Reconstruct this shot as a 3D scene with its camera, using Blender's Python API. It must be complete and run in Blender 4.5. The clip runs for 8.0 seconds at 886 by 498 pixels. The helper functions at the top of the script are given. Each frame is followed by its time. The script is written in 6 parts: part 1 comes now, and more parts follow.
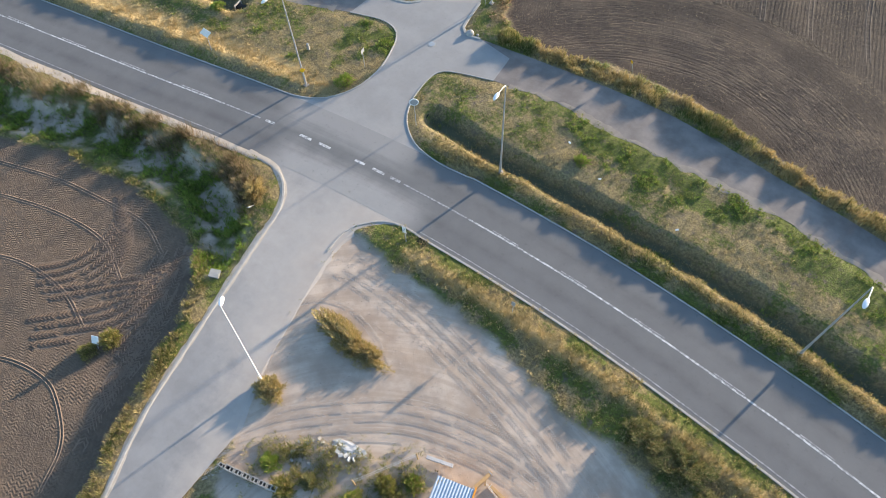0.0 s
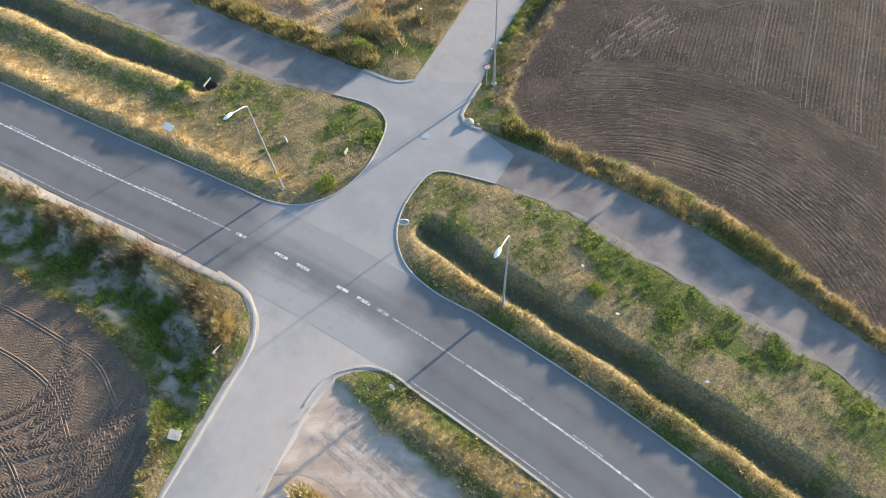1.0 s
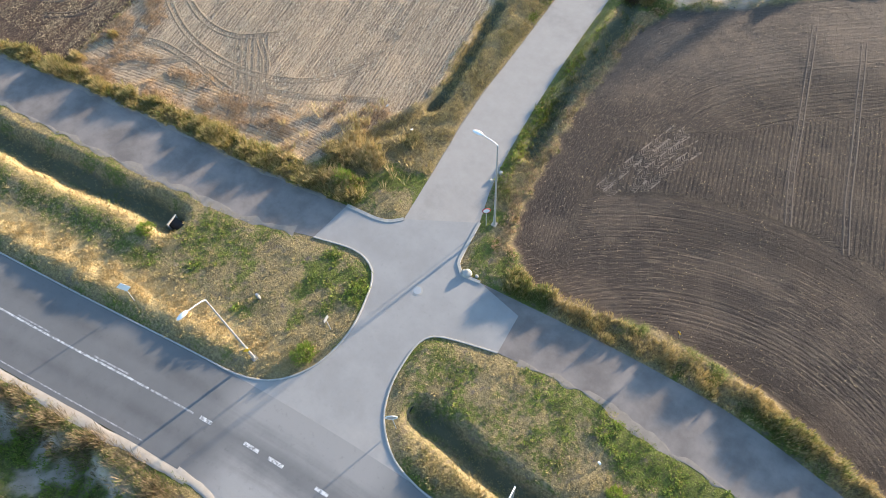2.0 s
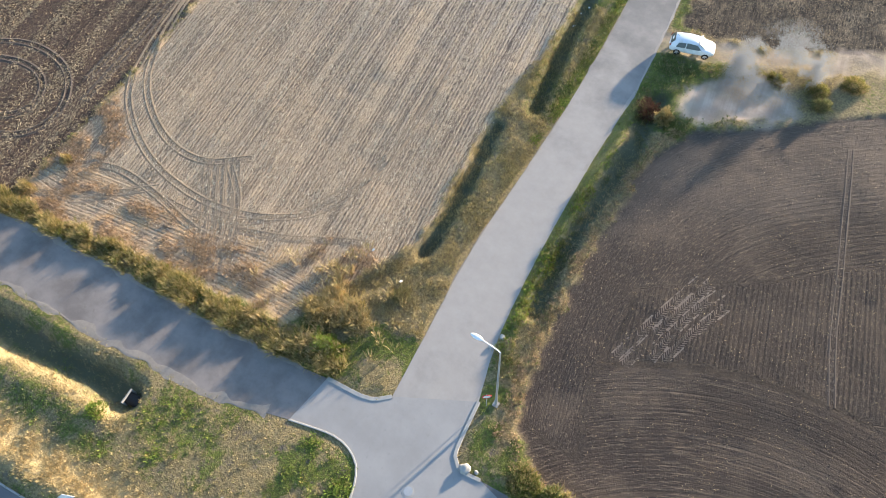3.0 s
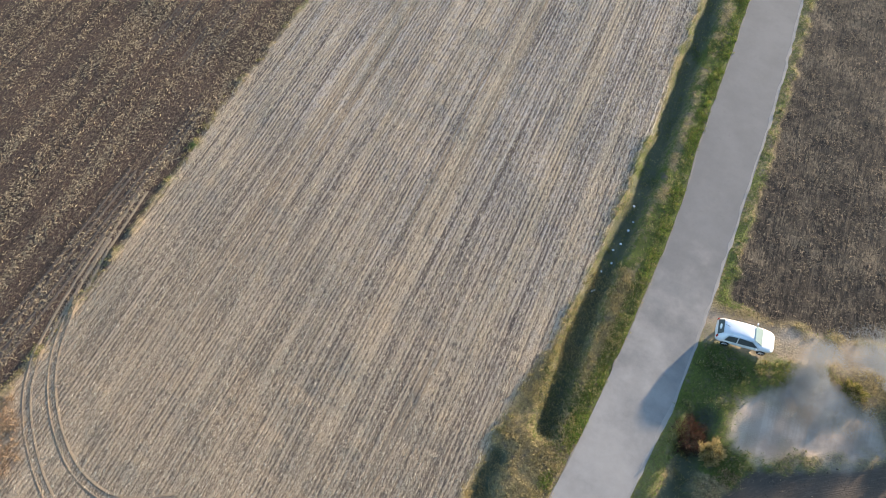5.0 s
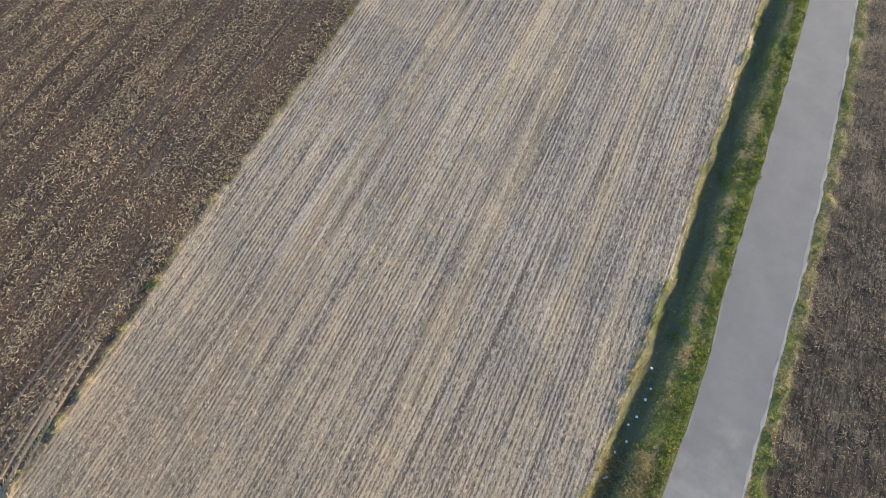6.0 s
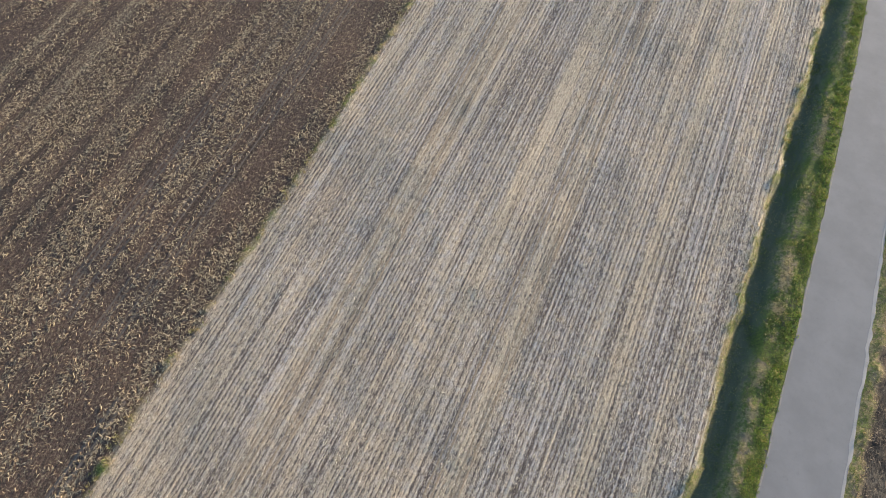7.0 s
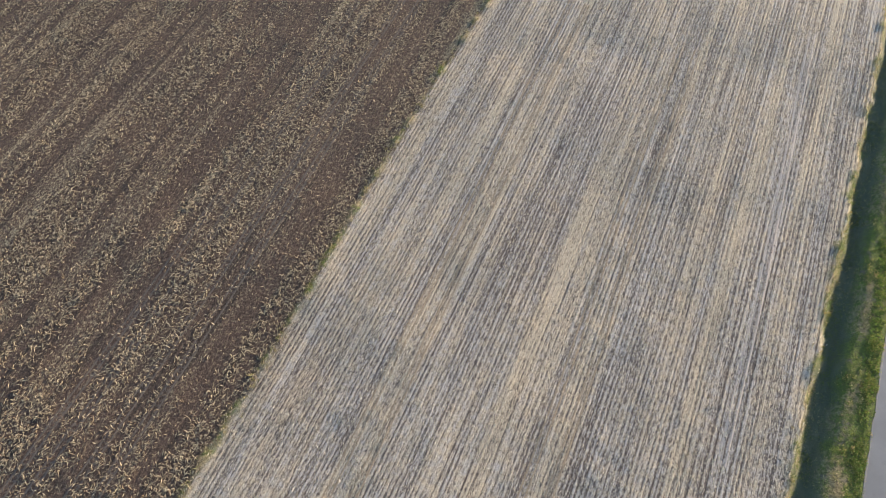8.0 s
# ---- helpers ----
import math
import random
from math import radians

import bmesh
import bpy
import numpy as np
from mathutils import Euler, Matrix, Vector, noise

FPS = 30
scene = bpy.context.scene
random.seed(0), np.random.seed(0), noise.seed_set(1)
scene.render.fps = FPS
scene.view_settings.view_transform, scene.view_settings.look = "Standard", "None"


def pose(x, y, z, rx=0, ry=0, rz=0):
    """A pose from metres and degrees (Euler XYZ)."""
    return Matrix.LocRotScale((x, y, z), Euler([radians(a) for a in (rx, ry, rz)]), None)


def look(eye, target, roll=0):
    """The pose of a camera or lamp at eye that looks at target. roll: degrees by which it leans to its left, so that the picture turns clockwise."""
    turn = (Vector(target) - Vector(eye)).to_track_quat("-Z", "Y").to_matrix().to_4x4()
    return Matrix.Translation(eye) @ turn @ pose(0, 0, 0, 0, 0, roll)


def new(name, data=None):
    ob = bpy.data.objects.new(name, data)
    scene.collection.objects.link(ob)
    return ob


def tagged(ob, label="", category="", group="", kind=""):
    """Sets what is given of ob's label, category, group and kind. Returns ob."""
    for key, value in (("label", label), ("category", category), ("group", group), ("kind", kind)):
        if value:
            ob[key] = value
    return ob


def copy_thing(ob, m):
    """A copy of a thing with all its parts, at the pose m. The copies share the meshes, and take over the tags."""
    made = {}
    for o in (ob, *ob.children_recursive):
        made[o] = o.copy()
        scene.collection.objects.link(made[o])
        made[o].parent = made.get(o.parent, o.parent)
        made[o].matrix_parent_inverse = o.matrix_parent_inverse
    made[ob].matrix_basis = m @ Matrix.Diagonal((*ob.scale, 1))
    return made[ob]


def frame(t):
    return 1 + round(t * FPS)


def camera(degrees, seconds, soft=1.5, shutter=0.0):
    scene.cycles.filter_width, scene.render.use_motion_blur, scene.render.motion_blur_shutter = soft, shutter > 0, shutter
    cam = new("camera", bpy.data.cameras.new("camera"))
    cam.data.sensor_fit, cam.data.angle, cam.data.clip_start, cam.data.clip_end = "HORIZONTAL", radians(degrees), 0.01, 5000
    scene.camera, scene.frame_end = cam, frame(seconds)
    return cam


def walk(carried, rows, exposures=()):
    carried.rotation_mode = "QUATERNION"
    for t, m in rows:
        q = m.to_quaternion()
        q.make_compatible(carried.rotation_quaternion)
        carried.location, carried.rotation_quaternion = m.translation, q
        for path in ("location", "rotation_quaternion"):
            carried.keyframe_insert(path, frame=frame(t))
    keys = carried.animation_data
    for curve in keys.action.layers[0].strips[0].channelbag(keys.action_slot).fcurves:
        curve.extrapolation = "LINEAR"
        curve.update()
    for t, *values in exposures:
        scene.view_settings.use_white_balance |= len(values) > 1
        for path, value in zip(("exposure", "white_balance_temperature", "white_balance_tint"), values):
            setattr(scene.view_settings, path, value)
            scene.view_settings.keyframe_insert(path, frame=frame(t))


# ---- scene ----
cam = camera(66.2, 8.0, soft=0.95)
PATH = [
    (0, (7.312, 4.321, 46.990), (6.582, 5.233, 45.055), -3.60),
    (0.1, (6.501, 5.628, 46.980), (5.789, 6.508, 45.024), -3.80),
    (0.2, (5.698, 6.882, 46.981), (5.000, 7.744, 45.012), -3.90),
    (0.5, (3.291, 10.646, 46.982), (2.592, 11.498, 45.009), -4.20),
    (1, (-0.722, 16.918, 46.984), (-1.420, 17.755, 45.005), -4.70),
    (1.5, (-4.798, 23.188, 46.966), (-5.501, 24.022, 44.988), -5.10),
    (1.7, (-6.439, 25.639, 46.966), (-7.142, 26.471, 44.986), -5.30),
    (2.8, (-15.483, 38.765, 47.019), (-16.178, 39.617, 45.045), -5.10),
    (3, (-17.063, 41.118, 47.026), (-17.757, 41.970, 45.052), -5.10),
    (3.5, (-20.758, 46.918, 47.054), (-21.453, 47.771, 45.080), -5.00),
    (4, (-24.433, 52.736, 47.093), (-25.127, 53.588, 45.118), -4.90),
    (4.5, (-28.240, 58.672, 47.094), (-28.939, 59.535, 45.125), -4.80),
    (4.7, (-29.768, 61.040, 47.096), (-30.467, 61.905, 45.129), -4.70),
    (5.8, (-38.145, 73.981, 47.131), (-38.847, 74.859, 45.171), -4.00),
    (6, (-39.658, 76.346, 47.138), (-40.353, 77.214, 45.171), -4.10),
    (6.5, (-43.476, 82.367, 47.136), (-44.174, 83.239, 45.172), -4.10),
    (7, (-47.316, 88.427, 47.148), (-48.010, 89.290, 45.179), -4.20),
    (7.5, (-51.259, 94.623, 47.124), (-51.953, 95.485, 45.154), -4.30),
    (8, (-55.198, 100.836, 47.128), (-55.923, 101.744, 45.189), -4.10),
]
walk(cam, [(t, look(eye, target, roll)) for t, eye, target, roll in PATH], exposures=((0, 1.75, 6500, 11), (0.7, 1.78, 6500, 11), (1.5, 1.96, 6500, 11), (3.0, 1.94, 6500, 11), (3.6, 1.87, 6500, 11), (4.6, 1.72, 6500, 11), (6.5, 1.68, 6500, 11), (8, 1.68, 6500, 11)))

# ---- light ----
SUN_TO = Vector((0.25, 0.968, 0)).normalized()      # compass direction towards the sun
SUN_EL = radians(8.9)
world = bpy.data.worlds.new("sky")
scene.world = world
world.use_nodes = True
wn = world.node_tree
wn.nodes.clear()
sky = wn.nodes.new("ShaderNodeTexSky")
sky.sky_type, sky.sun_disc = "NISHITA", False
sky.sun_elevation, sky.sun_rotation = SUN_EL, math.atan2(SUN_TO.x, SUN_TO.y)
sky.air_density, sky.dust_density, sky.ozone_density = 1.0, 0.8, 2.5
bg = wn.nodes.new("ShaderNodeBackground")
bg.inputs[1].default_value = 0.15
wo = wn.nodes.new("ShaderNodeOutputWorld")
wn.links.new(sky.outputs[0], bg.inputs[0])
wn.links.new(bg.outputs[0], wo.inputs[0])
sun_data = bpy.data.lights.new("sun", "SUN")
sun_data.energy, sun_data.angle, sun_data.color = 4.6, radians(1.4), (1.0, 0.84, 0.64)
sun = new("sun", sun_data)
sun.matrix_world = look((0, 0, 60), Vector((0, 0, 60)) - (SUN_TO * math.cos(SUN_EL) + Vector((0, 0, math.sin(SUN_EL)))))


# ---- small tools ----
def mat(name, rough=0.9, metal=0.0):
    m = bpy.data.materials.new(name)
    m.use_nodes = True
    b = m.node_tree.nodes["Principled BSDF"]
    b.inputs["Roughness"].default_value, b.inputs["Metallic"].default_value = rough, metal
    b.inputs["Specular IOR Level"].default_value = 0.25
    return m, m.node_tree, b


def link(t, a, b):
    t.links.new(a, b)


def val(t, op, a, b=None, c=None, clamp=False):
    n = t.nodes.new("ShaderNodeMath")
    n.operation, n.use_clamp = op, clamp
    for i, x in enumerate((a, b, c)):
        if x is None:
            continue
        if isinstance(x, (int, float)):
            n.inputs[i].default_value = x
        else:
            t.links.new(x, n.inputs[i])
    return n.outputs[0]


def step(t, x, lo, hi):
    n = t.nodes.new("ShaderNodeMapRange")
    n.interpolation_type = "SMOOTHSTEP"
    t.links.new(x, n.inputs[0])
    n.inputs[1].default_value, n.inputs[2].default_value = lo, hi
    return n.outputs[0]


def mixc(t, f, a, b, kind="MIX"):
    n = t.nodes.new("ShaderNodeMix")
    n.data_type, n.blend_type = "RGBA", kind
    for i, x in ((0, f), (6, a), (7, b)):
        if isinstance(x, (int, float)):
            n.inputs[i].default_value = x
        elif isinstance(x, tuple):
            n.inputs[i].default_value = (*x, 1)
        else:
            t.links.new(x, n.inputs[i])
    return n.outputs[2]


def noise_at(t, vec, scale, detail=3.0, rough=0.55):
    n = t.nodes.new("ShaderNodeTexNoise")
    n.inputs["Scale"].default_value, n.inputs["Detail"].default_value, n.inputs["Roughness"].default_value = scale, detail, rough
    if vec is not None:
        t.links.new(vec, n.inputs["Vector"])
    return n.outputs[0]


def stretch(t, vec, sx, sy, sz=1.0):
    n = t.nodes.new("ShaderNodeVectorMath")
    n.operation = "MULTIPLY"
    t.links.new(vec, n.inputs[0])
    n.inputs[1].default_value = (sx, sy, sz)
    return n.outputs[0]


def place(t):
    return t.nodes.new("ShaderNodeNewGeometry").outputs["Position"]


def bump(t, b, h, strength, dist):
    n = t.nodes.new("ShaderNodeBump")
    n.inputs["Strength"].default_value, n.inputs["Distance"].default_value = strength, dist
    t.links.new(h, n.inputs["Height"])
    t.links.new(n.outputs[0], b.inputs["Normal"])


def spline(pts, stepm=1.5):
    """A smooth line through a few points."""
    p = np.array(pts, float)
    q = np.vstack([2 * p[0] - p[1], p, 2 * p[-1] - p[-2]])
    out = []
    for i in range(1, len(q) - 2):
        a, b, c, d = q[i - 1], q[i], q[i + 1], q[i + 2]
        n = max(1, int(np.linalg.norm(c - b) / stepm))
        for k in range(n):
            u = k / n
            out.append(0.5 * (2 * b + (c - a) * u + (2 * a - 5 * b + 4 * c - d) * u * u + (3 * b - a - 3 * c + d) * u ** 3))
    out.append(p[-1])
    return np.array(out)


def away(line, X, Y):
    """Distance of each place from an open line."""
    best = np.full(X.shape, 1e9)
    for (ax, ay), (bx, by) in zip(line[:-1], line[1:]):
        dx, dy = bx - ax, by - ay
        k = np.clip(((X - ax) * dx + (Y - ay) * dy) / (dx * dx + dy * dy + 1e-12), 0, 1)
        best = np.minimum(best, (X - ax - k * dx) ** 2 + (Y - ay - k * dy) ** 2)
    return np.sqrt(best)


def inside(poly, X, Y):
    """Signed distance to a closed outline, negative within."""
    p = np.vstack([poly, poly[:1]])
    odd = np.zeros(X.shape, bool)
    for (ax, ay), (bx, by) in zip(p[:-1], p[1:]):
        if ay == by:
            continue
        odd ^= ((ay > Y) != (by > Y)) & (X < (bx - ax) * (Y - ay) / (by - ay) + ax)
    d = away(p, X, Y)
    return np.where(odd, -d, d)


def smooth(x, lo, hi):
    u = np.clip((x - lo) / (hi - lo), 0, 1)
    return u * u * (3 - 2 * u)


def lattice(X, Y, size, seed):
    """Smooth value noise from 0 to 1 with cells of that size."""
    rng = np.random.default_rng(seed)
    g = rng.random((256, 256))
    u, v = X / size, Y / size
    iu, iv = np.floor(u).astype(int), np.floor(v).astype(int)
    fu, fv = u - iu, v - iv
    fu, fv = fu * fu * (3 - 2 * fu), fv * fv * (3 - 2 * fv)
    a, b = g[iu % 256, iv % 256], g[(iu + 1) % 256, iv % 256]
    c, d = g[iu % 256, (iv + 1) % 256], g[(iu + 1) % 256, (iv + 1) % 256]
    return (a * (1 - fu) + b * fu) * (1 - fv) + (c * (1 - fu) + d * fu) * fv


def mesh_of(name, verts, faces, material, attrs=(), smooth_shade=False):
    """A mesh object from arrays; all faces have the same number of corners."""
    me = bpy.data.meshes.new(name)
    verts, faces = np.asarray(verts, np.float32), np.asarray(faces, np.int32)
    k = faces.shape[1]
    me.vertices.add(len(verts))
    me.vertices.foreach_set("co", verts.ravel())
    me.loops.add(faces.size)
    me.loops.foreach_set("vertex_index", faces.ravel())
    me.polygons.add(len(faces))
    me.polygons.foreach_set("loop_start", np.arange(0, faces.size, k, dtype=np.int32))
    me.polygons.foreach_set("loop_total", np.full(len(faces), k, np.int32))
    me.polygons.foreach_set("use_smooth", np.full(len(faces), bool(smooth_shade)))
    for an, kind, data in attrs:
        a = me.attributes.new(an, kind, "POINT")
        key = {"FLOAT": "value", "FLOAT_VECTOR": "vector", "FLOAT_COLOR": "color"}[kind]
        a.data.foreach_set(key, np.asarray(data, np.float32).ravel())
    me.materials.append(material)
    me.update()
    me.validate()
    return new(name, me)


def part(name, bm, material, parent=None, label=""):
    """A bmesh as one mesh object, under a thing or a part."""
    me = bpy.data.meshes.new(name)
    bm.to_mesh(me)
    bm.free()
    if material:
        me.materials.append(material)
    ob = new(name, me)
    if parent:
        ob.parent = parent
    if label:
        ob["label"] = label
    return ob


# ---- the plan: lines of the roads, ditches and fields, in metres ----
MAIN = spline([(-150, 7), (-100, 17.2), (-82, 20.7), (-65.6, 23.45), (-47, 26.2), (-31.5, 28.55), (-18, 29.8), (-6, 30.0), (4.5, 29.55), (14.7, 28.5), (23.3, 27.3), (40, 24), (70, 16)])
FAR_L = spline([(-29.8, 49.6), (-30.1, 51.7), (-30.9, 57), (-31.7, 63), (-32.2, 72.5), (-32.9, 82.5), (-34.6, 97), (-36.6, 107), (-38.6, 118.5), (-40.8, 130.6), (-44.2, 148), (-48, 166), (-52, 190)])
FAR_R = spline([(-24.5, 52.7), (-25.9, 57.4), (-27.0, 65), (-27.8, 74), (-28.1, 80), (-28.5, 86), (-29.4, 93), (-30.8, 102), (-32.4, 112), (-34.2, 121.5), (-36.7, 133.4), (-40.5, 150.3), (-44, 166), (-48, 190)])
EAST_N = spline([(-21.5, 48.3), (-12, 49.2), (-6.1, 49.55), (-1.6, 49.6), (3.8, 49.0), (9.6, 48.1), (18.3, 46.8), (36, 43.5), (70, 35)])
EAST_S = spline([(-17.3, 44.3), (-9.6, 45.4), (-6, 45.1), (-0.6, 44.8), (4.2, 44.9), (9.4, 44.6), (14.3, 44.0), (19.4, 43.0), (36, 39.5), (70, 31)])
WEST_N = spline([(-34.5, 48.05), (-38.4, 47.3), (-42, 46.75), (-48, 46.1), (-55.2, 45.4), (-63.6, 44.2), (-70.7, 43.1), (-100, 38), (-150, 28)])
WEST_S = spline([(-34.85, 44.2), (-39.7, 42.7), (-44.5, 41.9), (-50.7, 40.9), (-57.5, 40.1), (-64.8, 39.2), (-72.5, 38.2), (-100, 33.5), (-150, 23.5)])
ISLE_W = spline([(-33.6, 31.97), (-32.1, 32.25), (-30.55, 32.8), (-29.1, 33.8), (-27.84, 35.7), (-27.33, 37.8), (-27.35, 40), (-27.9, 42.2), (-28.6, 43.9), (-29.6, 44.8), (-31.5, 45.1), (-34.85, 44.2)], 0.6)
ISLE_E = spline([(-17.3, 44.3), (-20.3, 43.4), (-21.9, 42.7), (-22.5, 41.6), (-22.5, 39.8), (-22.15, 37.8), (-21.1, 35.7), (-18.9, 34.0), (-15.9, 33.4), (-13, 33.55)], 0.6)
CORNER_NW = spline([(-34.5, 48.05), (-31.65, 48.4), (-30.5, 48.9), (-29.8, 49.6)], 0.5)
CORNER_NE = spline([(-24.5, 52.7), (-24.1, 50.0), (-23.8, 48.7), (-23.1, 48.1), (-21.5, 48.3)], 0.5)
SOUTH_W = spline([(-33, 24.6), (-30.7, 24.95), (-28.1, 25.0), (-26.4, 24.5), (-25.1, 23.4), (-24.1, 21.8), (-23.5, 18.8), (-22.46, 13.84), (-21.16, 7.8), (-19.9, 2.8), (-17.8, -2.5), (-13.5, -13)], 0.8)
SOUTH_E = spline([(-12.2, 26.3), (-14.3, 26.4), (-16, 25.9), (-17.3, 24.7), (-18.1, 23.2), (-17.9, 20), (-16.8, 15), (-15.6, 10), (-13, 4), (-10, -2), (-5, -13)], 0.8)


def offset_line(line, d):
    t = np.gradient(line, axis=0)
    t /= np.linalg.norm(t, axis=1)[:, None]
    return line + np.stack([-t[:, 1], t[:, 0]], 1) * d


HALF = 3.6
main_poly = np.vstack([offset_line(MAIN, HALF), offset_line(MAIN, -HALF)[::-1]])
far_poly = np.vstack([FAR_L, FAR_R[::-1]])
east_poly = np.vstack([EAST_N, EAST_S[::-1]])
west_poly = np.vstack([WEST_N, WEST_S[::-1]])
cross_poly = np.vstack([[(-34.5, 30)], ISLE_W, CORNER_NW, CORNER_NE, [(-17.6, 47.6)], ISLE_E, [(-12, 30)]])
south_poly = np.vstack([[(-34, 27)], SOUTH_W, SOUTH_E[::-1], [(-11, 28)]])
STUBBLE = np.array([(-35.5, 62.9), (-36.1, 65), (-37, 71.8), (-37.5, 78.1), (-37.7, 84.9), (-38.3, 90.4), (-39.2, 97), (-40.6, 106), (-43.4, 120), (-45.4, 132), (-48.2, 149), (-54, 180),
                    (-91, 180), (-86.3, 152), (-84.5, 139.4), (-81.7, 124), (-79.2, 112.5), (-76.3, 97.1), (-74.7, 87), (-72.8, 79.3), (-71, 71), (-69.4, 62.6), (-68.3, 54), (-67.5, 45.4),
                    (-64.8, 45.4), (-59.4, 46.5), (-54, 47.4), (-48.8, 48.3), (-43.8, 49.0), (-39.9, 49.4), (-38.3, 52.8), (-37.3, 57), (-36, 60.6)])
DARK = np.array([(-91, 180), (-86.3, 152), (-84.5, 139.4), (-81.7, 124), (-79.2, 112.5), (-76.3, 97.1), (-74.7, 87), (-72.8, 79.3), (-71, 71), (-69.4, 62.6), (-68.3, 54), (-67.5, 45.2), (-75, 44), (-100, 39.5), (-150, 30), (-150, 180)])
PLOUGH = np.array([(-21.6, 52.2), (-22.3, 55), (-22.9, 58.3), (-23.4, 62.5), (-23.9, 67.2), (-24.1, 71.7), (-24.0, 75.5), (-23.7, 79.6), (-22.2, 82.7), (-16.7, 86.7), (-12.8, 90.4), (-5, 96.5), (60, 150), (60, 39), (36, 45.3), (17.9, 48.5),
                   (12.7, 49.2), (7.2, 50.2), (0.5, 51.7), (-4.2, 52.2), (-9.5, 52.0), (-12.7, 51.3), (-17.8, 50.3)])
CORNFIELD = np.array([(-29.7, 99.8), (-28.3, 93.7), (-25, 93.9), (-20, 95.5), (-15.5, 97.9), (-9, 101.9), (60, 160), (60, 190), (-46, 190), (-43.1, 166), (-39.5, 150), (-35.7, 133), (-33.0, 120), (-30.8, 107.2)])
SOUTHWEST = np.array([(-150, -10), (-80, 6.5), (-51.6, 13.4), (-46, 15.5), (-39.3, 16.5), (-33.6, 16.6), (-29.4, 16.0), (-27.4, 15.2), (-24.9, 12.6), (-23.3, 9.1), (-22.0, 4.6), (-21.0, 0.6), (-19.4, -2.8), (-15.5, -13), (-16, -40), (-150, -40)])
YARD = np.array([(-18.1, 23.2), (-16.4, 23.7), (-15.1, 23.3), (-12.3, 22.7), (-8.2, 22.9), (-4.6, 22.6), (-2.2, 22.1), (1.0, 21.2), (4.8, 20.5), (8.4, 20.2), (11.0, 19.9), (14.0, 17.5), (18, 9), (24, -13), (-5, -13), (-10, -2), (-13, 4), (-15.6, 10), (-16.8, 15), (-17.9, 20)])
TRACK = spline([(-29.5, 91.0), (-26.5, 91.4), (-23.5, 92.5), (-19.3, 94.2), (-15.5, 96.4), (-10, 99.6), (0, 106), (30, 130)])     # the dusty farm track
DITCH_E = spline([(-19.2, 37.6), (-17.2, 37.5), (-12.7, 37.0), (-7.4, 36.9), (-1.9, 36.8), (5.4, 36.5), (11.6, 36.0), (17, 35.4), (22, 34.5), (40, 31)])
DITCH_W = spline([(-45.9, 38.9), (-50.7, 38.4), (-57.7, 37.3), (-64.9, 36.3), (-71, 35.6), (-100, 30.5), (-150, 20)])
DITCH_SW = spline([(-150, 0), (-80, 10.5), (-54.3, 15.9), (-48.3, 17.8), (-42.2, 19.3), (-35.1, 19.9), (-30.4, 19.7), (-27.2, 18.3), (-25.6, 15.5)])
DITCH_FL = spline([(-34.6, 60.5), (-35.0, 64), (-35.5, 67.6), (-36.2, 71.1), (-36.6, 74.2)])
DITCH_FL2 = spline([(-34.8, 77.8), (-36.05, 83), (-37.2, 90), (-38.05, 97), (-39.55, 106), (-42.25, 120), (-44.35, 132), (-47.25, 149), (-52.7, 178)])
DITCH_FR = spline([(-26.2, 84.5), (-25.7, 79.5), (-25.6, 73), (-25.7, 66.5), (-24.9, 61)])
DITCH_CORNER = spline([(-37.3, 54), (-35.4, 59), (-34.6, 61.5)])

# ---- the lie of the land on a fine grid ----
STEP = 0.34
GX, GY = np.arange(-142, 46.01, STEP), np.arange(-13, 177.01, STEP)
X, Y = np.meshgrid(GX, GY, indexing="ij")
roads = np.minimum.reduce([inside(p, X, Y) for p in (main_poly, far_poly, east_poly, west_poly, cross_poly, south_poly)])
s_stub, s_dark, s_plough, s_corn, s_sw, s_yard = [inside(p, X, Y) for p in (STUBBLE, DARK, PLOUGH, CORNFIELD, SOUTHWEST, YARD)]
d_track = away(TRACK, X, Y)
d_main = away(MAIN, X, Y)
rag = (lattice(X, Y, 1.3, 3) - 0.5) * 0.7 + (lattice(X, Y, 0.5, 4) - 0.5) * 0.35
w_stub, w_dark, w_plough, w_corn, w_sw, w_yard = [1 - smooth(s + rag, -0.35, 0.25) for s in (s_stub, s_dark, s_plough, s_corn, s_sw, s_yard)]
w_track = 1 - smooth(d_track + rag * 1.6, 0.7, 1.7)
PALE = np.array([(-25.0, 86.0), (-23.4, 88.2), (-21.3, 90.2), (-19, 91.8), (-17, 91.0), (-15.3, 89.5), (-17, 87.2), (-19.8, 85.4), (-22.5, 83.8), (-24.4, 84.2)])
w_pale = 1 - smooth(inside(PALE, X, Y) + rag * 1.8, -0.5, 0.6)
w_track = np.maximum(w_track, w_pale)
field = np.clip(w_stub + w_dark + w_plough + w_corn + w_sw + w_yard, 0, 1)

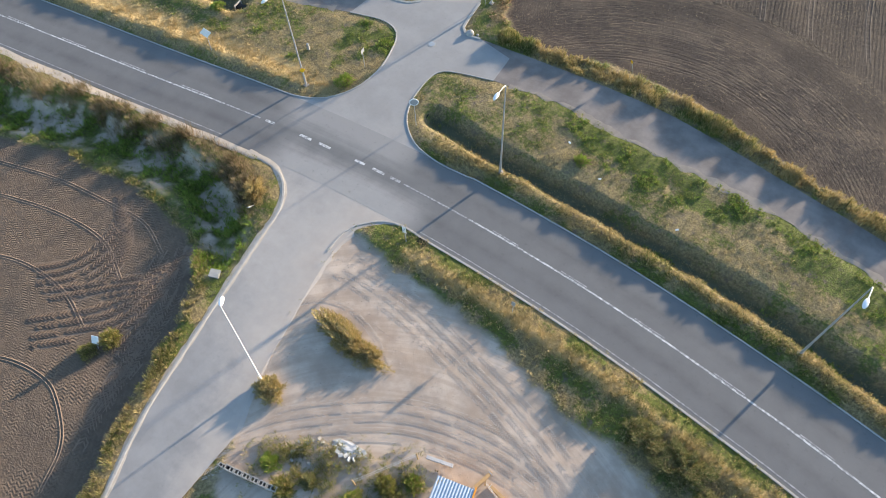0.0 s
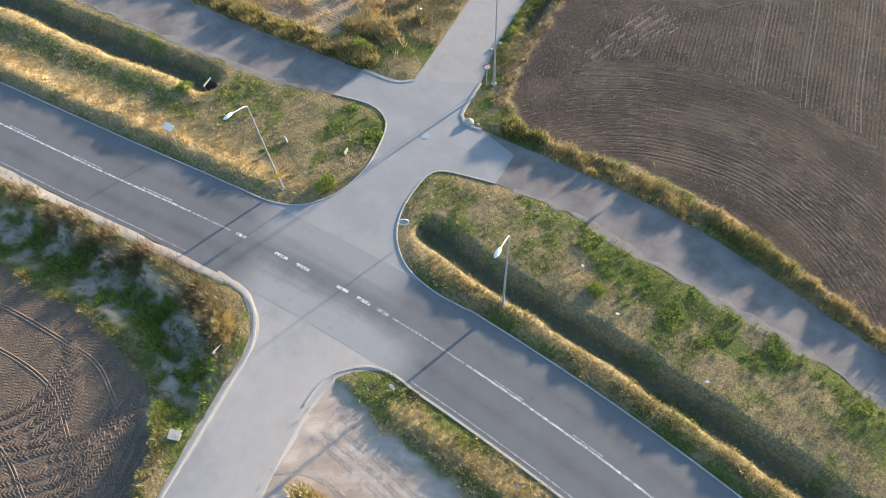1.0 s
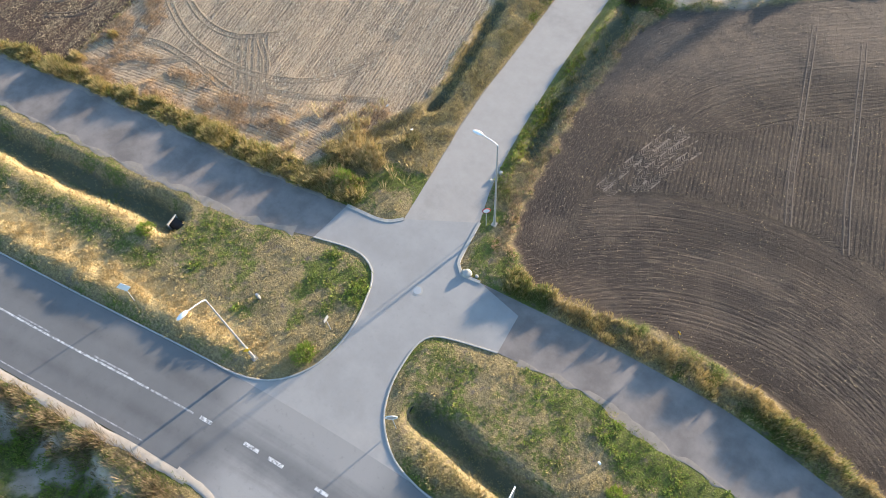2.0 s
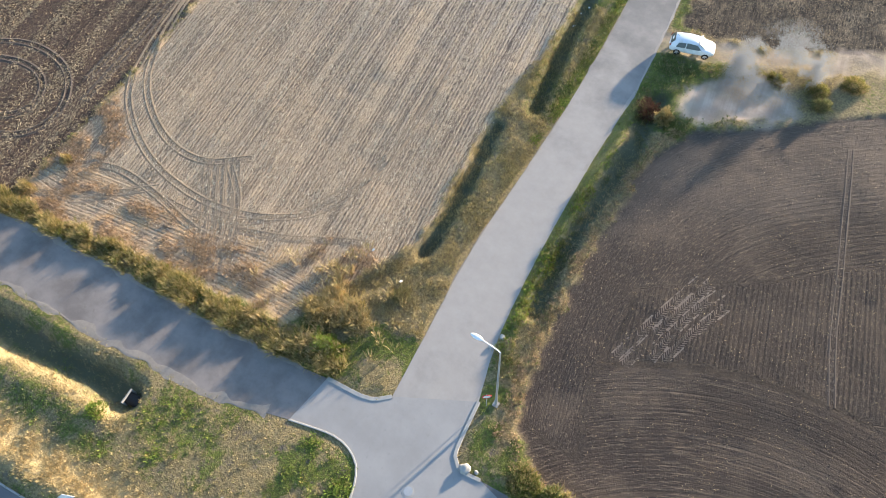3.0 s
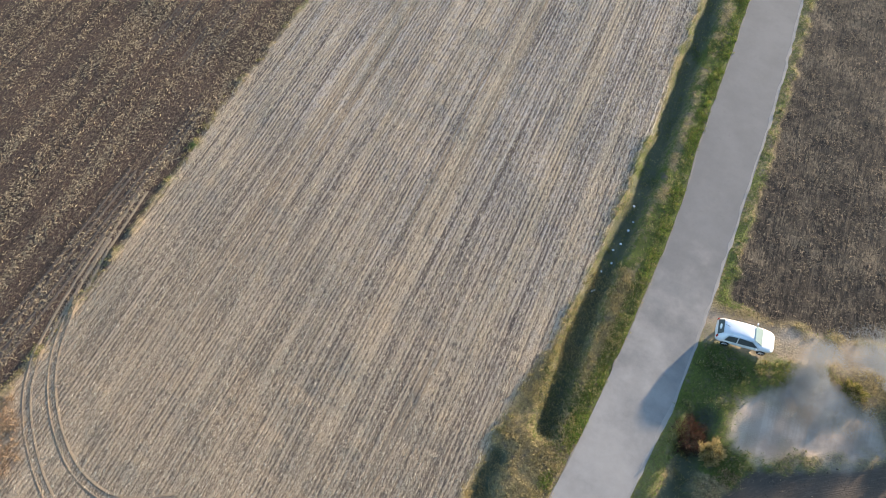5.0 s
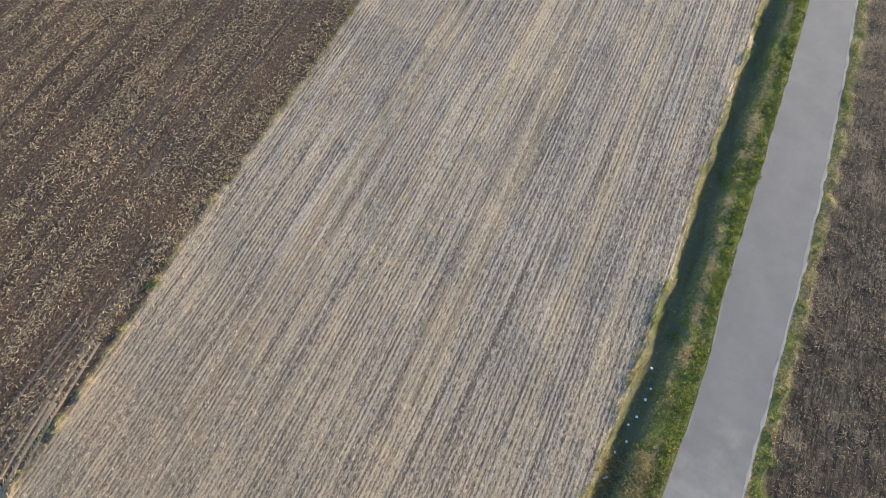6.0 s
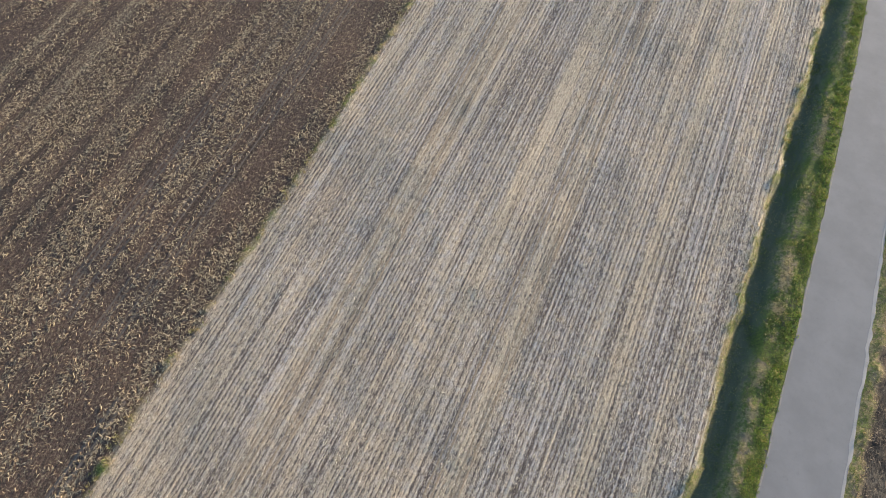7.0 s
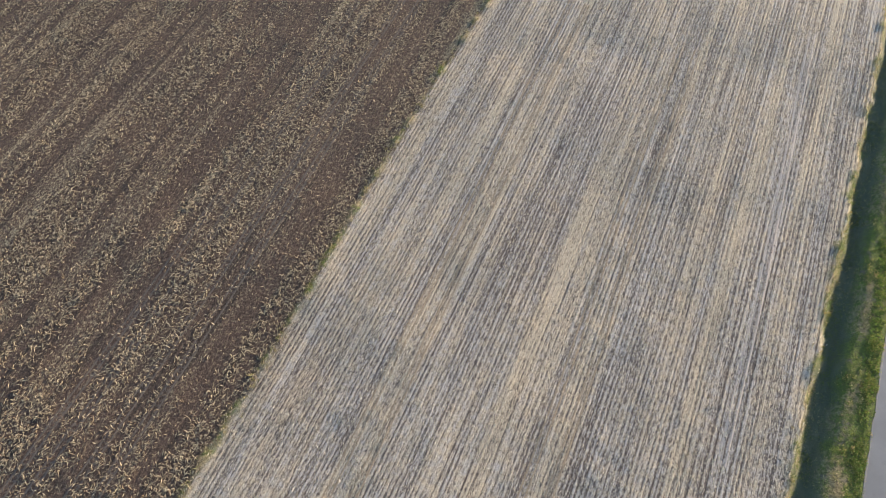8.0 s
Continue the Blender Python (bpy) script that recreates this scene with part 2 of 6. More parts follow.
Z = 0.06 + (lattice(X, Y, 6, 11) - 0.5) * 0.22 + (lattice(X, Y, 1.6, 12) - 0.5) * 0.10 + (lattice(X, Y, 0.6, 13) - 0.5) * 0.05
north = (Y > 27)
berm = np.exp(-((d_main - (HALF + 1.5)) / 0.85) ** 2) * (north & (X > -19)) * smooth(X, -20, -15)
Z += 0.20 * berm
bermw = np.exp(-((d_main - (HALF + 1.5)) / 0.95) ** 2) * (north & (X < -29)) * (1 - smooth(X, -36, -30))
Z += 0.36 * bermw * (0.75 + 0.5 * lattice(X, Y, 2.4, 14))
rim_y = np.interp(X, DITCH_W[::-1, 0], DITCH_W[::-1, 1])
Z += 0.22 * np.exp(-((rim_y - Y - 2.7) / 0.9) ** 2) * (X < -44) * smooth(-X, 44, 48) * north
berms = np.exp(-((d_main - (HALF + 1.9)) / 0.7) ** 2) * (~north & (X > -14)) * smooth(X, -15, -9)
Z += 0.16 * berms


def dig(line, half, deep, flat=0.25):
    d = away(line, X, Y) + (lattice(X, Y, 2.1, 17) - 0.5) * 0.5
    return -deep * (1 - smooth(d, half * flat, half))


Z += dig(DITCH_E, 1.4, 1.05, 0.3)
Z += dig(DITCH_W, 1.8, 1.15, 0.25)
Z -= 0.8 * (1 - smooth(s_sw, 3.6, 6.4)) * (1 - smooth(X, -28.5, -25.5)) * (Y < 25)
Z += dig(DITCH_SW, 2.6, 0.75)
Z += dig(DITCH_FL, 1.1, 0.6)
Z += dig(DITCH_FL2, 1.2, 0.78, 0.3)
Z += dig(DITCH_FR, 1.2, 0.6)
Z += 0.22 * np.exp(-((away(FAR_R, X, Y) - 0.75) / 0.4) ** 2) * (Y > 57) * (Y < 87) * (X > -28.5)
Z += dig(DITCH_CORNER, 1.0, 0.4)
# fields lie a little lower, with the ridges of the plough
Zf = -0.12 + (lattice(X, Y, 5, 21) - 0.5) * 0.16 + (lattice(X, Y, 1.1, 22) - 0.5) * 0.05
Zf -= 0.5 * np.clip(w_sw, 0, 1)
Zy = -0.05 + (lattice(X, Y, 4, 23) - 0.5) * 0.10 + (lattice(X, Y, 0.9, 24) - 0.5) * 0.035
Z = Z * (1 - field) + Zf * np.clip(field - w_yard, 0, 1) + Zy * np.clip(w_yard, 0, 1)
Z = Z * (1 - w_track) + (-0.05 + (lattice(X, Y, 0.8, 25) - 0.5) * 0.08) * w_track
edge = smooth(roads, 0.25, 1.0)
Z = np.where(roads < 0.3, np.minimum(Z, -0.008 - 0.055 * smooth(-roads, 0.05, 0.45)), Z * edge + np.minimum(Z, -0.008) * (1 - edge))

# the fine land meets the far sheet at one height
brim = smooth(np.minimum(np.minimum(X - GX[0], GX[-1] - X), np.minimum(Y - GY[0], GY[-1] - Y)), 0.0, 3.0)
Z = Z * brim - 0.1 * (1 - brim)


def ground_at(x, y, grid=None):
    """Height of the land, or another map of it, at places x, y."""
    g = Z if grid is None else grid
    u, v = np.clip((np.asarray(x) - GX[0]) / STEP, 0, len(GX) - 1.001), np.clip((np.asarray(y) - GY[0]) / STEP, 0, len(GY) - 1.001)
    i, j = u.astype(int), v.astype(int)
    fu, fv = u - i, v - j
    return (g[i, j] * (1 - fu) + g[i + 1, j] * fu) * (1 - fv) + (g[i, j + 1] * (1 - fu) + g[i + 1, j + 1] * fu) * fv

# ---- soil, stubble and turf: one family of materials driven by maps of the land ----
ROW_ST = np.array((-0.19, 0.982))           # the way the stubble rows run
ROW_NE = np.array((-0.26, 0.966))              # the way the ploughed furrows run
along_ST = X * ROW_ST[0] + Y * ROW_ST[1]
across_ST = X * ROW_ST[1] - Y * ROW_ST[0]
across_NE = X * ROW_NE[1] - Y * ROW_NE[0]
along_NE = X * ROW_NE[0] + Y * ROW_NE[1]
# the headland of the north-east field was ploughed in a long bow
bow = np.hypot(X + 1, Y - 38)
head = smooth(-bow, -28.3, -27.8)
across_NE = across_NE * (1 - head) + bow * head
# the south-west field bends with its corner
bow2 = np.hypot(X + 52, (Y + 14) * 1.15)
d_lane = away(FAR_R, X, Y)
from_n = (X + 22.2) * 0.626 - (Y - 82.7) * 0.78
wave = (lattice(X, Y, 4.0, 91) - 0.5) * 1.2
bend = -4 * np.log(np.exp(-from_n / 4) + np.exp(-(d_lane - 3) * 1.4 / 4))
north_head = (from_n + wave < 14.3) & (head < 0.5) & (Y > 53)
side_head = (d_lane + wave < 7.6) & (Y > 53)
across_NE = np.where(north_head | side_head, bend, across_NE)
# the yard is worn in sweeping arcs
bow3 = np.hypot(X - 1, Y - 1)
rowu = np.where(s_plough < 1, across_NE, np.where(s_sw < 1, bow2, across_ST))
rowv = np.where(s_plough < 1, along_NE, np.where(s_sw < 1, 35 * np.arctan2(Y + 14, X + 52), along_ST))
rowu, rowv = np.where(s_yard < 1, bow3, rowu), np.where(s_yard < 1, 15 * np.arctan2(Y - 1, X - 1), rowv)
# the south headland of the stubble was worked along its edge
HEAD_S = np.array([(-67.5, 45.4), (-64.8, 45.4), (-59.4, 46.5), (-54, 47.4), (-48.8, 48.3), (-43.8, 49.0), (-39.9, 49.4)])
d_head = away(HEAD_S, X, Y)
turned = (s_stub < 1) & (d_head + (lattice(X, Y, 3.0, 29) - 0.5) * 2 < 5.0)
rowu, rowv = np.where(turned, d_head, rowu), np.where(turned, X, rowv)


def near_line(line, half):
    return 1 - smooth(away(line, X, Y), half * 0.6, half)


lush = np.clip(1.15 * smooth(lattice(X, Y, 3.5, 31) * 0.5 + lattice(X, Y, 1.2, 32) * 0.5, 0.34, 0.80), 0, 1)
isle_e = (X > -22) & (Y > 35) & (Y < 46)
d_ee = away(EAST_S, X, Y)
d_farl, d_farr = away(FAR_L, X, Y), away(FAR_R, X, Y)
lush = np.where(isle_e, np.clip(0.14 + lush * 0.55 + 1.15 * smooth(lattice(X, Y, 1.9, 33), 0.15, 0.5) * (1 - smooth(d_ee, 2.0, 4.5)) * smooth(X, -12, -3), 0, 1), lush)
# dry grass bands, coloured brighter where the bank slopes face the sun
sunny_dry_w = 1.25 * np.exp(-((d_main - (HALF + 2.55)) / 1.0) ** 2) * (north & (X < -29)) * (1 - 0.6 * smooth(X, -37, -31))
off_w = rim_y - Y + (lattice(X, Y, 2.0, 38) - 0.5) * 0.5
sunny_gold_w = np.exp(-((off_w - 1.75) / 0.55) ** 2) * (X < -43.5) * north
gold_e = np.exp(-((d_main - (HALF + 2.05)) / 0.45) ** 2) * (north & (X > -19)) * 0.14
gold_s = np.exp(-((d_main - (HALF + 1.9)) / 0.5) ** 2) * (~north & (X > -13)) * 0.8
gold = np.clip((sunny_dry_w * (0.85 + 0.4 * lattice(X, Y, 1.6, 39)) + 0.7 * sunny_gold_w + gold_e + gold_s), 0, 1)
lush = np.where(north & (X < -36) & (Y < 46), 0.15 + lush * 0.5, lush)
lush = np.where((X > -27.5) & (Y > 56), lush * 0.35, lush)
wide_l = (X < -30.5) & (X > -38) & (Y > 54) & (Y < 92)
lush = np.where(wide_l, lush * 0.25, lush)
gold = np.where(wide_l, np.maximum(gold, 0.12 * smooth(lattice(X, Y, 1.8, 37), 0.3, 0.7)), gold)
gold = np.maximum(gold, 0.2 * (1 - smooth(d_farr, 0.9, 1.4)) * (Y > 56) * (Y < 84) * (0.4 + 0.6 * lattice(X, Y, 1.5, 26)))
gold = np.maximum(gold, (w_stub > 0.5) * (1 - smooth(d_head, 3.5, 7.5)) * smooth(lattice(X, Y, 1.3, 27) * 0.6 + lattice(X, Y, 0.6, 28) * 0.4, 0.42, 0.62))
lush = np.clip(lush * (1 - 0.95 * gold) * (1 - 0.6 * berm), 0, 1)
lush = np.maximum(lush, (1 - smooth(d_farl, 0.9, 1.6)) * (Y > 78) * 0.9)
lush = np.maximum(lush, (1 - smooth(d_farr, 0.7, 1.2)) * (Y > 95) * 0.5)
lush = np.maximum(lush, (1 - smooth(d_farr, 0.9, 1.5)) * (Y > 58) * (Y < 86) * 0.9)
lush = np.where((X > -26.5) & (Y > 53) & (Y < 80) & (d_farr > 2.1) & (s_plough > 0), 0.0, lush)
sandy = near_line(DITCH_SW, 2.9) * (0.6 + 0.4 * (X < -27)) * smooth(0.06 + lattice(X, Y, 2.2, 34) * 0.55 + lattice(X, Y, 0.7, 35) * 0.45, 0.47, 0.60)
# shade along the ditch beds, put into the turf colour
ditch_shade = np.maximum.reduce([1 - smooth(away(l, X, Y) + (lattice(X, Y, 0.8, 36) - 0.5) * 0.6, w * 0.45, w) for l, w in ((DITCH_E, 0.85), (DITCH_W, 1.1), (DITCH_FL2, 0.95), (DITCH_FL, 0.9), (DITCH_FR, 1.0))])
lush = np.maximum(lush, 0.75 * near_line(DITCH_SW, 4.2))
lush = np.maximum(lush, 0.5 * near_line(DITCH_FL2, 1.8))
lush = np.where((X > -29) & (X < -21) & (Y > 81) & (Y < 91.5), np.maximum(lush, 0.85), lush)
bare = np.clip(w_yard + w_track * (0.35 + 0.5 * lattice(X, Y, 1.1, 94)) + 0.35 * w_pale + 0.9 * sandy, 0, 1)
# darker sweeps of soil in the ploughed field
dark_sweeps = np.exp(-((bow - 26.0 - (lattice(X, Y, 5, 92) - 0.5) * 1.6) / 1.5) ** 2) * smooth(X, -15, -8)
dark_sweeps = np.maximum(dark_sweeps, 0.8 * np.exp(-((from_n - 11.5) / 2.2) ** 2) * smooth(X, -15, -11) * (1 - smooth(X, -5, 1)))
dark_sweeps = np.maximum(dark_sweeps, 0.8 * np.exp(-((bow - 15.5) / 1.0) ** 2) * smooth(X, -19, -12))
central = (1 - smooth(bow, 27.6, 28.2) < 0.5) * smooth(from_n, 13.8, 14.8) * smooth(d_lane, 7.0, 8.2)
dark_sweeps = np.clip(np.maximum(dark_sweeps, 0.45 * central) * (0.6 + 0.7 * lattice(X, Y, 1.3, 93)), 0, 1)
# paler soil towards the north edge of the ploughed field
pale_head = (1 - smooth(from_n + wave, 5, 13)) * (0.5 + 0.6 * lattice(X, Y, 2.6, 95)) * (w_plough > 0.1)

land, lt, lb = mat("land", 0.95)
pos = place(lt)


def attr(t, name):
    n = t.nodes.new("ShaderNodeAttribute")
    n.attribute_name = name
    return n


m1, m2, rw = attr(lt, "cover"), attr(lt, "turf"), attr(lt, "rows")
s1 = lt.nodes.new("ShaderNodeSeparateColor")
link(lt, m1.outputs["Color"], s1.inputs[0])
s2 = lt.nodes.new("ShaderNodeSeparateColor")
link(lt, m2.outputs["Color"], s2.inputs[0])
sr = lt.nodes.new("ShaderNodeSeparateXYZ")
link(lt, rw.outputs["Vector"], sr.inputs[0])
rows_v = rw.outputs["Vector"]
fine, mid, big = noise_at(lt, pos, 9.0, 5, 0.65), noise_at(lt, pos, 1.6, 4), noise_at(lt, pos, 0.22, 3)
grit = noise_at(lt, pos, 28.0, 3, 0.7)
# turf
green = mixc(lt, fine, (0.075, 0.102, 0.018), (0.18, 0.205, 0.042))
straw = mixc(lt, fine, (0.21, 0.158, 0.078), (0.40, 0.31, 0.155))
goldf = attr(lt, "gold").outputs["Fac"]
lushf = step(lt, val(lt, "ADD", s2.outputs[1], val(lt, "MULTIPLY", val(lt, "SUBTRACT", noise_at(lt, pos, 2.6, 6, 0.75), 0.5), 2.8)), 0.22, 0.78)
turf = mixc(lt, lushf, straw, green)
turf = mixc(lt, step(lt, noise_at(lt, pos, 5.0, 5, 0.75), 0.40, 0.62), turf, mixc(lt, 0.6, turf, (0.06, 0.05, 0.028)))
earth = mixc(lt, mid, (0.10, 0.08, 0.06), (0.20, 0.16, 0.125))
turf = mixc(lt, step(lt, noise_at(lt, pos, 0.9, 5, 0.7), 0.53, 0.72), turf, earth)
# gold of dry grass, also painting the sunlight on the west banks
turf = mixc(lt, goldf, turf, mixc(lt, fine, (0.48, 0.345, 0.155), (0.66, 0.50, 0.25)))
# stubble: pale rows with bare soil between, broader bands where the machine passed
wob = val(lt, "ADD", sr.outputs[0], val(lt, "MULTIPLY", val(lt, "SUBTRACT", noise_at(lt, stretch(lt, rows_v, 0.9, 0.35), 1.0, 3), 0.5), 0.10))
rowrough = noise_at(lt, stretch(lt, rows_v, 4.2, 0.07), 1.0, 4, 0.7)
stripe = val(lt, "ADD", val(lt, "MULTIPLY", val(lt, "SINE", val(lt, "MULTIPLY", wob, 2 * math.pi / 0.32)), val(lt, "ADD", val(lt, "MULTIPLY", noise_at(lt, stretch(lt, rows_v, 0.5, 0.06), 1.0, 3), 0.8), -0.12)), val(lt, "ADD", val(lt, "MULTIPLY", val(lt, "SUBTRACT", rowrough, 0.5), 3.4), 0.5))
strawbits = noise_at(lt, stretch(lt, rows_v, 9.0, 1.9), 1.0, 5, 0.8)
bands = noise_at(lt, stretch(lt, rows_v, 0.55, 0.012), 1.0, 4, 0.6)
bands2 = noise_at(lt, stretch(lt, rows_v, 1.7, 0.03), 1.0, 2, 0.6)
sfac = val(lt, "ADD", val(lt, "MULTIPLY", stripe, 0.52), val(lt, "MULTIPLY", val(lt, "SUBTRACT", strawbits, 0.5), 2.8))
sfac = val(lt, "ADD", sfac, val(lt, "MULTIPLY", val(lt, "SUBTRACT", bands, 0.5), 0.9))
sfac = val(lt, "ADD", sfac, val(lt, "MULTIPLY", val(lt, "SUBTRACT", bands2, 0.5), 0.5))
soilA = mixc(lt, big, (0.072, 0.054, 0.044), (0.114, 0.088, 0.072))
strawA = mixc(lt, step(lt, val(lt, "ADD", bands, val(lt, "MULTIPLY", val(lt, "SUBTRACT", mid, 0.5), 0.5)), 0.36, 0.62), (0.405, 0.355, 0.305), (0.45, 0.352, 0.24))
south_y = lt.nodes.new("ShaderNodeSeparateXYZ")
link(lt, pos, south_y.inputs[0])
strawA = mixc(lt, val(lt, "MULTIPLY", step(lt, south_y.outputs[1], 105, 62), 0.9), strawA, (0.40, 0.295, 0.19))
soilA = mixc(lt, val(lt, "MULTIPLY", step(lt, south_y.outputs[1], 95, 55), 0.75), soilA, (0.185, 0.132, 0.086))
stub = mixc(lt, step(lt, sfac, -0.06, 0.54), soilA, strawA)
speck = noise_at(lt, stretch(lt, rows_v, 9.0, 5.0), 1.0, 2, 0.8)
stub = mixc(lt, step(lt, speck, 0.60, 0.66), stub, (0.58, 0.47, 0.33))
stub = mixc(lt, val(lt, "MULTIPLY", goldf, step(lt, strawbits, 0.38, 0.58)), stub, (0.46, 0.30, 0.155))
# dark field strewn with maize leaves
flecks = noise_at(lt, stretch(lt, rows_v, 6.0, 3.2), 1.0, 4, 0.8)
rowsd = noise_at(lt, stretch(lt, rows_v, 0.75, 0.02), 1.0, 3, 0.6)
darkc = mixc(lt, mid, (0.038, 0.023, 0.016), (0.090, 0.056, 0.040))
fl = step(lt, val(lt, "ADD", flecks, val(lt, "MULTIPLY", val(lt, "SUBTRACT", rowsd, 0.5), 0.6)), 0.56, 0.68)
darkc = mixc(lt, step(lt, noise_at(lt, stretch(lt, rows_v, 5.0, 3.0), 1.0, 4, 0.75), 0.48, 0.64), darkc, (0.142, 0.098, 0.064))
darkc = mixc(lt, fl, darkc, (0.29, 0.225, 0.135))
darkc = mixc(lt, val(lt, "MULTIPLY", step(lt, noise_at(lt, stretch(lt, rows_v, 1.1, 0.03), 1.0, 3, 0.6), 0.55, 0.66), 0.7), darkc, (0.034, 0.024, 0.018))
# ploughed earth
tl3 = lt.nodes.new("ShaderNodeSeparateXYZ")
link(lt, attr(lt, "till").outputs["Vector"], tl3.inputs[0])
furrow = val(lt, "ADD", val(lt, "MULTIPLY", val(lt, "SINE", val(lt, "MULTIPLY", wob, 2 * math.pi / 0.36)), val(lt, "MULTIPLY", noise_at(lt, stretch(lt, rows_v, 0.25, 0.06), 1.0, 3), val(lt, "ADD", val(lt, "MULTIPLY", tl3.outputs[2], 0.32), 0.12))), val(lt, "ADD", val(lt, "MULTIPLY", val(lt, "SUBTRACT", rowrough, 0.5), 1.9), 0.5))
pl = mixc(lt, val(lt, "ADD", val(lt, "MULTIPLY", furrow, 0.4), val(lt, "MULTIPLY", fine, 0.6)), (0.024, 0.018, 0.015), (0.070, 0.052, 0.041))
pl = mixc(lt, step(lt, noise_at(lt, stretch(lt, rows_v, 7.0, 2.2), 1.0, 4, 0.8), 0.50, 0.66), pl, mixc(lt, big, (0.095, 0.07, 0.05), (0.21, 0.158, 0.112)))
pl = mixc(lt, step(lt, big, 0.46, 0.64), pl, mixc(lt, 0.5, pl, (0.105, 0.077, 0.056)))
pl = mixc(lt, val(lt, "MULTIPLY", tl3.outputs[1], 0.55), pl, mixc(lt, fine, (0.09, 0.068, 0.052), (0.21, 0.162, 0.124)))
pl = mixc(lt, val(lt, "MULTIPLY", tl3.outputs[0], 0.75), pl, mixc(lt, fine, (0.022, 0.017, 0.014), (0.052, 0.039, 0.031)))
cornc = mixc(lt, step(lt, noise_at(lt, stretch(lt, rows_v, 2.2, 0.7), 1.0, 5, 0.75), 0.42, 0.62), (0.022, 0.018, 0.015), (0.082, 0.062, 0.043))
cornc = mixc(lt, step(lt, val(lt, "ADD", noise_at(lt, stretch(lt, rows_v, 7.0, 2.0), 1.0, 4, 0.8), val(lt, "MULTIPLY", val(lt, "SUBTRACT", noise_at(lt, pos, 0.35, 3), 0.5), 0.75)), 0.52, 0.68), cornc, (0.155, 0.12, 0.08))
swc = mixc(lt, val(lt, "ADD", val(lt, "MULTIPLY", furrow, 0.15), val(lt, "MULTIPLY", mid, 0.8)), (0.084, 0.060, 0.043), (0.20, 0.145, 0.103))
# trodden, dusty earth
yd = mixc(lt, step(lt, noise_at(lt, pos, 0.32, 6, 0.62), 0.32, 0.68), (0.36, 0.275, 0.212), (0.58, 0.466, 0.37))
sweep = noise_at(lt, stretch(lt, rows_v, 1.3, 0.05), 1.0, 4, 0.6)
yd = mixc(lt, val(lt, "MULTIPLY", step(lt, sweep, 0.42, 0.62), 0.45), yd, (0.31, 0.235, 0.175))
yd = mixc(lt, val(lt, "MULTIPLY", grit, 0.35), yd, (0.20, 0.16, 0.13))
# grey-green painted over the turf for the shade down in the ditches
turf = mixc(lt, m2.outputs["Alpha"], turf, mixc(lt, fine, (0.075, 0.078, 0.045), (0.17, 0.17, 0.10)))
col = mixc(lt, s1.outputs[0], turf, stub)
col = mixc(lt, s1.outputs[1], col, darkc)
pl = mixc(lt, m1.outputs["Alpha"], cornc, pl)
col = mixc(lt, s1.outputs[2], col, pl)
col = mixc(lt, s2.outputs[2], col, swc)
col = mixc(lt, s2.outputs[0], col, yd)
link(lt, col, lb.inputs["Base Color"])
inrow = val(lt, "ADD", val(lt, "ADD", s1.outputs[0], val(lt, "MULTIPLY", s1.outputs[2], 1.2)), s2.outputs[2], clamp=True)
hgt = val(lt, "ADD", val(lt, "ADD", val(lt, "MULTIPLY", val(lt, "MULTIPLY", stripe, s1.outputs[0]), 0.35), val(lt, "MULTIPLY", val(lt, "MULTIPLY", furrow, s1.outputs[2]), 0.42)), val(lt, "MULTIPLY", val(lt, "MULTIPLY", fine, val(lt, "SUBTRACT", 1.0, val(lt, "MULTIPLY", s2.outputs[0], 0.75))), 0.7))
hgt = val(lt, "ADD", hgt, val(lt, "MULTIPLY", s1.outputs[1], val(lt, "ADD", val(lt, "MULTIPLY", noise_at(lt, stretch(lt, rows_v, 4.5, 2.5), 1.0, 4, 0.7), 1.6), val(lt, "MULTIPLY", rowrough, 0.9))))
hgt = val(lt, "ADD", hgt, val(lt, "MULTIPLY", strawbits, val(lt, "MULTIPLY", s1.outputs[0], 0.45)))
openf = val(lt, "SUBTRACT", 1.0, val(lt, "ADD", val(lt, "ADD", s1.outputs[1], inrow), s2.outputs[0], clamp=True))
hgt = val(lt, "ADD", hgt, val(lt, "MULTIPLY", val(lt, "MULTIPLY", openf, fine), 1.5))
hgt = val(lt, "ADD", hgt, val(lt, "MULTIPLY", val(lt, "MULTIPLY", s2.outputs[2], val(lt, "ADD", fine, noise_at(lt, pos, 3.5, 4, 0.6))), 0.8))
lane_u = val(lt, "ABSOLUTE", val(lt, "SUBTRACT", val(lt, "FRACT", val(lt, "DIVIDE", wob, 0.7)), 0.5))
tread = val(lt, "SINE", val(lt, "MULTIPLY", val(lt, "ADD", val(lt, "DIVIDE", sr.outputs[1], 0.33), val(lt, "MULTIPLY", lane_u, 1.7)), 2 * math.pi))
tread = val(lt, "MULTIPLY", tread, step(lt, noise_at(lt, pos, 0.5, 3), 0.40, 0.58))
hgt = val(lt, "ADD", hgt, val(lt, "MULTIPLY", val(lt, "MULTIPLY", tread, s2.outputs[2]), 0.3))
bump(lt, lb, hgt, 0.9, 0.08)

nx, ny = X.shape
cover = np.stack([w_stub, w_dark, np.clip(w_plough + w_corn, 0, 1), 1 - w_corn], -1).reshape(-1, 4)
turfm = np.stack([bare, lush, w_sw, ditch_shade], -1).reshape(-1, 4)
rowm = np.stack([rowu, rowv, np.zeros_like(X)], -1).reshape(-1, 3)
tillm = np.stack([dark_sweeps, np.clip(pale_head, 0, 1), central], -1).reshape(-1, 3)
allv = np.stack([X, Y, Z], -1).reshape(-1, 3)
ids = np.arange(nx * ny).reshape(nx, ny)
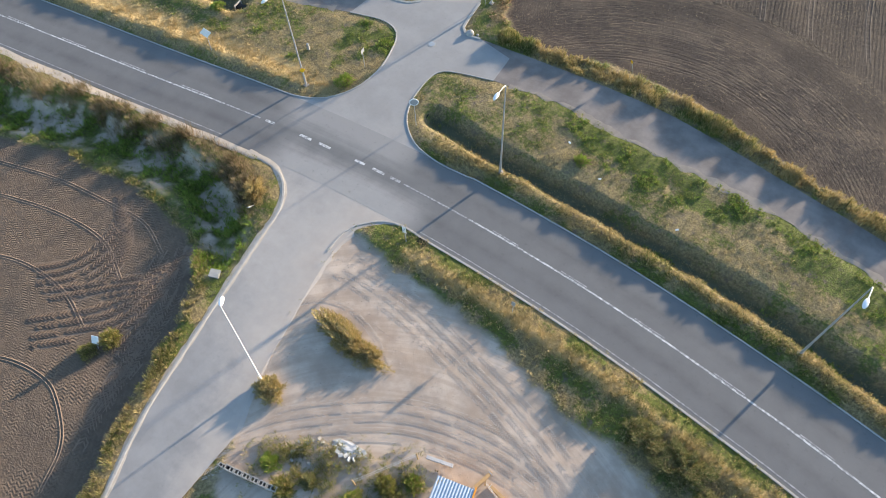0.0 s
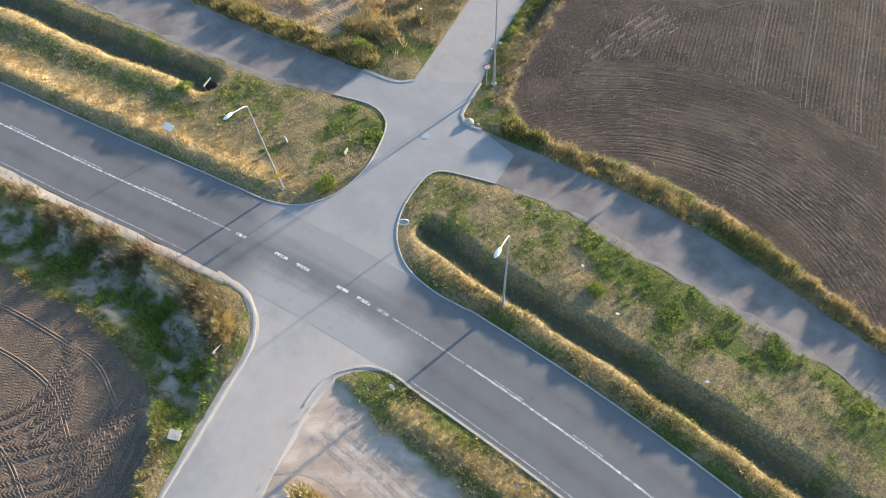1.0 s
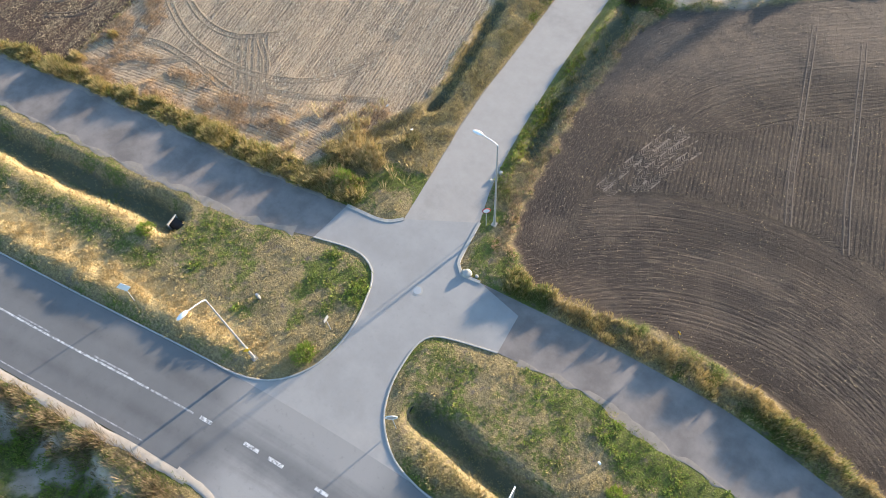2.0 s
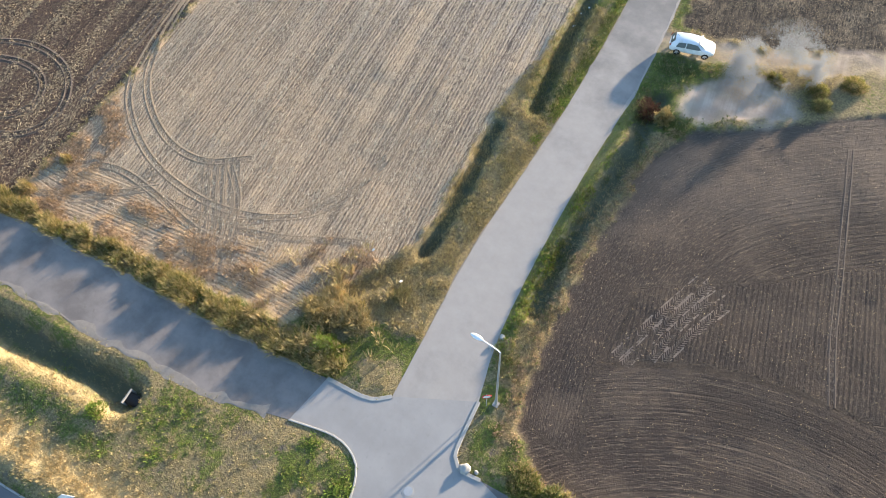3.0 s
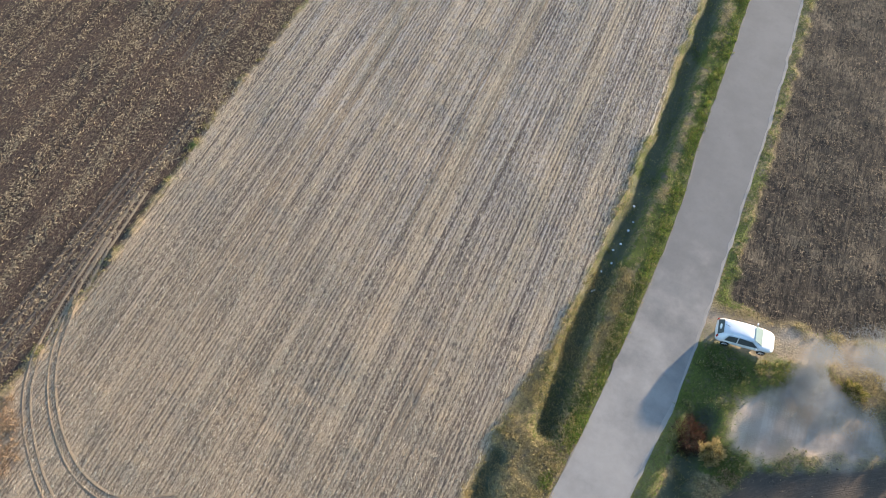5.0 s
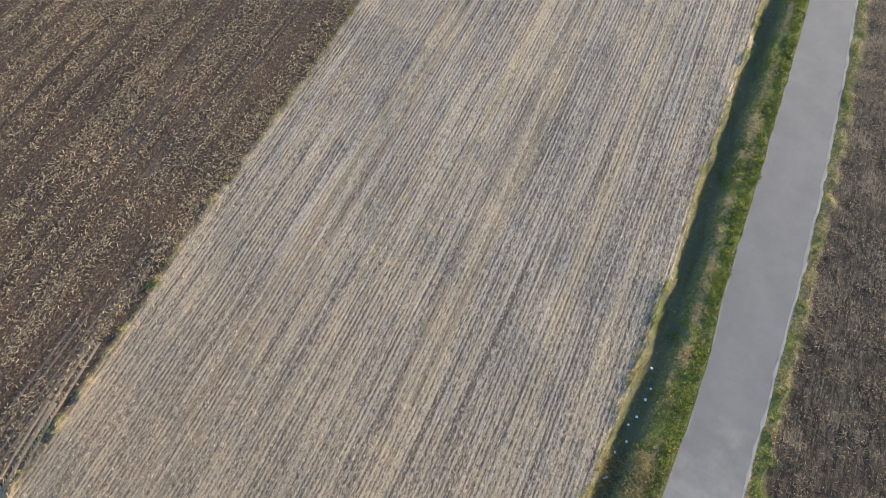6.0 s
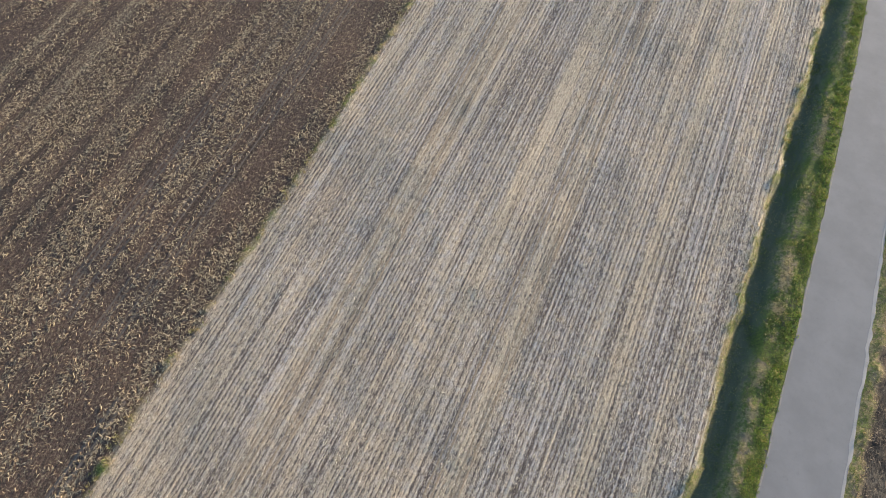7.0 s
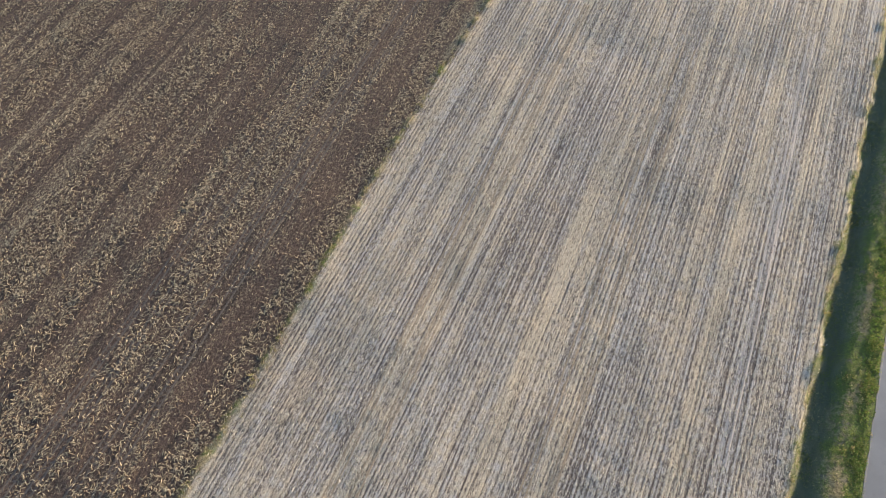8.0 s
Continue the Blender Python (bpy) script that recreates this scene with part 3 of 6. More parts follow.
quads = np.stack([ids[:-1, :-1], ids[1:, :-1], ids[1:, 1:], ids[:-1, 1:]], -1)


def at_mid(a):
    return (a[:-1, :-1] + a[1:, :-1] + a[1:, 1:] + a[:-1, 1:]) / 4


pieces = {}
left = np.ones((nx - 1, ny - 1), bool)
for key, s in (("stubble_field", s_stub), ("dark_field", s_dark), ("ploughed_field", s_plough), ("maize_field", s_corn), ("tilled_field", s_sw), ("yard", s_yard)):
    pick = (at_mid(s) < 0) & left
    pieces[key] = pick
    left &= ~pick
pieces["ground"] = left
LABELS = {"stubble_field": ("pale harvested stubble field in straight rows with wheel marks", "field"),
          "dark_field": ("dark brown field strewn with dry maize leaves", "field"),
          "ploughed_field": ("dark ploughed field with curved headland furrows", "field"),
          "maize_field": ("rough brown field with cut stalks beside the road", "field"),
          "tilled_field": ("brown tilled field crossed by tractor ruts", "field"),
          "yard": ("dusty pale earth yard with tyre prints", "yard"),
          "ground": ("grassy verges and ditches running out to open land", "ground")}
for key, pick in pieces.items():
    q = quads[pick]
    use, back = np.unique(q, return_inverse=True)
    vv, ff = allv[use], back.reshape(-1, 4)
    at = [("cover", "FLOAT_COLOR", cover[use]), ("turf", "FLOAT_COLOR", turfm[use]), ("rows", "FLOAT_VECTOR", rowm[use]), ("gold", "FLOAT", gold.reshape(-1, 1)[use]), ("till", "FLOAT_VECTOR", tillm[use])]
    if key == "ground":
        # the sheet goes on to the horizon round the fine part
        x0, x1, y0, y1 = GX[0], GX[-1], GY[0], GY[-1]
        n0 = len(vv)
        ring = np.array([(x0, y0, -0.1), (x1, y0, -0.1), (x1, y1, -0.1), (x0, y1, -0.1), (-2600, -2600, -0.1), (2600, -2600, -0.1), (2600, 2600, -0.1), (-2600, 2600, -0.1)])
        vv = np.vstack([vv, ring])
        ff = np.vstack([ff, np.array([(0, 4, 5, 1), (1, 5, 6, 2), (2, 6, 7, 3), (3, 7, 4, 0)]) + n0])
        at = [(a, k, np.vstack([d, np.tile(w, (8, 1))])) for (a, k, d), w in zip(at, ((0, 0, 1, 1), (0, 0.3, 0, 1), (0, 0, 0), (0,), (0, 0, 0)))]
    ob = mesh_of(key, vv, ff, land, at, True)
    tagged(ob, *LABELS[key], kind="structure")

# ---- roads ----
def asphalt(name, c0, c1, dusty, lanes=False, edge_dust=False):
    m, t, b = mat(name, 0.85)
    p = place(t)
    c = mixc(t, step(t, noise_at(t, p, 0.35, 6, 0.65), 0.3, 0.7), c0, c1)
    if lanes:
        uv = attr(t, "lane")
        sv = t.nodes.new("ShaderNodeSeparateXYZ")
        link(t, uv.outputs["Vector"], sv.inputs[0])
        wheel = val(t, "ABSOLUTE", val(t, "SUBTRACT", val(t, "ABSOLUTE", sv.outputs[1]), 1.75))
        wheel = step(t, val(t, "ADD", wheel, val(t, "MULTIPLY", noise_at(t, stretch(t, uv.outputs["Vector"], 0.06, 0.8), 1.0, 3), 0.8)), 0.2, 1.3)
        c = mixc(t, val(t, "MULTIPLY", wheel, 0.45), c, tuple(v * 1.3 for v in c1))
        # the side roads' pale dust carried in from both mouths of the crossing
        sp = t.nodes.new("ShaderNodeSeparateXYZ")
        link(t, p, sp.inputs[0])
        drift = val(t, "MULTIPLY", val(t, "SUBTRACT", noise_at(t, p, 0.45, 5, 0.65), 0.5), 1.8)
        strokes = val(t, "MULTIPLY", val(t, "SUBTRACT", noise_at(t, stretch(t, uv.outputs["Vector"], 0.10, 1.6), 1.0, 3), 0.5), 2.0)
        across = val(t, "ADD", val(t, "ADD", sv.outputs[1], drift), strokes)
        fn = val(t, "MULTIPLY", step(t, across, -0.2, 2.3), step(t, val(t, "ABSOLUTE", val(t, "ADD", sp.outputs[0], 24.6)), 8.6, 4.6))
        fs = val(t, "MULTIPLY", step(t, across, 0.1, -2.4), step(t, val(t, "ABSOLUTE", val(t, "ADD", sp.outputs[0], 21.3)), 9.4, 5.4))
        c = mixc(t, fn, c, (0.262, 0.25, 0.238))
        c = mixc(t, fs, c, mixc(t, noise_at(t, p, 0.7, 4, 0.65), (0.27, 0.255, 0.24), (0.36, 0.338, 0.315)))
    c = mixc(t, val(t, "MULTIPLY", noise_at(t, p, 60, 2, 0.7), 0.25), c, tuple(v * 1.6 for v in c1))
    c = mixc(t, val(t, "MULTIPLY", step(t, noise_at(t, p, 2.2, 5, 0.7), 0.56, 0.75), 0.25), c, tuple(v * 0.6 for v in c0))
    # dust drifted off the yard; on the far lane a broad paler area
    if dusty:
        d = t.nodes.new("ShaderNodeVectorMath")
        d.operation = "DISTANCE"
        link(t, p, d.inputs[0])
        d.inputs[1].default_value = dusty[:3]
        f = step(t, val(t, "ADD", d.outputs["Value"], val(t, "MULTIPLY", val(t, "SUBTRACT", noise_at(t, p, 0.3, 5, 0.65), 0.5), dusty[3] * 1.3)), dusty[3], dusty[3] * 0.25)
        f = val(t, "MULTIPLY", f, dusty[4])
        c = mixc(t, f, c, mixc(t, noise_at(t, p, 0.9, 5, 0.7), (0.34, 0.30, 0.262), (0.52, 0.47, 0.42)))
    if edge_dust:
        uv = attr(t, "lane")
        sv = t.nodes.new("ShaderNodeSeparateXYZ")
        link(t, uv.outputs["Vector"], sv.inputs[0])
        f = step(t, val(t, "ADD", sv.outputs[1], val(t, "MULTIPLY", val(t, "SUBTRACT", noise_at(t, p, 0.35, 5, 0.65), 0.5), 0.9)), 0.35, 0.9)
        yc = mixc(t, noise_at(t, p, 0.5, 5, 0.6), (0.31, 0.268, 0.232), (0.48, 0.425, 0.375))
        c = mixc(t, f, c, yc)
    link(t, c, b.inputs["Base Color"])
    bump(t, b, noise_at(t, p, 45, 3, 0.7), 0.35, 0.01)
    return m


road_dark = asphalt("road_asphalt", (0.096, 0.093, 0.092), (0.134, 0.130, 0.127), None, True)
road_pale = asphalt("cross_asphalt", (0.235, 0.224, 0.213), (0.29, 0.276, 0.262), (-20.0, 24, 0, 13, 0.45))
road_south = asphalt("south_asphalt", (0.215, 0.205, 0.196), (0.285, 0.27, 0.257), (-19.0, 20, 0, 13, 0.6), False, True)
# the far lane is paler towards the crossing
road_far = asphalt("far_asphalt", (0.150, 0.141, 0.133), (0.190, 0.179, 0.169), (-29, 64, 0, 36, 0.6))
road_old = asphalt("old_asphalt", (0.12, 0.104, 0.095), (0.225, 0.196, 0.177), None)


def slab(name, poly, top, material, label, category="road"):
    """A flat road surface with thickness from an outline."""
    bm = bmesh.new()
    keep = [poly[0]]
    for p in poly[1:]:
        if np.hypot(*(p - keep[-1])) > 0.05:
            keep.append(p)
    vs = [bm.verts.new((p[0], p[1], top)) for p in keep]
    lo = [bm.verts.new((p[0], p[1], top - 0.14)) for p in keep]
    n = len(vs)
    es = [bm.edges.new((vs[i], vs[(i + 1) % n])) for i in range(n)]
    bmesh.ops.triangle_fill(bm, use_beauty=True, edges=es)
    for i in range(n):
        bm.faces.new((vs[i], lo[i], lo[(i + 1) % n], vs[(i + 1) % n]))
    bmesh.ops.recalc_face_normals(bm, faces=bm.faces)
    ob = part(name, bm, material)
    return tagged(ob, label, category, kind="structure")


def ribbon(name, line, half, top, material, label, category="road", drop=0.14):
    """A road or line of even width along a line, lightly crowned, with its place across it as an attribute."""
    cols = np.array((-half, -half, -half * 0.5, 0, half * 0.5, half, half))
    zs = np.array((-drop, 0, 0.009, 0.012, 0.009, 0, -drop)) if half > 1 else np.array((-0.02, 0, 0, 0, 0, 0, -0.02))
    t = np.gradient(line, axis=0)
    t /= np.linalg.norm(t, axis=1)[:, None]
    nrm = np.stack([-t[:, 1], t[:, 0]], 1)
    s = np.concatenate([[0], np.cumsum(np.linalg.norm(np.diff(line, axis=0), axis=1))])
    v, a = [], []
    for j, (c, z) in enumerate(zip(cols, zs)):
        xy = line + nrm * c
        v.append(np.column_stack([xy, np.full(len(line), top + z)]))
        a.append(np.column_stack([s, np.full(len(line), c), np.zeros(len(line))]))
    n, k = len(line), len(cols)
    v, a = np.stack(v, 1).reshape(-1, 3), np.stack(a, 1).reshape(-1, 3)
    i = np.arange(n * k).reshape(n, k)
    f = np.stack([i[:-1, :-1], i[1:, :-1], i[1:, 1:], i[:-1, 1:]], -1).reshape(-1, 4)
    ob = mesh_of(name, v, f, material, [("lane", "FLOAT_VECTOR", a)])
    return tagged(ob, label, category, kind="structure")


slab("side_road_east", east_poly, 0.000, road_old, "worn old side road of patched asphalt and dust")
slab("side_road_west", west_poly, 0.000, road_old, "worn old side road of patched asphalt and dust")
slab("far_road", far_poly, 0.004, road_far, "narrow pale asphalt lane running between fields")


def resample(line, n):
    d = np.concatenate([[0], np.cumsum(np.linalg.norm(np.diff(line, axis=0), axis=1))])
    u = np.linspace(0, d[-1], n)
    return np.column_stack([np.interp(u, d, line[:, 0]), np.interp(u, d, line[:, 1])])


mouth_w, mouth_e = SOUTH_W[SOUTH_W[:, 0] > -29.9], (SOUTH_E + np.array((0.9, 0)))
mouth_e = mouth_e[mouth_e[:, 0] < -13.2]
la, lb2 = resample(np.vstack([[(-30.2, 27.0)], mouth_w]), 70), resample(np.vstack([[(-13.4, 28.3)], mouth_e]), 70)
us = np.linspace(0, 1, 15)
sv = np.stack([np.column_stack([la * (1 - u) + lb2 * u, np.full(70, 0.0135 - 0.10 * max(0, (u - 0.9) / 0.1) ** 2)]) for u in us], 1)
sa = np.stack([np.column_stack([np.arange(70.0), np.full(70, u), np.zeros(70)]) for u in us], 1)
low = sv[:, :1].copy()
low[:, :, 2] -= 0.14
sv, sa = np.concatenate([low, sv], 1), np.concatenate([sa[:, :1], sa], 1)
si = np.arange(70 * 16).reshape(70, 16)
sf = np.stack([si[:-1, :-1], si[1:, :-1], si[1:, 1:], si[:-1, 1:]], -1).reshape(-1, 4)
south = mesh_of("south_road", sv.reshape(-1, 3), sf, road_south, [("lane", "FLOAT_VECTOR", sa.reshape(-1, 3))])
tagged(south, "pale asphalt side road powdered with dust", "road", kind="structure")

slab("cross_road", cross_poly, 0.010, road_pale, "grey asphalt crossing road with wide rounded mouths")
ribbon("main_road", MAIN, HALF, 0.018, road_dark, "two-lane grey asphalt main road with white markings")

# ---- markings, kerbs and edges ----
paint, t, b = mat("road_paint", 0.7)
p = place(t)
link(t, mixc(t, step(t, noise_at(t, p, 3.5, 5, 0.75), 0.38, 0.60), (0.64, 0.63, 0.61), (0.21, 0.205, 0.20)), b.inputs["Base Color"])
faint, t, b = mat("worn_paint", 0.8)
p = place(t)
link(t, mixc(t, step(t, noise_at(t, p, 4, 5, 0.7), 0.35, 0.62), (0.42, 0.41, 0.40), (0.19, 0.185, 0.18)), b.inputs["Base Color"])
concrete, t, b = mat("concrete", 0.9)
p = place(t)
link(t, mixc(t, noise_at(t, p, 3, 5, 0.65), (0.27, 0.255, 0.23), (0.44, 0.415, 0.38)), b.inputs["Base Color"])
bump(t, b, noise_at(t, p, 25, 4), 0.4, 0.01)
dusty_edge, t, b = mat("dusty_edge", 0.95)
p = place(t)
link(t, mixc(t, noise_at(t, p, 1.2, 5, 0.7), (0.30, 0.25, 0.20), (0.55, 0.48, 0.40)), b.inputs["Base Color"])
bump(t, b, noise_at(t, p, 14, 4), 0.25, 0.015)


crumb_edge, t, b = mat("crumbling_edge", 0.95)
p = place(t)
link(t, mixc(t, noise_at(t, p, 1.6, 5, 0.75), (0.15, 0.128, 0.105), (0.34, 0.295, 0.25)), b.inputs["Base Color"])
bump(t, b, noise_at(t, p, 14, 4), 0.3, 0.015)


lane_dust, t, b = mat("lane_dust", 0.95)
p = place(t)
link(t, mixc(t, noise_at(t, p, 0.8, 5, 0.7), (0.23, 0.207, 0.183), (0.40, 0.365, 0.325)), b.inputs["Base Color"])


def cut(line, x0, x1):
    return line[(line[:, 0] >= x0) & (line[:, 0] <= x1)]


fine_main = spline(MAIN[::3], 0.2)
mark_z = 0.018 + 0.012 + 0.005


def mark(name, x0, x1, off, half, material, label, z=mark_z):
    seg = cut(offset_line(fine_main, off), x0, x1)
    return ribbon(name, seg, half, z, material, label, "road marking")


mark("centre_line", -120, -36.5, -0.02, 0.075, paint, "solid white centre line, worn in places")
mark("centre_line", -36.5, -32.4, -0.02, 0.07, faint, "faded end of the centre line")
mark("centre_line", -10.5, 44, -0.02, 0.075, paint, "solid white centre line, worn in places")
mark("centre_line", -17.0, -10.5, -0.02, 0.07, faint, "faded end of the centre line")
for x0, x1 in ((-32.0, -30.9), (-28.2, -26.8), (-26.1, -24.8), (-22.3, -21.0), (-20.4, -18.9), (-18.4, -17.2)):
    mark("centre_dash", x0, x1, 0.0, 0.13, paint if x0 < -18.5 else faint, "short white dash at the crossing")
x0 = -118.0
while x0 < -38:
    mark("lane_dash", x0, x0 + 3.4, 0.20, 0.06, faint, "worn white dash beside the centre line")
    x0 += 7.6
x0 = -8.2
while x0 < 38:
    mark("lane_dash", x0, x0 + 2.6, 0.17, 0.05, faint, "worn white dash beside the centre line")
    x0 += 6.6
mark("edge_line", -13, 44, -HALF + 0.33, 0.05, faint, "thin white edge line of the main road", 0.018 + 0.008)
mark("edge_line", -120, -34, -HALF + 0.40, 0.05, faint, "thin white edge line of the main road", 0.018 + 0.008)


def kerb(name, line, width, top, material, label):
    """A kerb of stones along a line: flat top, upright face, rounded shoulder."""
    n = len(line)
    t = np.gradient(line, axis=0)
    t /= np.linalg.norm(t, axis=1)[:, None]
    nrm = np.stack([-t[:, 1], t[:, 0]], 1)
    prof = [(-width / 2, -0.12), (-width / 2, top - 0.02), (-width / 2 + 0.02, top), (width / 2 - 0.02, top), (width / 2, top - 0.02), (width / 2, -0.12)]
    v = np.stack([np.column_stack([line + nrm * c, np.full(n, z)]) for c, z in prof], 1).reshape(-1, 3)
    i = np.arange(n * 6).reshape(n, 6)
    f = np.stack([i[:-1, :-1], i[1:, :-1], i[1:, 1:], i[:-1, 1:]], -1).reshape(-1, 4)
    return tagged(mesh_of(name, v, f, material), label, "kerb", kind="structure")


kerb("kerb", np.vstack([cut(offset_line(fine_main, HALF + 0.08), -120, -33.5), ISLE_W + np.array((0.0, 0.0))]), 0.13, 0.06, concrete, "pale concrete kerb round the grass island")
kerb("kerb", np.vstack([ISLE_E, cut(offset_line(fine_main, HALF + 0.08), -12.5, 44)]), 0.13, 0.06, concrete, "pale concrete kerb round the grass island")
kerb("kerb", SOUTH_W[6:], 0.24, 0.05, concrete, "broad pale kerb on the corner, dusty")
kerb("kerb", np.vstack([cut(offset_line(fine_main, -HALF - 0.10), -12.4, 44)[::-1], SOUTH_E[1:12]]), 0.18, 0.055, concrete, "pale concrete kerb along the verge")
kerb("kerb", CORNER_NW, 0.30, 0.05, concrete, "short pale kerb on the corner")
kerb("kerb", CORNER_NE, 0.26, 0.07, concrete, "short pale kerb on the corner")


def sprawl(name, line, half, label, seed, lift=0.012, hump=0.02, material=None, torn=0.0):
    """A thin uneven sheet of dust along an edge."""
    ln = spline(line[::2], 0.25) if len(line) > 8 else spline(line, 0.25)
    n = len(ln)
    t = np.gradient(ln, axis=0)
    t /= np.linalg.norm(t, axis=1)[:, None]
    nrm = np.stack([-t[:, 1], t[:, 0]], 1)
    s = np.arange(n) * 0.25
    w1 = half * (0.35 + 0.7 * lattice(s, s * 0, 2.4, seed) + 0.4 * lattice(s, s * 0, 0.5, seed + 2))
    w2 = half * (0.35 + 0.7 * lattice(s, s * 0 + 9, 2.1, seed + 1) + 0.4 * lattice(s, s * 0 + 5, 0.5, seed + 3))
    for w, kk in ((w1, 5), (w2, 7)):
        w *= np.clip(1 + torn * (2.6 * lattice(s, s * 0 + 3, 0.9, seed + kk) - 1.6), 0.03, 2)
    rows = []
    for k in np.linspace(-1, 1, 7):
        w = np.where(k < 0, w1, w2) * k
        xy = ln + nrm * w[:, None]
        g = np.maximum(ground_at(xy[:, 0], xy[:, 1]), 0.0) + lift + hump * (1 - k * k)
        if abs(k) == 1:
            g -= 0.012
        rows.append(np.column_stack([xy, g]))
    v = np.stack(rows, 1).reshape(-1, 3)
    i = np.arange(n * 7).reshape(n, 7)
    f = np.stack([i[:-1, :-1], i[1:, :-1], i[1:, 1:], i[:-1, 1:]], -1).reshape(-1, 4)
    return tagged(mesh_of(name, v, f, material or dusty_edge, (), True), label, "dust", kind="structure")


sprawl("dust_edge", cut(offset_line(fine_main, -HALF - 0.36), -110, -29.6), 0.5, "pale sandy edge of the main road", 61)
sprawl("dust_edge", FAR_R[14:] + np.array((-0.10, 0)), 0.15, "pale dusty edge of the lane", 63, 0.008, 0.0, lane_dust, 0.7)
sprawl("dust_edge", EAST_S[1:], 0.42, "crumbling sandy edge of the old side road", 73, 0.005, 0.0, crumb_edge, 1.0)
sprawl("dust_edge", WEST_S[1:], 0.42, "crumbling sandy edge of the old side road", 77, 0.005, 0.0, crumb_edge, 1.0)
sprawl("dust_edge", WEST_N[1:], 0.3, "crumbling sandy edge of the old side road", 81, 0.005, 0.0, crumb_edge, 1.0)
sprawl("dust_edge", FAR_L[2:] + np.array((0.0, 0)), 0.07, "thin pale sandy edge of the lane", 85, 0.008, 0.0, crumb_edge, 0.9)
sprawl("dust_edge", SOUTH_W[2:], 0.34, "pale sandy edge of the side road", 69)

# ---- wheel ruts and tyre prints ----
rut_m, t, b = mat("rut_soil", 0.95)
p = place(t)
link(t, mixc(t, noise_at(t, p, 2.5, 5, 0.7), (0.18, 0.132, 0.09), (0.36, 0.268, 0.175)), b.inputs["Base Color"])
bump(t, b, noise_at(t, p, 12, 4), 0.7, 0.04)
rut_d, t, b = mat("dark_rut_soil", 0.95)
p = place(t)
link(t, mixc(t, noise_at(t, p, 2.5, 5, 0.7), (0.055, 0.043, 0.034), (0.14, 0.108, 0.086)), b.inputs["Base Color"])
bump(t, b, noise_at(t, p, 12, 4), 0.7, 0.04)
rut_t, t, b = mat("tilled_rut_soil", 0.95)
p = place(t)
link(t, mixc(t, noise_at(t, p, 2.5, 5, 0.7), (0.12, 0.086, 0.062), (0.27, 0.195, 0.142)), b.inputs["Base Color"])
bump(t, b, noise_at(t, p, 12, 4), 0.5, 0.03)
rut_p, t, b = mat("plough_print", 0.95)
p = place(t)
link(t, mixc(t, noise_at(t, p, 2.5, 5, 0.7), (0.12, 0.092, 0.072), (0.23, 0.18, 0.145)), b.inputs["Base Color"])
rut_y, t, b = mat("yard_print", 0.95)
p = place(t)
link(t, mixc(t, noise_at(t, p, 0.5, 5, 0.6), (0.32, 0.258, 0.208), (0.50, 0.412, 0.338)), b.inputs["Base Color"])


def prints(line, material, label, width=0.5, lug=0.05, pitch=0.24, ridge=0.05, name="tyre_print", gaps=0.28):
    """The print of a lugged tyre along a line: low rims of pushed-up soil and slanted lugs between them."""
    ln = spline(line, 0.3)
    n = len(ln)
    t = np.gradient(ln, axis=0)
    t /= np.linalg.norm(t, axis=1)[:, None]
    nrm = np.stack([-t[:, 1], t[:, 0]], 1)
    V, F = [], []
    base = 0
    wob = 0.7 + 0.6 * lattice(np.arange(n) * 0.3, np.zeros(n), 0.9, int(abs(line[0][0]) * 10) % 97)
    for side in (-1, 1):
        rows = []
        for c, z in ((0.22, -0.02), (0.48, 1.0), (0.66, 0.45), (0.92, -0.02)):
            xy = ln + nrm * (side * c * width)
            rows.append(np.column_stack([xy, ground_at(xy[:, 0], xy[:, 1]) + (ridge * wob * z if z > 0 else z)]))
        v = np.stack(rows, 1).reshape(-1, 3)
        i = np.arange(n * 4).reshape(n, 4) + base
        F.append(np.stack([i[:-1, :-1], i[1:, :-1], i[1:, 1:], i[:-1, 1:]], -1).reshape(-1, 4))
        V.append(v)
        base += len(v)
    s = np.concatenate([[0], np.cumsum(np.linalg.norm(np.diff(ln, axis=0), axis=1))])
    u = np.arange(0, s[-1] - 0.3, pitch)
    u = u[(RNG2.random(len(u)) < 0.85) & (lattice(u, u * 0 + line[0][1], 1.6, int(abs(line[0][1] * 7)) % 89) > gaps)]
    P = np.column_stack([np.interp(u, s, ln[:, 0]), np.interp(u, s, ln[:, 1])])
    T = np.column_stack([np.interp(u, s, t[:, 0]), np.interp(u, s, t[:, 1])])
    N = np.stack([-T[:, 1], T[:, 0]], 1)
    for side in (-1, 1):
        a = P + N * (side * 0.03)
        e = P + N * (side * width * 0.46) + T * (width * 0.42)
        w = T * (pitch * 0.15)
        pts = [a - w, a + w, e + w, e - w]
        zz = [ground_at(q[:, 0], q[:, 1]) for q in pts]
        top = [np.column_stack([q * 0.96 + 0.04 * (a + e) / 2, z + lug]) for q, z in zip(pts, zz)]
        bot = [np.column_stack([q, z - 0.02]) for q, z in zip(pts, zz)]
        v = np.stack(bot + top, 1).reshape(-1, 3)
        i = np.arange(len(u))[:, None] * 8 + base
        for q in ((4, 5, 6, 7), (0, 1, 5, 4), (1, 2, 6, 5), (2, 3, 7, 6), (3, 0, 4, 7)):
            F.append(i + np.array(q))
        V.append(v)
        base += len(v)
    return tagged(mesh_of(name, np.vstack(V), np.vstack(F), material), label, "tyre print", kind="stuff")


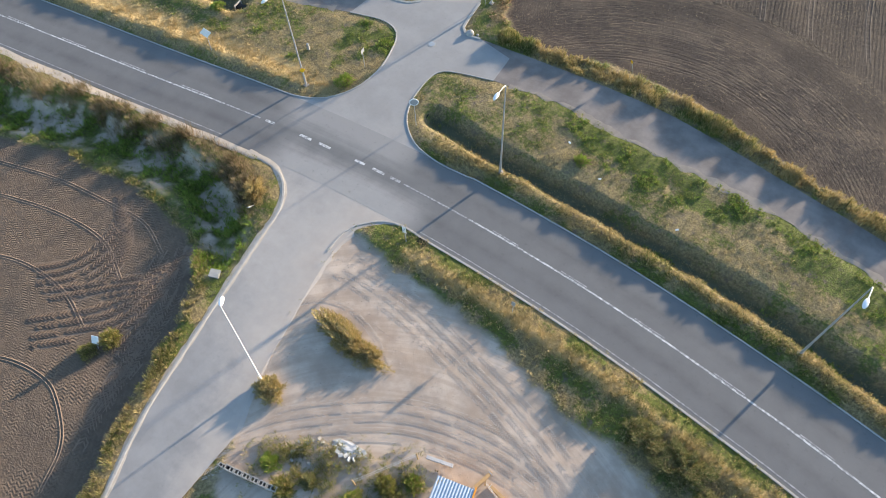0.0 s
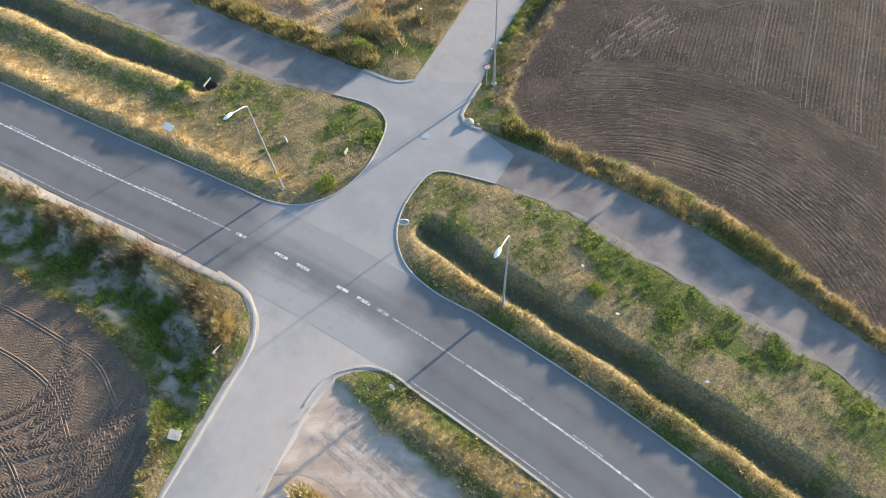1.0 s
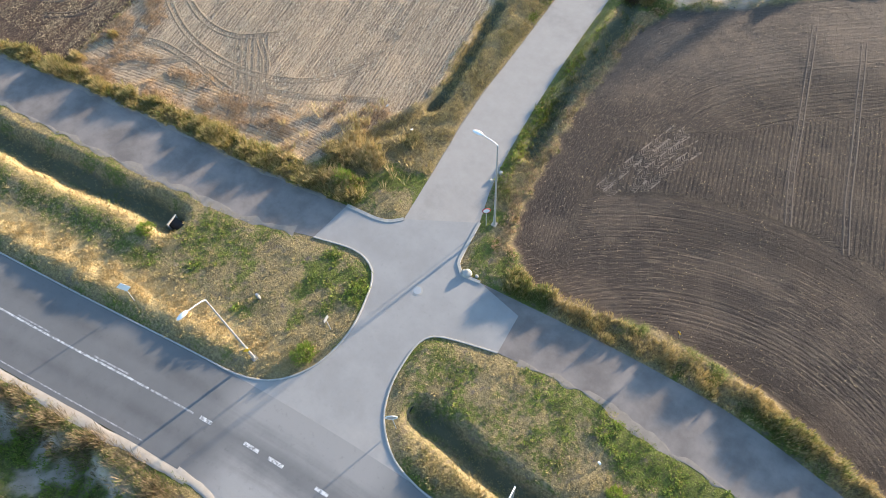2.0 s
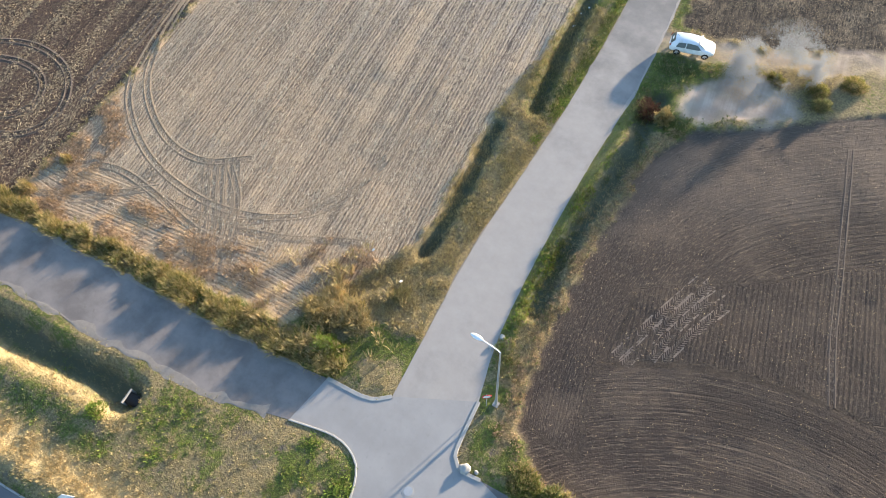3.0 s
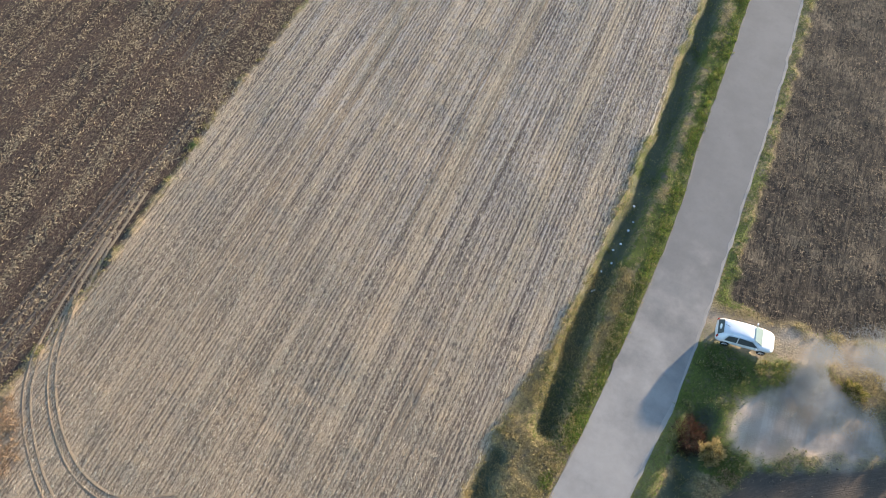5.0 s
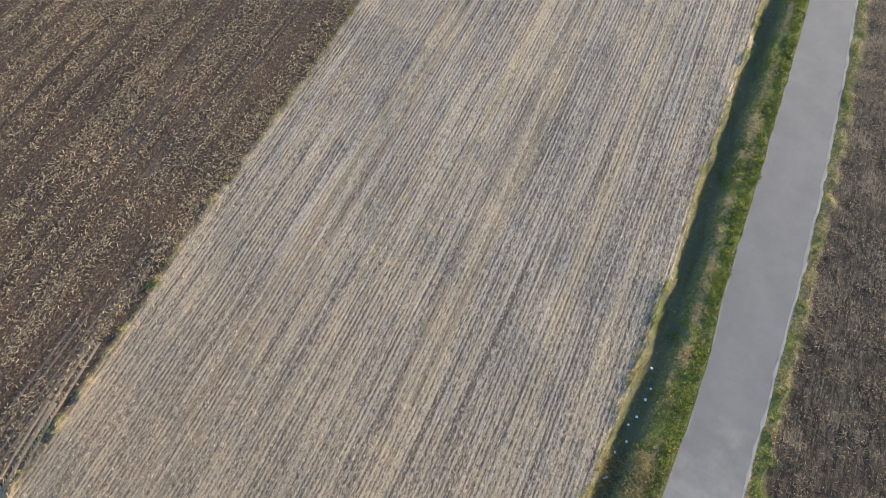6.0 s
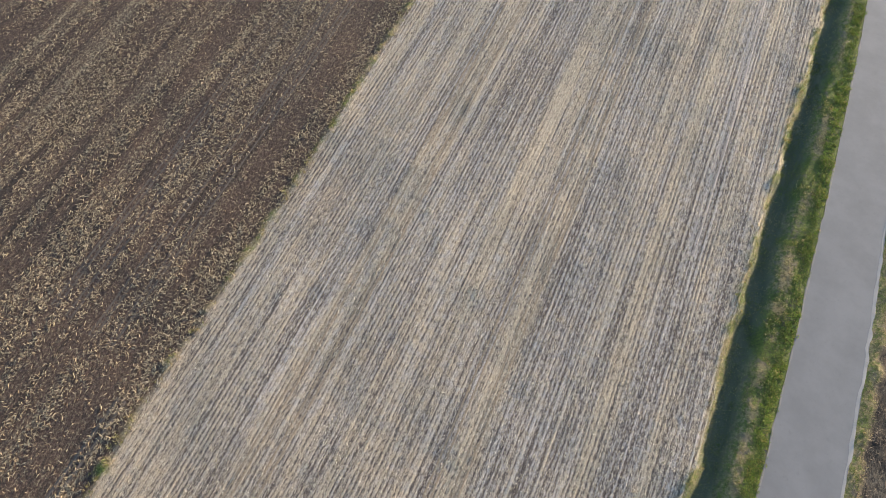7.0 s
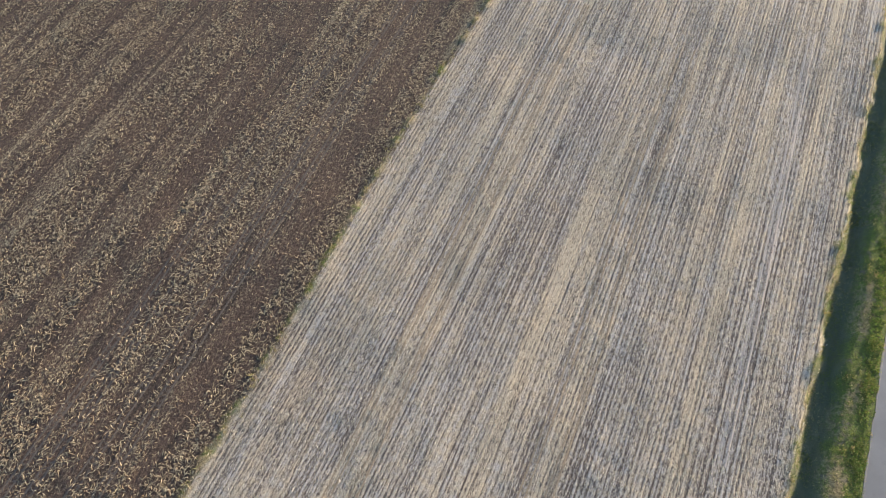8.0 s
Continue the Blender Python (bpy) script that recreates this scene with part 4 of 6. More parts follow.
RNG2 = np.random.default_rng(21)
ARC_1 = [(-73.5, 76), (-71.8, 70), (-69.7, 64.5), (-67.4, 61.1), (-63.9, 58.5), (-59.8, 57.0), (-56, 57.3), (-52.7, 59.7)]
ARC_2 = [(-72.5, 71), (-70.6, 64.5), (-68.4, 59.9), (-65.4, 57.2), (-60.8, 55), (-56.2, 54.2), (-51.3, 54.5), (-46.9, 56.3), (-43.9, 59.5), (-42.6, 66), (-44, 78)]
for line in (ARC_1, ARC_2, [(-68.0, 48.6), (-66.1, 48.8), (-63.7, 49.1), (-60.3, 50.6), (-57.4, 53.1)], [(-53.9, 58.2), (-50.9, 56.0), (-49.3, 53.4), (-47.6, 50.0)],
             [(-66, 50.6), (-62, 52.4), (-57, 52.4), (-51, 51.8), (-45.5, 53.2)]):
    prints(line, rut_m, "curved tractor rut pressed into the stubble", 0.55, 0.02, 0.28, 0.026, "tractor_rut")
for k in range(5):
    prints([(-56.0 + k * 0.62, 57.6 + k * 0.3), (-53.7 + k * 0.62, 54.9 + k * 0.3), (-51.4 + k * 0.62, 52.4 + k * 0.3), (-49.5 + k * 0.62, 49.6 + k * 0.25)], rut_m, "tyre prints leading into the stubble", 0.5, 0.022, 0.28, 0.014, gaps=0.15)
for line in ([(-66.2, 46.9), (-62.1, 48.5), (-59.5, 51.3), (-58.0, 53.0)], [(-67.2, 50.6), (-67.4, 53.9), (-66.5, 57.5)], [(-66.3, 50.2), (-66.5, 53.6), (-65.6, 57.2)], [(-48.8, 53.6), (-44.8, 55.3), (-41.6, 57.2), (-38.4, 58.8)],
             [(-57.9, 52.4), (-53.3, 52.8), (-49.0, 54.4), (-45.3, 58.1), (-43.0, 63.8)]):
    prints(line, rut_m, "tyre prints at the end of the stubble", 0.55, 0.02, 0.28, 0.012, gaps=0.15)
for off in (0.0, 1.7):
    prints([(-63.0 + off, 70), (-63.8 + off, 77.6), (-65.6 + off, 88.6), (-68.2 + off, 102.5), (-73.7 + off, 129), (-79 + off, 155)], rut_m, "straight wheel track along the stubble rows", 0.42, 0.014, 0.24, 0.01)
    prints([(-52.5 + off, 86), (-56.5 + off, 105), (-59.7 + off, 120.8), (-62.8 + off, 134.5), (-67 + off, 155)], rut_m, "straight wheel track along the stubble rows", 0.42, 0.014, 0.24, 0.01)
prints([(-47.6, 119.5), (-50.6, 134.2), (-53.9, 149), (-57, 163)], rut_y, "pale wheel track along the stubble rows", 0.45, 0.02, 0.24, 0.015)
for line in ([(-86, 55.5), (-81.5, 57.9), (-77, 58.2), (-73.6, 56.7), (-71.6, 53.8), (-72.2, 50.6), (-75, 48.6)], [(-84, 54.5), (-79.5, 56.0), (-76.2, 55.6), (-74.4, 53.2), (-75.6, 50.8), (-79, 49.8)],
             [(-70.6, 56), (-72.4, 66), (-74.4, 76), (-76, 86)], [(-72.4, 58), (-74.0, 67), (-76.0, 77)]):
    prints(line, rut_d, "tractor rut in the dark field", 0.55, 0.03, 0.26, 0.05, "tractor_rut")
for off in (0, 0.75, 1.9, 2.6):
    prints([(-80 - off * 2.4, 88), (-83 - off * 2.4, 103), (-88.6 - off * 2.4, 130), (-94 - off * 2.4, 155)], rut_d, "wheel track along the dark field", 0.45, 0.004, 0.4, 0.012)
for line in ([(-55, 10.0), (-49, 11.6), (-43, 13.3), (-36.5, 14.2), (-33.0, 14.4), (-29.5, 13.2)], [(-52, 7.0), (-45, 9.6), (-39.5, 11.0), (-34.5, 11.2), (-30.5, 9.6)],
             [(-36, -2.0), (-32.5, -0.1), (-29.2, 0.6), (-26.8, 0.2), (-23.7, -1.7), (-22.1, -4.8)], [(-44, 4.0), (-38.5, 6.0), (-33.5, 6.2), (-29.5, 5.0)]):
    prints(line, rut_t, "deep tractor rut across the tilled field", 0.22, 0.0, 0.5, 0.03, "tractor_rut")
for k in range(6):
    prints([(-33.6 + k * 1.0, 6.4 - k * 0.15), (-31.6 + k * 0.8, 8.6 - k * 0.1), (-28.6 + k * 0.45, 11.4 - k * 0.5)], rut_t, "fan of tyre prints on the tilled field", 0.64, 0.045, 0.3, 0.0, gaps=0.2)
for base, shift, count in ((((-34.4, 4.8), (-32.6, 6.6), (-31.7, 9.1), (-32.1, 11.5), (-34.3, 13.8)), (-0.75, 0.35), 5), (((-31.7, 1.8), (-29.4, 4.1), (-27.1, 6.8), (-26.8, 9.4), (-27.7, 12.5)), (-0.7, 0.4), 4),
                           (((-25.4, 5.0), (-25.5, 8.2), (-26.5, 11.8), (-28.1, 14.9)), (-0.65, -0.1), 2), (((-23.5, 2.4), (-24.2, 5.8), (-24.8, 9.1), (-26.0, 12.5)), (-0.65, -0.1), 2)):
    for k in range(count):
        prints([(q[0] + shift[0] * k, q[1] + shift[1] * k) for q in base], rut_t, "curved tyre prints on the tilled field", 0.64, 0.045, 0.3, 0.0, gaps=0.2)
for k in range(4):
    prints([(-25.6 + k * 0.55, 10.5 - k * 1.4), (-25.2 + k * 0.6, 6.5 - k * 1.2), (-24.0 + k * 0.6, 1.5 - k)], rut_t, "tyre prints along the rim of the tilled field", 0.64, 0.045, 0.3, 0.0, gaps=0.2)
for k in range(5):
    o = np.array((0.35, -0.85)) * k * 0.8
    prints([tuple(np.array(q) + o) for q in ((-14.6, 5.2), (-12.3, 8.8), (-8.9, 12.0), (-4.9, 14.8), (0.2, 16.4), (5.2, 16.5), (9.0, 15.2))], rut_y, "tyre prints sweeping round the dusty yard", 0.40, 0.011, 0.19, 0.0, gaps=0.2)
for k in range(4):
    o = np.array((-0.25, -0.75)) * k
    prints([tuple(np.array(q) + o) for q in ((-15.4, 21.9), (-9, 21.6), (-2.6, 20.4), (2, 19.3), (5.8, 18.0), (9.2, 16.5))], rut_y, "tyre prints sweeping round the dusty yard", 0.40, 0.011, 0.19, 0.0, gaps=0.2)
prints([(-17.5, 15.4), (-15.6, 17.2), (-13.2, 17.9), (-10.5, 17.4), (-7.8, 15.9)], rut_y, "tyre prints round the grassy mound", 0.40, 0.011, 0.19, 0.0, gaps=0.2)
for line in ([(-18.2, 61.0), (-17.0, 65.6), (-15.6, 70.6)], [(-17.4, 60.7), (-16.3, 65.2), (-14.9, 70.2)], [(-16.0, 62.2), (-15.3, 66.3), (-14.0, 70.0)], [(-15.3, 62.4), (-14.4, 65.6), (-13.2, 69.0)]):
    prints(line, rut_p, "pale herringbone tyre prints on the ploughed field", 0.60, 0.012, 0.22, 0.0, gaps=0.36)
for off in (0.0, 4.6, 9.4, 15):
    prints([(-4.3 + off, 65.9), (-5.9 + off, 70.8), (-7.3 + off, 76.4), (-10.5 + off, 88)], rut_d, "straight open furrow in the ploughed field", 0.4, 0.005, 0.6, 0.02, "furrow")

# ---- things ----
def plain(name, col, rough=0.6, metal=0.0, vary=0.15, scale=6.0):
    m, t, b = mat(name, rough, metal)
    p = place(t)
    link(t, mixc(t, noise_at(t, p, scale, 4, 0.65), tuple(v * (1 - vary) for v in col), tuple(min(1, v * (1 + vary)) for v in col)), b.inputs["Base Color"])
    return m


galv = plain("galvanised_steel", (0.46, 0.47, 0.48), 0.5, 0.6)
lampwhite = plain("lamp_housing", (0.80, 0.80, 0.79), 0.4)
signgrey = plain("sign_back", (0.38, 0.39, 0.40), 0.5, 0.4)
signwhite = plain("sign_white", (0.78, 0.78, 0.77), 0.5)
yellow = plain("yellow_plate", (0.80, 0.46, 0.02), 0.5)
black = plain("black_rubber", (0.02, 0.02, 0.02), 0.8)
# near-black that stands for the shade inside pipes and block cores
dark_void = plain("recess_shade", (0.03, 0.028, 0.026), 0.95)
red = plain("sign_red", (0.5, 0.03, 0.03), 0.5)


def rod(bm, a, b, r0, r1=None, seg=8):
    """A tapered round bar from a to b."""
    a, b = Vector(a), Vector(b)
    d = b - a
    m = Matrix.Translation((a + b) / 2) @ d.to_track_quat("Z", "Y").to_matrix().to_4x4()
    bmesh.ops.create_cone(bm, cap_ends=True, segments=seg, radius1=r0, radius2=r0 if r1 is None else r1, depth=d.length, matrix=m)


def block(bm, m, size, bev=0.0):
    """A box of that size at the pose m, with its edges eased."""
    r = bmesh.ops.create_cube(bm, size=1.0, matrix=m @ Matrix.Diagonal((*size, 1)))
    if bev:
        es = list({e for v in r["verts"] for e in v.link_edges})
        bmesh.ops.bevel(bm, geom=es, offset=bev, segments=2, affect="EDGES")


def ball(bm, m, u=14, v=9):
    return bmesh.ops.create_uvsphere(bm, u_segments=u, v_segments=v, radius=1.0, matrix=m)["verts"]


def base_empty(name, x, y, turn=0.0, z=None):
    e = new(name)
    zz = float(ground_at(np.array([x]), np.array([y]))[0]) if z is None else z
    e.matrix_world = pose(x, y, zz, 0, 0, turn)
    return e


def post_lamp(x, y, turn, lean):
    """A slim straight column that leans, with the lantern set straight on its top (towards local -y)."""
    e = base_empty("street_lamp", x, y, turn)
    e.matrix_world = e.matrix_world @ pose(0, 0, 0, lean)
    bm = bmesh.new()
    block(bm, pose(0, 0, 0.02), (0.42, 0.42, 0.16), 0.02)
    part("footing", bm, concrete, e)
    bm = bmesh.new()
    rod(bm, (0, 0, 0.05), (0, 0, 1.2), 0.07, 0.065, 10)
    rod(bm, (0, 0, 1.2), (0, 0, 10.2), 0.05, 0.03, 10)
    part("column", bm, lampwhite, e, "slim pale column")
    bm = bmesh.new()
    block(bm, pose(0, -0.075, 0.75), (0.07, 0.015, 0.30), 0.004)
    part("service_door", bm, signgrey, e)
    bm = bmesh.new()
    ball(bm, pose(0, -0.36, 10.26, 6) @ Matrix.Diagonal((0.17, 0.42, 0.11, 1)), 16, 10)
    part("lantern", bm, lampwhite, e, "white oval lantern housing")
    bm = bmesh.new()
    ball(bm, pose(0, -0.42, 10.20, 6) @ Matrix.Diagonal((0.12, 0.28, 0.08, 1)), 14, 8)
    part("lens", bm, signgrey, e)
    return tagged(e, "slim leaning street lamp with a white lantern and no arm", "street lamp", "street lamps at the crossing")


def street_lamp():
    """Tapered steel column on a footing, an upswept arm towards local -y and a white lantern."""
    e = new("street_lamp")
    bm = bmesh.new()
    block(bm, pose(0, 0, 0.02), (0.42, 0.42, 0.16), 0.02)
    part("footing", bm, concrete, e)
    bm = bmesh.new()
    rod(bm, (0, 0, 0.05), (0, 0, 1.3), 0.105, 0.10, 10)
    rod(bm, (0, 0, 1.3), (0, 0, 10.3), 0.085, 0.048, 10)
    part("column", bm, galv, e, "tapered galvanised steel column")
    bm = bmesh.new()
    block(bm, pose(0, -0.10, 0.75), (0.09, 0.015, 0.34), 0.004)
    part("service_door", bm, signgrey, e)
    bm = bmesh.new()
    pts = [(0, 0, 10.25), (0, -0.18, 10.42), (0, -0.55, 10.52), (0, -1.15, 10.60)]
    for a, b in zip(pts[:-1], pts[1:]):
        rod(bm, a, b, 0.036, 0.034, 8)
    part("arm", bm, lampwhite, e, "pale upswept arm")
    bm = bmesh.new()
    ball(bm, pose(0, -1.55, 10.64, 4) @ Matrix.Diagonal((0.16, 0.42, 0.10, 1)), 16, 10)
    part("lantern", bm, lampwhite, e, "white oval lantern housing")
    bm = bmesh.new()
    ball(bm, pose(0, -1.62, 10.58, 4) @ Matrix.Diagonal((0.12, 0.28, 0.08, 1)), 14, 8)
    part("lens", bm, signgrey, e)
    return tagged(e, "tall galvanised street lamp with a white oval lantern", "street lamp", "street lamps at the crossing")


lamp = street_lamp()
LAMPS = [(-10.75, 35.4, 6), (-31.75, 33.9, -8), (16.1, 33.8, -2), (-23.4, 53.2, -88)]
for k, (lx, ly, turn) in enumerate(LAMPS):
    z0 = float(ground_at(np.array([lx]), np.array([ly]))[0])
    m = pose(lx, ly, z0, 0, 0, turn)
    if k == 0:
        lamp.matrix_world = m
    else:
        copy_thing(lamp, m)


post_lamp(-14.72, 9.85, -141, 6.0)


def post_sign(name, x, y, turn, height, plate, label, lean=0.0):
    """A thin steel post with a sign plate; plate(parent, height) adds it."""
    e = base_empty(name, x, y, turn)
    e.matrix_world = e.matrix_world @ pose(0, 0, 0, lean)
    bm = bmesh.new()
    rod(bm, (0, 0, -0.1), (0, 0, height), 0.033, 0.033, 8)
    part("post", bm, galv, e)
    plate(e, height)
    for dz in (0.12, 0.38):
        bm = bmesh.new()
        block(bm, pose(0, -0.03, height - dz), (0.12, 0.02, 0.03), 0.004)
        part("clamp", bm, galv, e)
    return tagged(e, label, "road sign")


def disc_plate(front, back, r):
    def add(e, h):
        bm = bmesh.new()
        rod(bm, (0, -0.045, h - 0.25), (0, -0.063, h - 0.25), r * 0.94, r * 0.94, 28)
        part("plate", bm, back, e)
        bm = bmesh.new()
        n = 32
        ring = []
        for i in range(n):
            a = 2 * math.pi * i / n
            ring.append([bm.verts.new((math.cos(a) * q, yy, h - 0.25 + math.sin(a) * q)) for q, yy in ((r, -0.035), (r, -0.073), (r * 0.80, -0.073), (r * 0.80, -0.035))])
        for i in range(n):
            a, b = ring[i], ring[(i + 1) % n]
            for j in range(4):
                bm.faces.new((a[j], a[(j + 1) % 4], b[(j + 1) % 4], b[j]))
        bmesh.ops.recalc_face_normals(bm, faces=bm.faces)
        part("rim", bm, front, e, "white rim")
    return add


def box_plate(material, w, h, tilt=0, bars=None):
    def add(e, top):
        bm = bmesh.new()
        block(bm, pose(0, -0.05, top - h * 0.35, 0, tilt, 0), (w, 0.02, h), 0.006)
        pl = part("plate", bm, material, e)
        if bars:
            for k in range(2):
                bm = bmesh.new()
                block(bm, pose(0, -0.065, top - h * 0.2 - k * h * 0.3), (w * 0.6, 0.006, h * 0.1), 0.001)
                part("bar", bm, bars, pl)
    return add


post_sign("round_sign", -20.05, 35.75, 38, 3.3, disc_plate(signwhite, signgrey, 0.42), "round road sign with a white rim on a thin post")
post_sign("diamond_sign", -42.5, 32.0, 36, 2.3, box_plate(signwhite, 0.8, 0.8, 45), "white diamond-shaped sign on a thin post in dry grass", -8)
post_sign("lane_sign", -28.5, 38.8, 100, 2.3, box_plate(signgrey, 0.55, 0.45), "small grey sign seen nearly edge-on by the kerb")
post_sign("verge_sign", -13.3, 25.35, 10, 2.1, box_plate(signwhite, 0.35, 0.85, 0, signgrey), "narrow white sign on a post beside the kerb")
post_sign("verge_sign", -2.75, 24.85, 10, 1.7, box_plate(signgrey, 0.30, 0.6), "narrow grey sign on a post beside the kerb")
post_sign("pipeline_marker", -7.1, 52.75, -30, 1.5, box_plate(yellow, 0.30, 0.42, 20), "yellow marker plate on a leaning post at the field edge", 14)
post_sign("speed_sign", -23.9, 52.75, 40, 2.6, disc_plate(red, signwhite, 0.33), "round white sign with a red rim beside the lamp")
post_sign("leaning_sign", -26.2, 20.9, 40, 1.9, box_plate(signgrey, 0.3, 0.2), "bent pale sign post leaning into the weeds", 40)
post_sign("field_board", -27.3, 4.6, 30, 1.2, box_plate(signwhite, 0.55, 0.85, 12), "white board on a stake in the tilled field", -25)
# yellow plate strapped to one of the lamps
e = base_empty("warning_plate", -31.75, 33.9, 55)
bm = bmesh.new()
block(bm, pose(0, -0.13, 2.0, 0, 45, 0), (0.42, 0.02, 0.42), 0.006)
part("plate", bm, yellow, e)
bm = bmesh.new()
block(bm, pose(0, -0.0, 2.0), (0.24, 0.24, 0.04), 0.01)
part("strap", bm, galv, e)
tagged(e, "yellow warning plate strapped to a lamp column", "sign")


# manhole, drain, stones, slab, post
def manhole(x, y, z):
    e = new("manhole_cover")
    e.matrix_world = pose(x, y, z)
    bm = bmesh.new()
    rod(bm, (0, 0, -0.02), (0, 0, 0.012), 0.42, 0.42, 28)
    part("ring", bm, concrete, e, "pale concrete ring")
    bm = bmesh.new()
    rod(bm, (0, 0, 0.005), (0, 0, 0.024), 0.31, 0.31, 24)
    part("lid", bm, signgrey, e)
    return tagged(e, "round manhole cover in a pale concrete ring", "manhole")


manhole(-25.08, 45.05, 0.010)


def stone(x, y, r, material, label, seed, flat=0.6):
    bm = bmesh.new()
    bmesh.ops.create_icosphere(bm, subdivisions=3, radius=1.0)
    for v in bm.verts:
        n = noise.noise(v.co * 1.6 + Vector((seed * 3.1, 0, 0)))
        v.co *= 1 + 0.28 * n
        v.co.x *= r
        v.co.y *= r * 0.85
        v.co.z *= r * flat
    for f in bm.faces:
        f.smooth = True
    ob = part("boulder", bm, material)
    z0 = float(ground_at(np.array([x]), np.array([y]))[0])
    ob.matrix_world = pose(x, y, max(z0, -0.02) + r * flat * 0.45, 0, 0, seed * 40)
    return tagged(ob, label, "boulder", "boulders on the verge")


stone(-22.75, 48.35, 0.42, concrete, "pale rounded boulder on the road corner", 1)
stone(-26.0, 56.6, 0.2, concrete, "pale boulder half on the verge", 2)
stone(-25.7, 57.7, 0.24, concrete, "pale boulder half on the verge", 3)
stone(-22.0, 48.6, 0.16, concrete, "small pale boulder beside a larger one", 4)
e = base_empty("concrete_slab", -24.0, 14.2, 25)
bm = bmesh.new()
block(bm, pose(0, 0, 0.16, 4, 6, 0), (0.85, 0.72, 0.22), 0.03)
part("slab", bm, concrete, e)
bm = bmesh.new()
for sx in (-1, 1):
    rod(bm, (0.25 * sx, -0.08, 0.26), (0.25 * sx, 0.08, 0.30), 0.012)
part("lifting_loop", bm, galv, e)
tagged(e, "grey concrete slab lying among weeds by the road", "slab")
e = base_empty("marker_stump", -34.8, 37.7, 12)
bm = bmesh.new()
block(bm, pose(0, 0, 0.30), (0.26, 0.20, 0.75), 0.03)
part("stump", bm, concrete, e)
bm = bmesh.new()
block(bm, pose(0, 0, 0.70), (0.20, 0.15, 0.06), 0.02)
part("cap", bm, signgrey, e)
tagged(e, "short grey concrete marker stump in the grass", "marker")
e = new("road_drain")
e.matrix_world = pose(-12.2, 26.05, 0.03, 0, 0, 2)
bm = bmesh.new()
for k in range(7):
    block(bm, pose(-0.27 + k * 0.09, 0, 0.012), (0.03, 0.34, 0.02), 0.003)
part("grate", bm, black, e, "black iron bars")
bm = bmesh.new()
for sx, sy, w, h in ((0, 0.2, 0.74, 0.06), (0, -0.2, 0.74, 0.06), (0.34, 0, 0.06, 0.40), (-0.34, 0, 0.06, 0.40)):
    block(bm, pose(sx, sy, 0.01), (w, h, 0.03), 0.004)
part("frame", bm, black, e)
tagged(e, "black iron drain grate against the kerb", "drain")


def culvert(x, y, z, turn, label, wall=True):
    """A concrete headwall with a round pipe running back from it (open towards local -y)."""
    e = new("culvert")
    e.matrix_world = pose(x, y, z, 0, 0, turn)
    n, r, ro = 24, 0.36, 0.44
    bm = bmesh.new()
    rings = []
    for rr, yy in ((r, 1.6), (r, -0.10), (ro, -0.10), (ro, 1.6)):
        rings.append([bm.verts.new((math.cos(2 * math.pi * i / n) * rr, yy, math.sin(2 * math.pi * i / n) * rr)) for i in range(n)])
    for a, b in zip(rings[:-1], rings[1:]):
        for i in range(n):
            bm.faces.new((a[i], a[(i + 1) % n], b[(i + 1) % n], b[i]))
    part("pipe", bm, dark_void, e, "round concrete pipe coloured near black for the shade inside")
    if not wall:
        return tagged(e, label, "culvert")
    bm = bmesh.new()
    for m, s in ((pose(0, 0.08, 0.53), (1.16, 0.12, 0.18)), (pose(-0.51, 0.08, 0), (0.14, 0.12, 0.90)), (pose(0.51, 0.08, 0), (0.14, 0.12, 0.90))):
        block(bm, m, s, 0.02)
    part("headwall", bm, concrete, e)
    return tagged(e, label, "culvert")


culvert(-20.15, 37.6, -0.72, 92, "dark pipe mouth at the head of the ditch", False)
culvert(-46.0, 38.85, -0.74, -82, "concrete culvert mouth at the head of the ditch")


# ---- the white hatchback ----
carpaint, t, b = mat("car_paint", 0.3)
b.inputs["Base Color"].default_value = (0.80, 0.81, 0.82, 1)
b.inputs["Coat Weight"].default_value = 0.6
b.inputs["Specular IOR Level"].default_value = 0.5
p = place(t)
link(t, mixc(t, step(t, noise_at(t, p, 1.5, 4), 0.45, 0.8), (0.80, 0.81, 0.82), (0.66, 0.64, 0.60)), b.inputs["Base Color"])
glass_car, t, b = mat("car_glass", 0.28)
b.inputs["Base Color"].default_value = (0.03, 0.045, 0.05, 1)
b.inputs["Specular IOR Level"].default_value = 0.7
# windscreen: the sky's pale reflection is painted into the base colour
glass_front, t, b = mat("windscreen_sky_tint", 0.22)
b.inputs["Base Color"].default_value = (0.22, 0.29, 0.28, 1)
b.inputs["Specular IOR Level"].default_value = 0.5
headglass, t, b = mat("lamp_glass", 0.1)
b.inputs["Base Color"].default_value = (0.75, 0.77, 0.78, 1)
b.inputs["Specular IOR Level"].default_value = 0.7
tail, t, b = mat("tail_lamp", 0.2)
b.inputs["Base Color"].default_value = (0.35, 0.02, 0.015, 1)
alloy = plain("wheel_rim", (0.55, 0.56, 0.57), 0.35, 0.7)


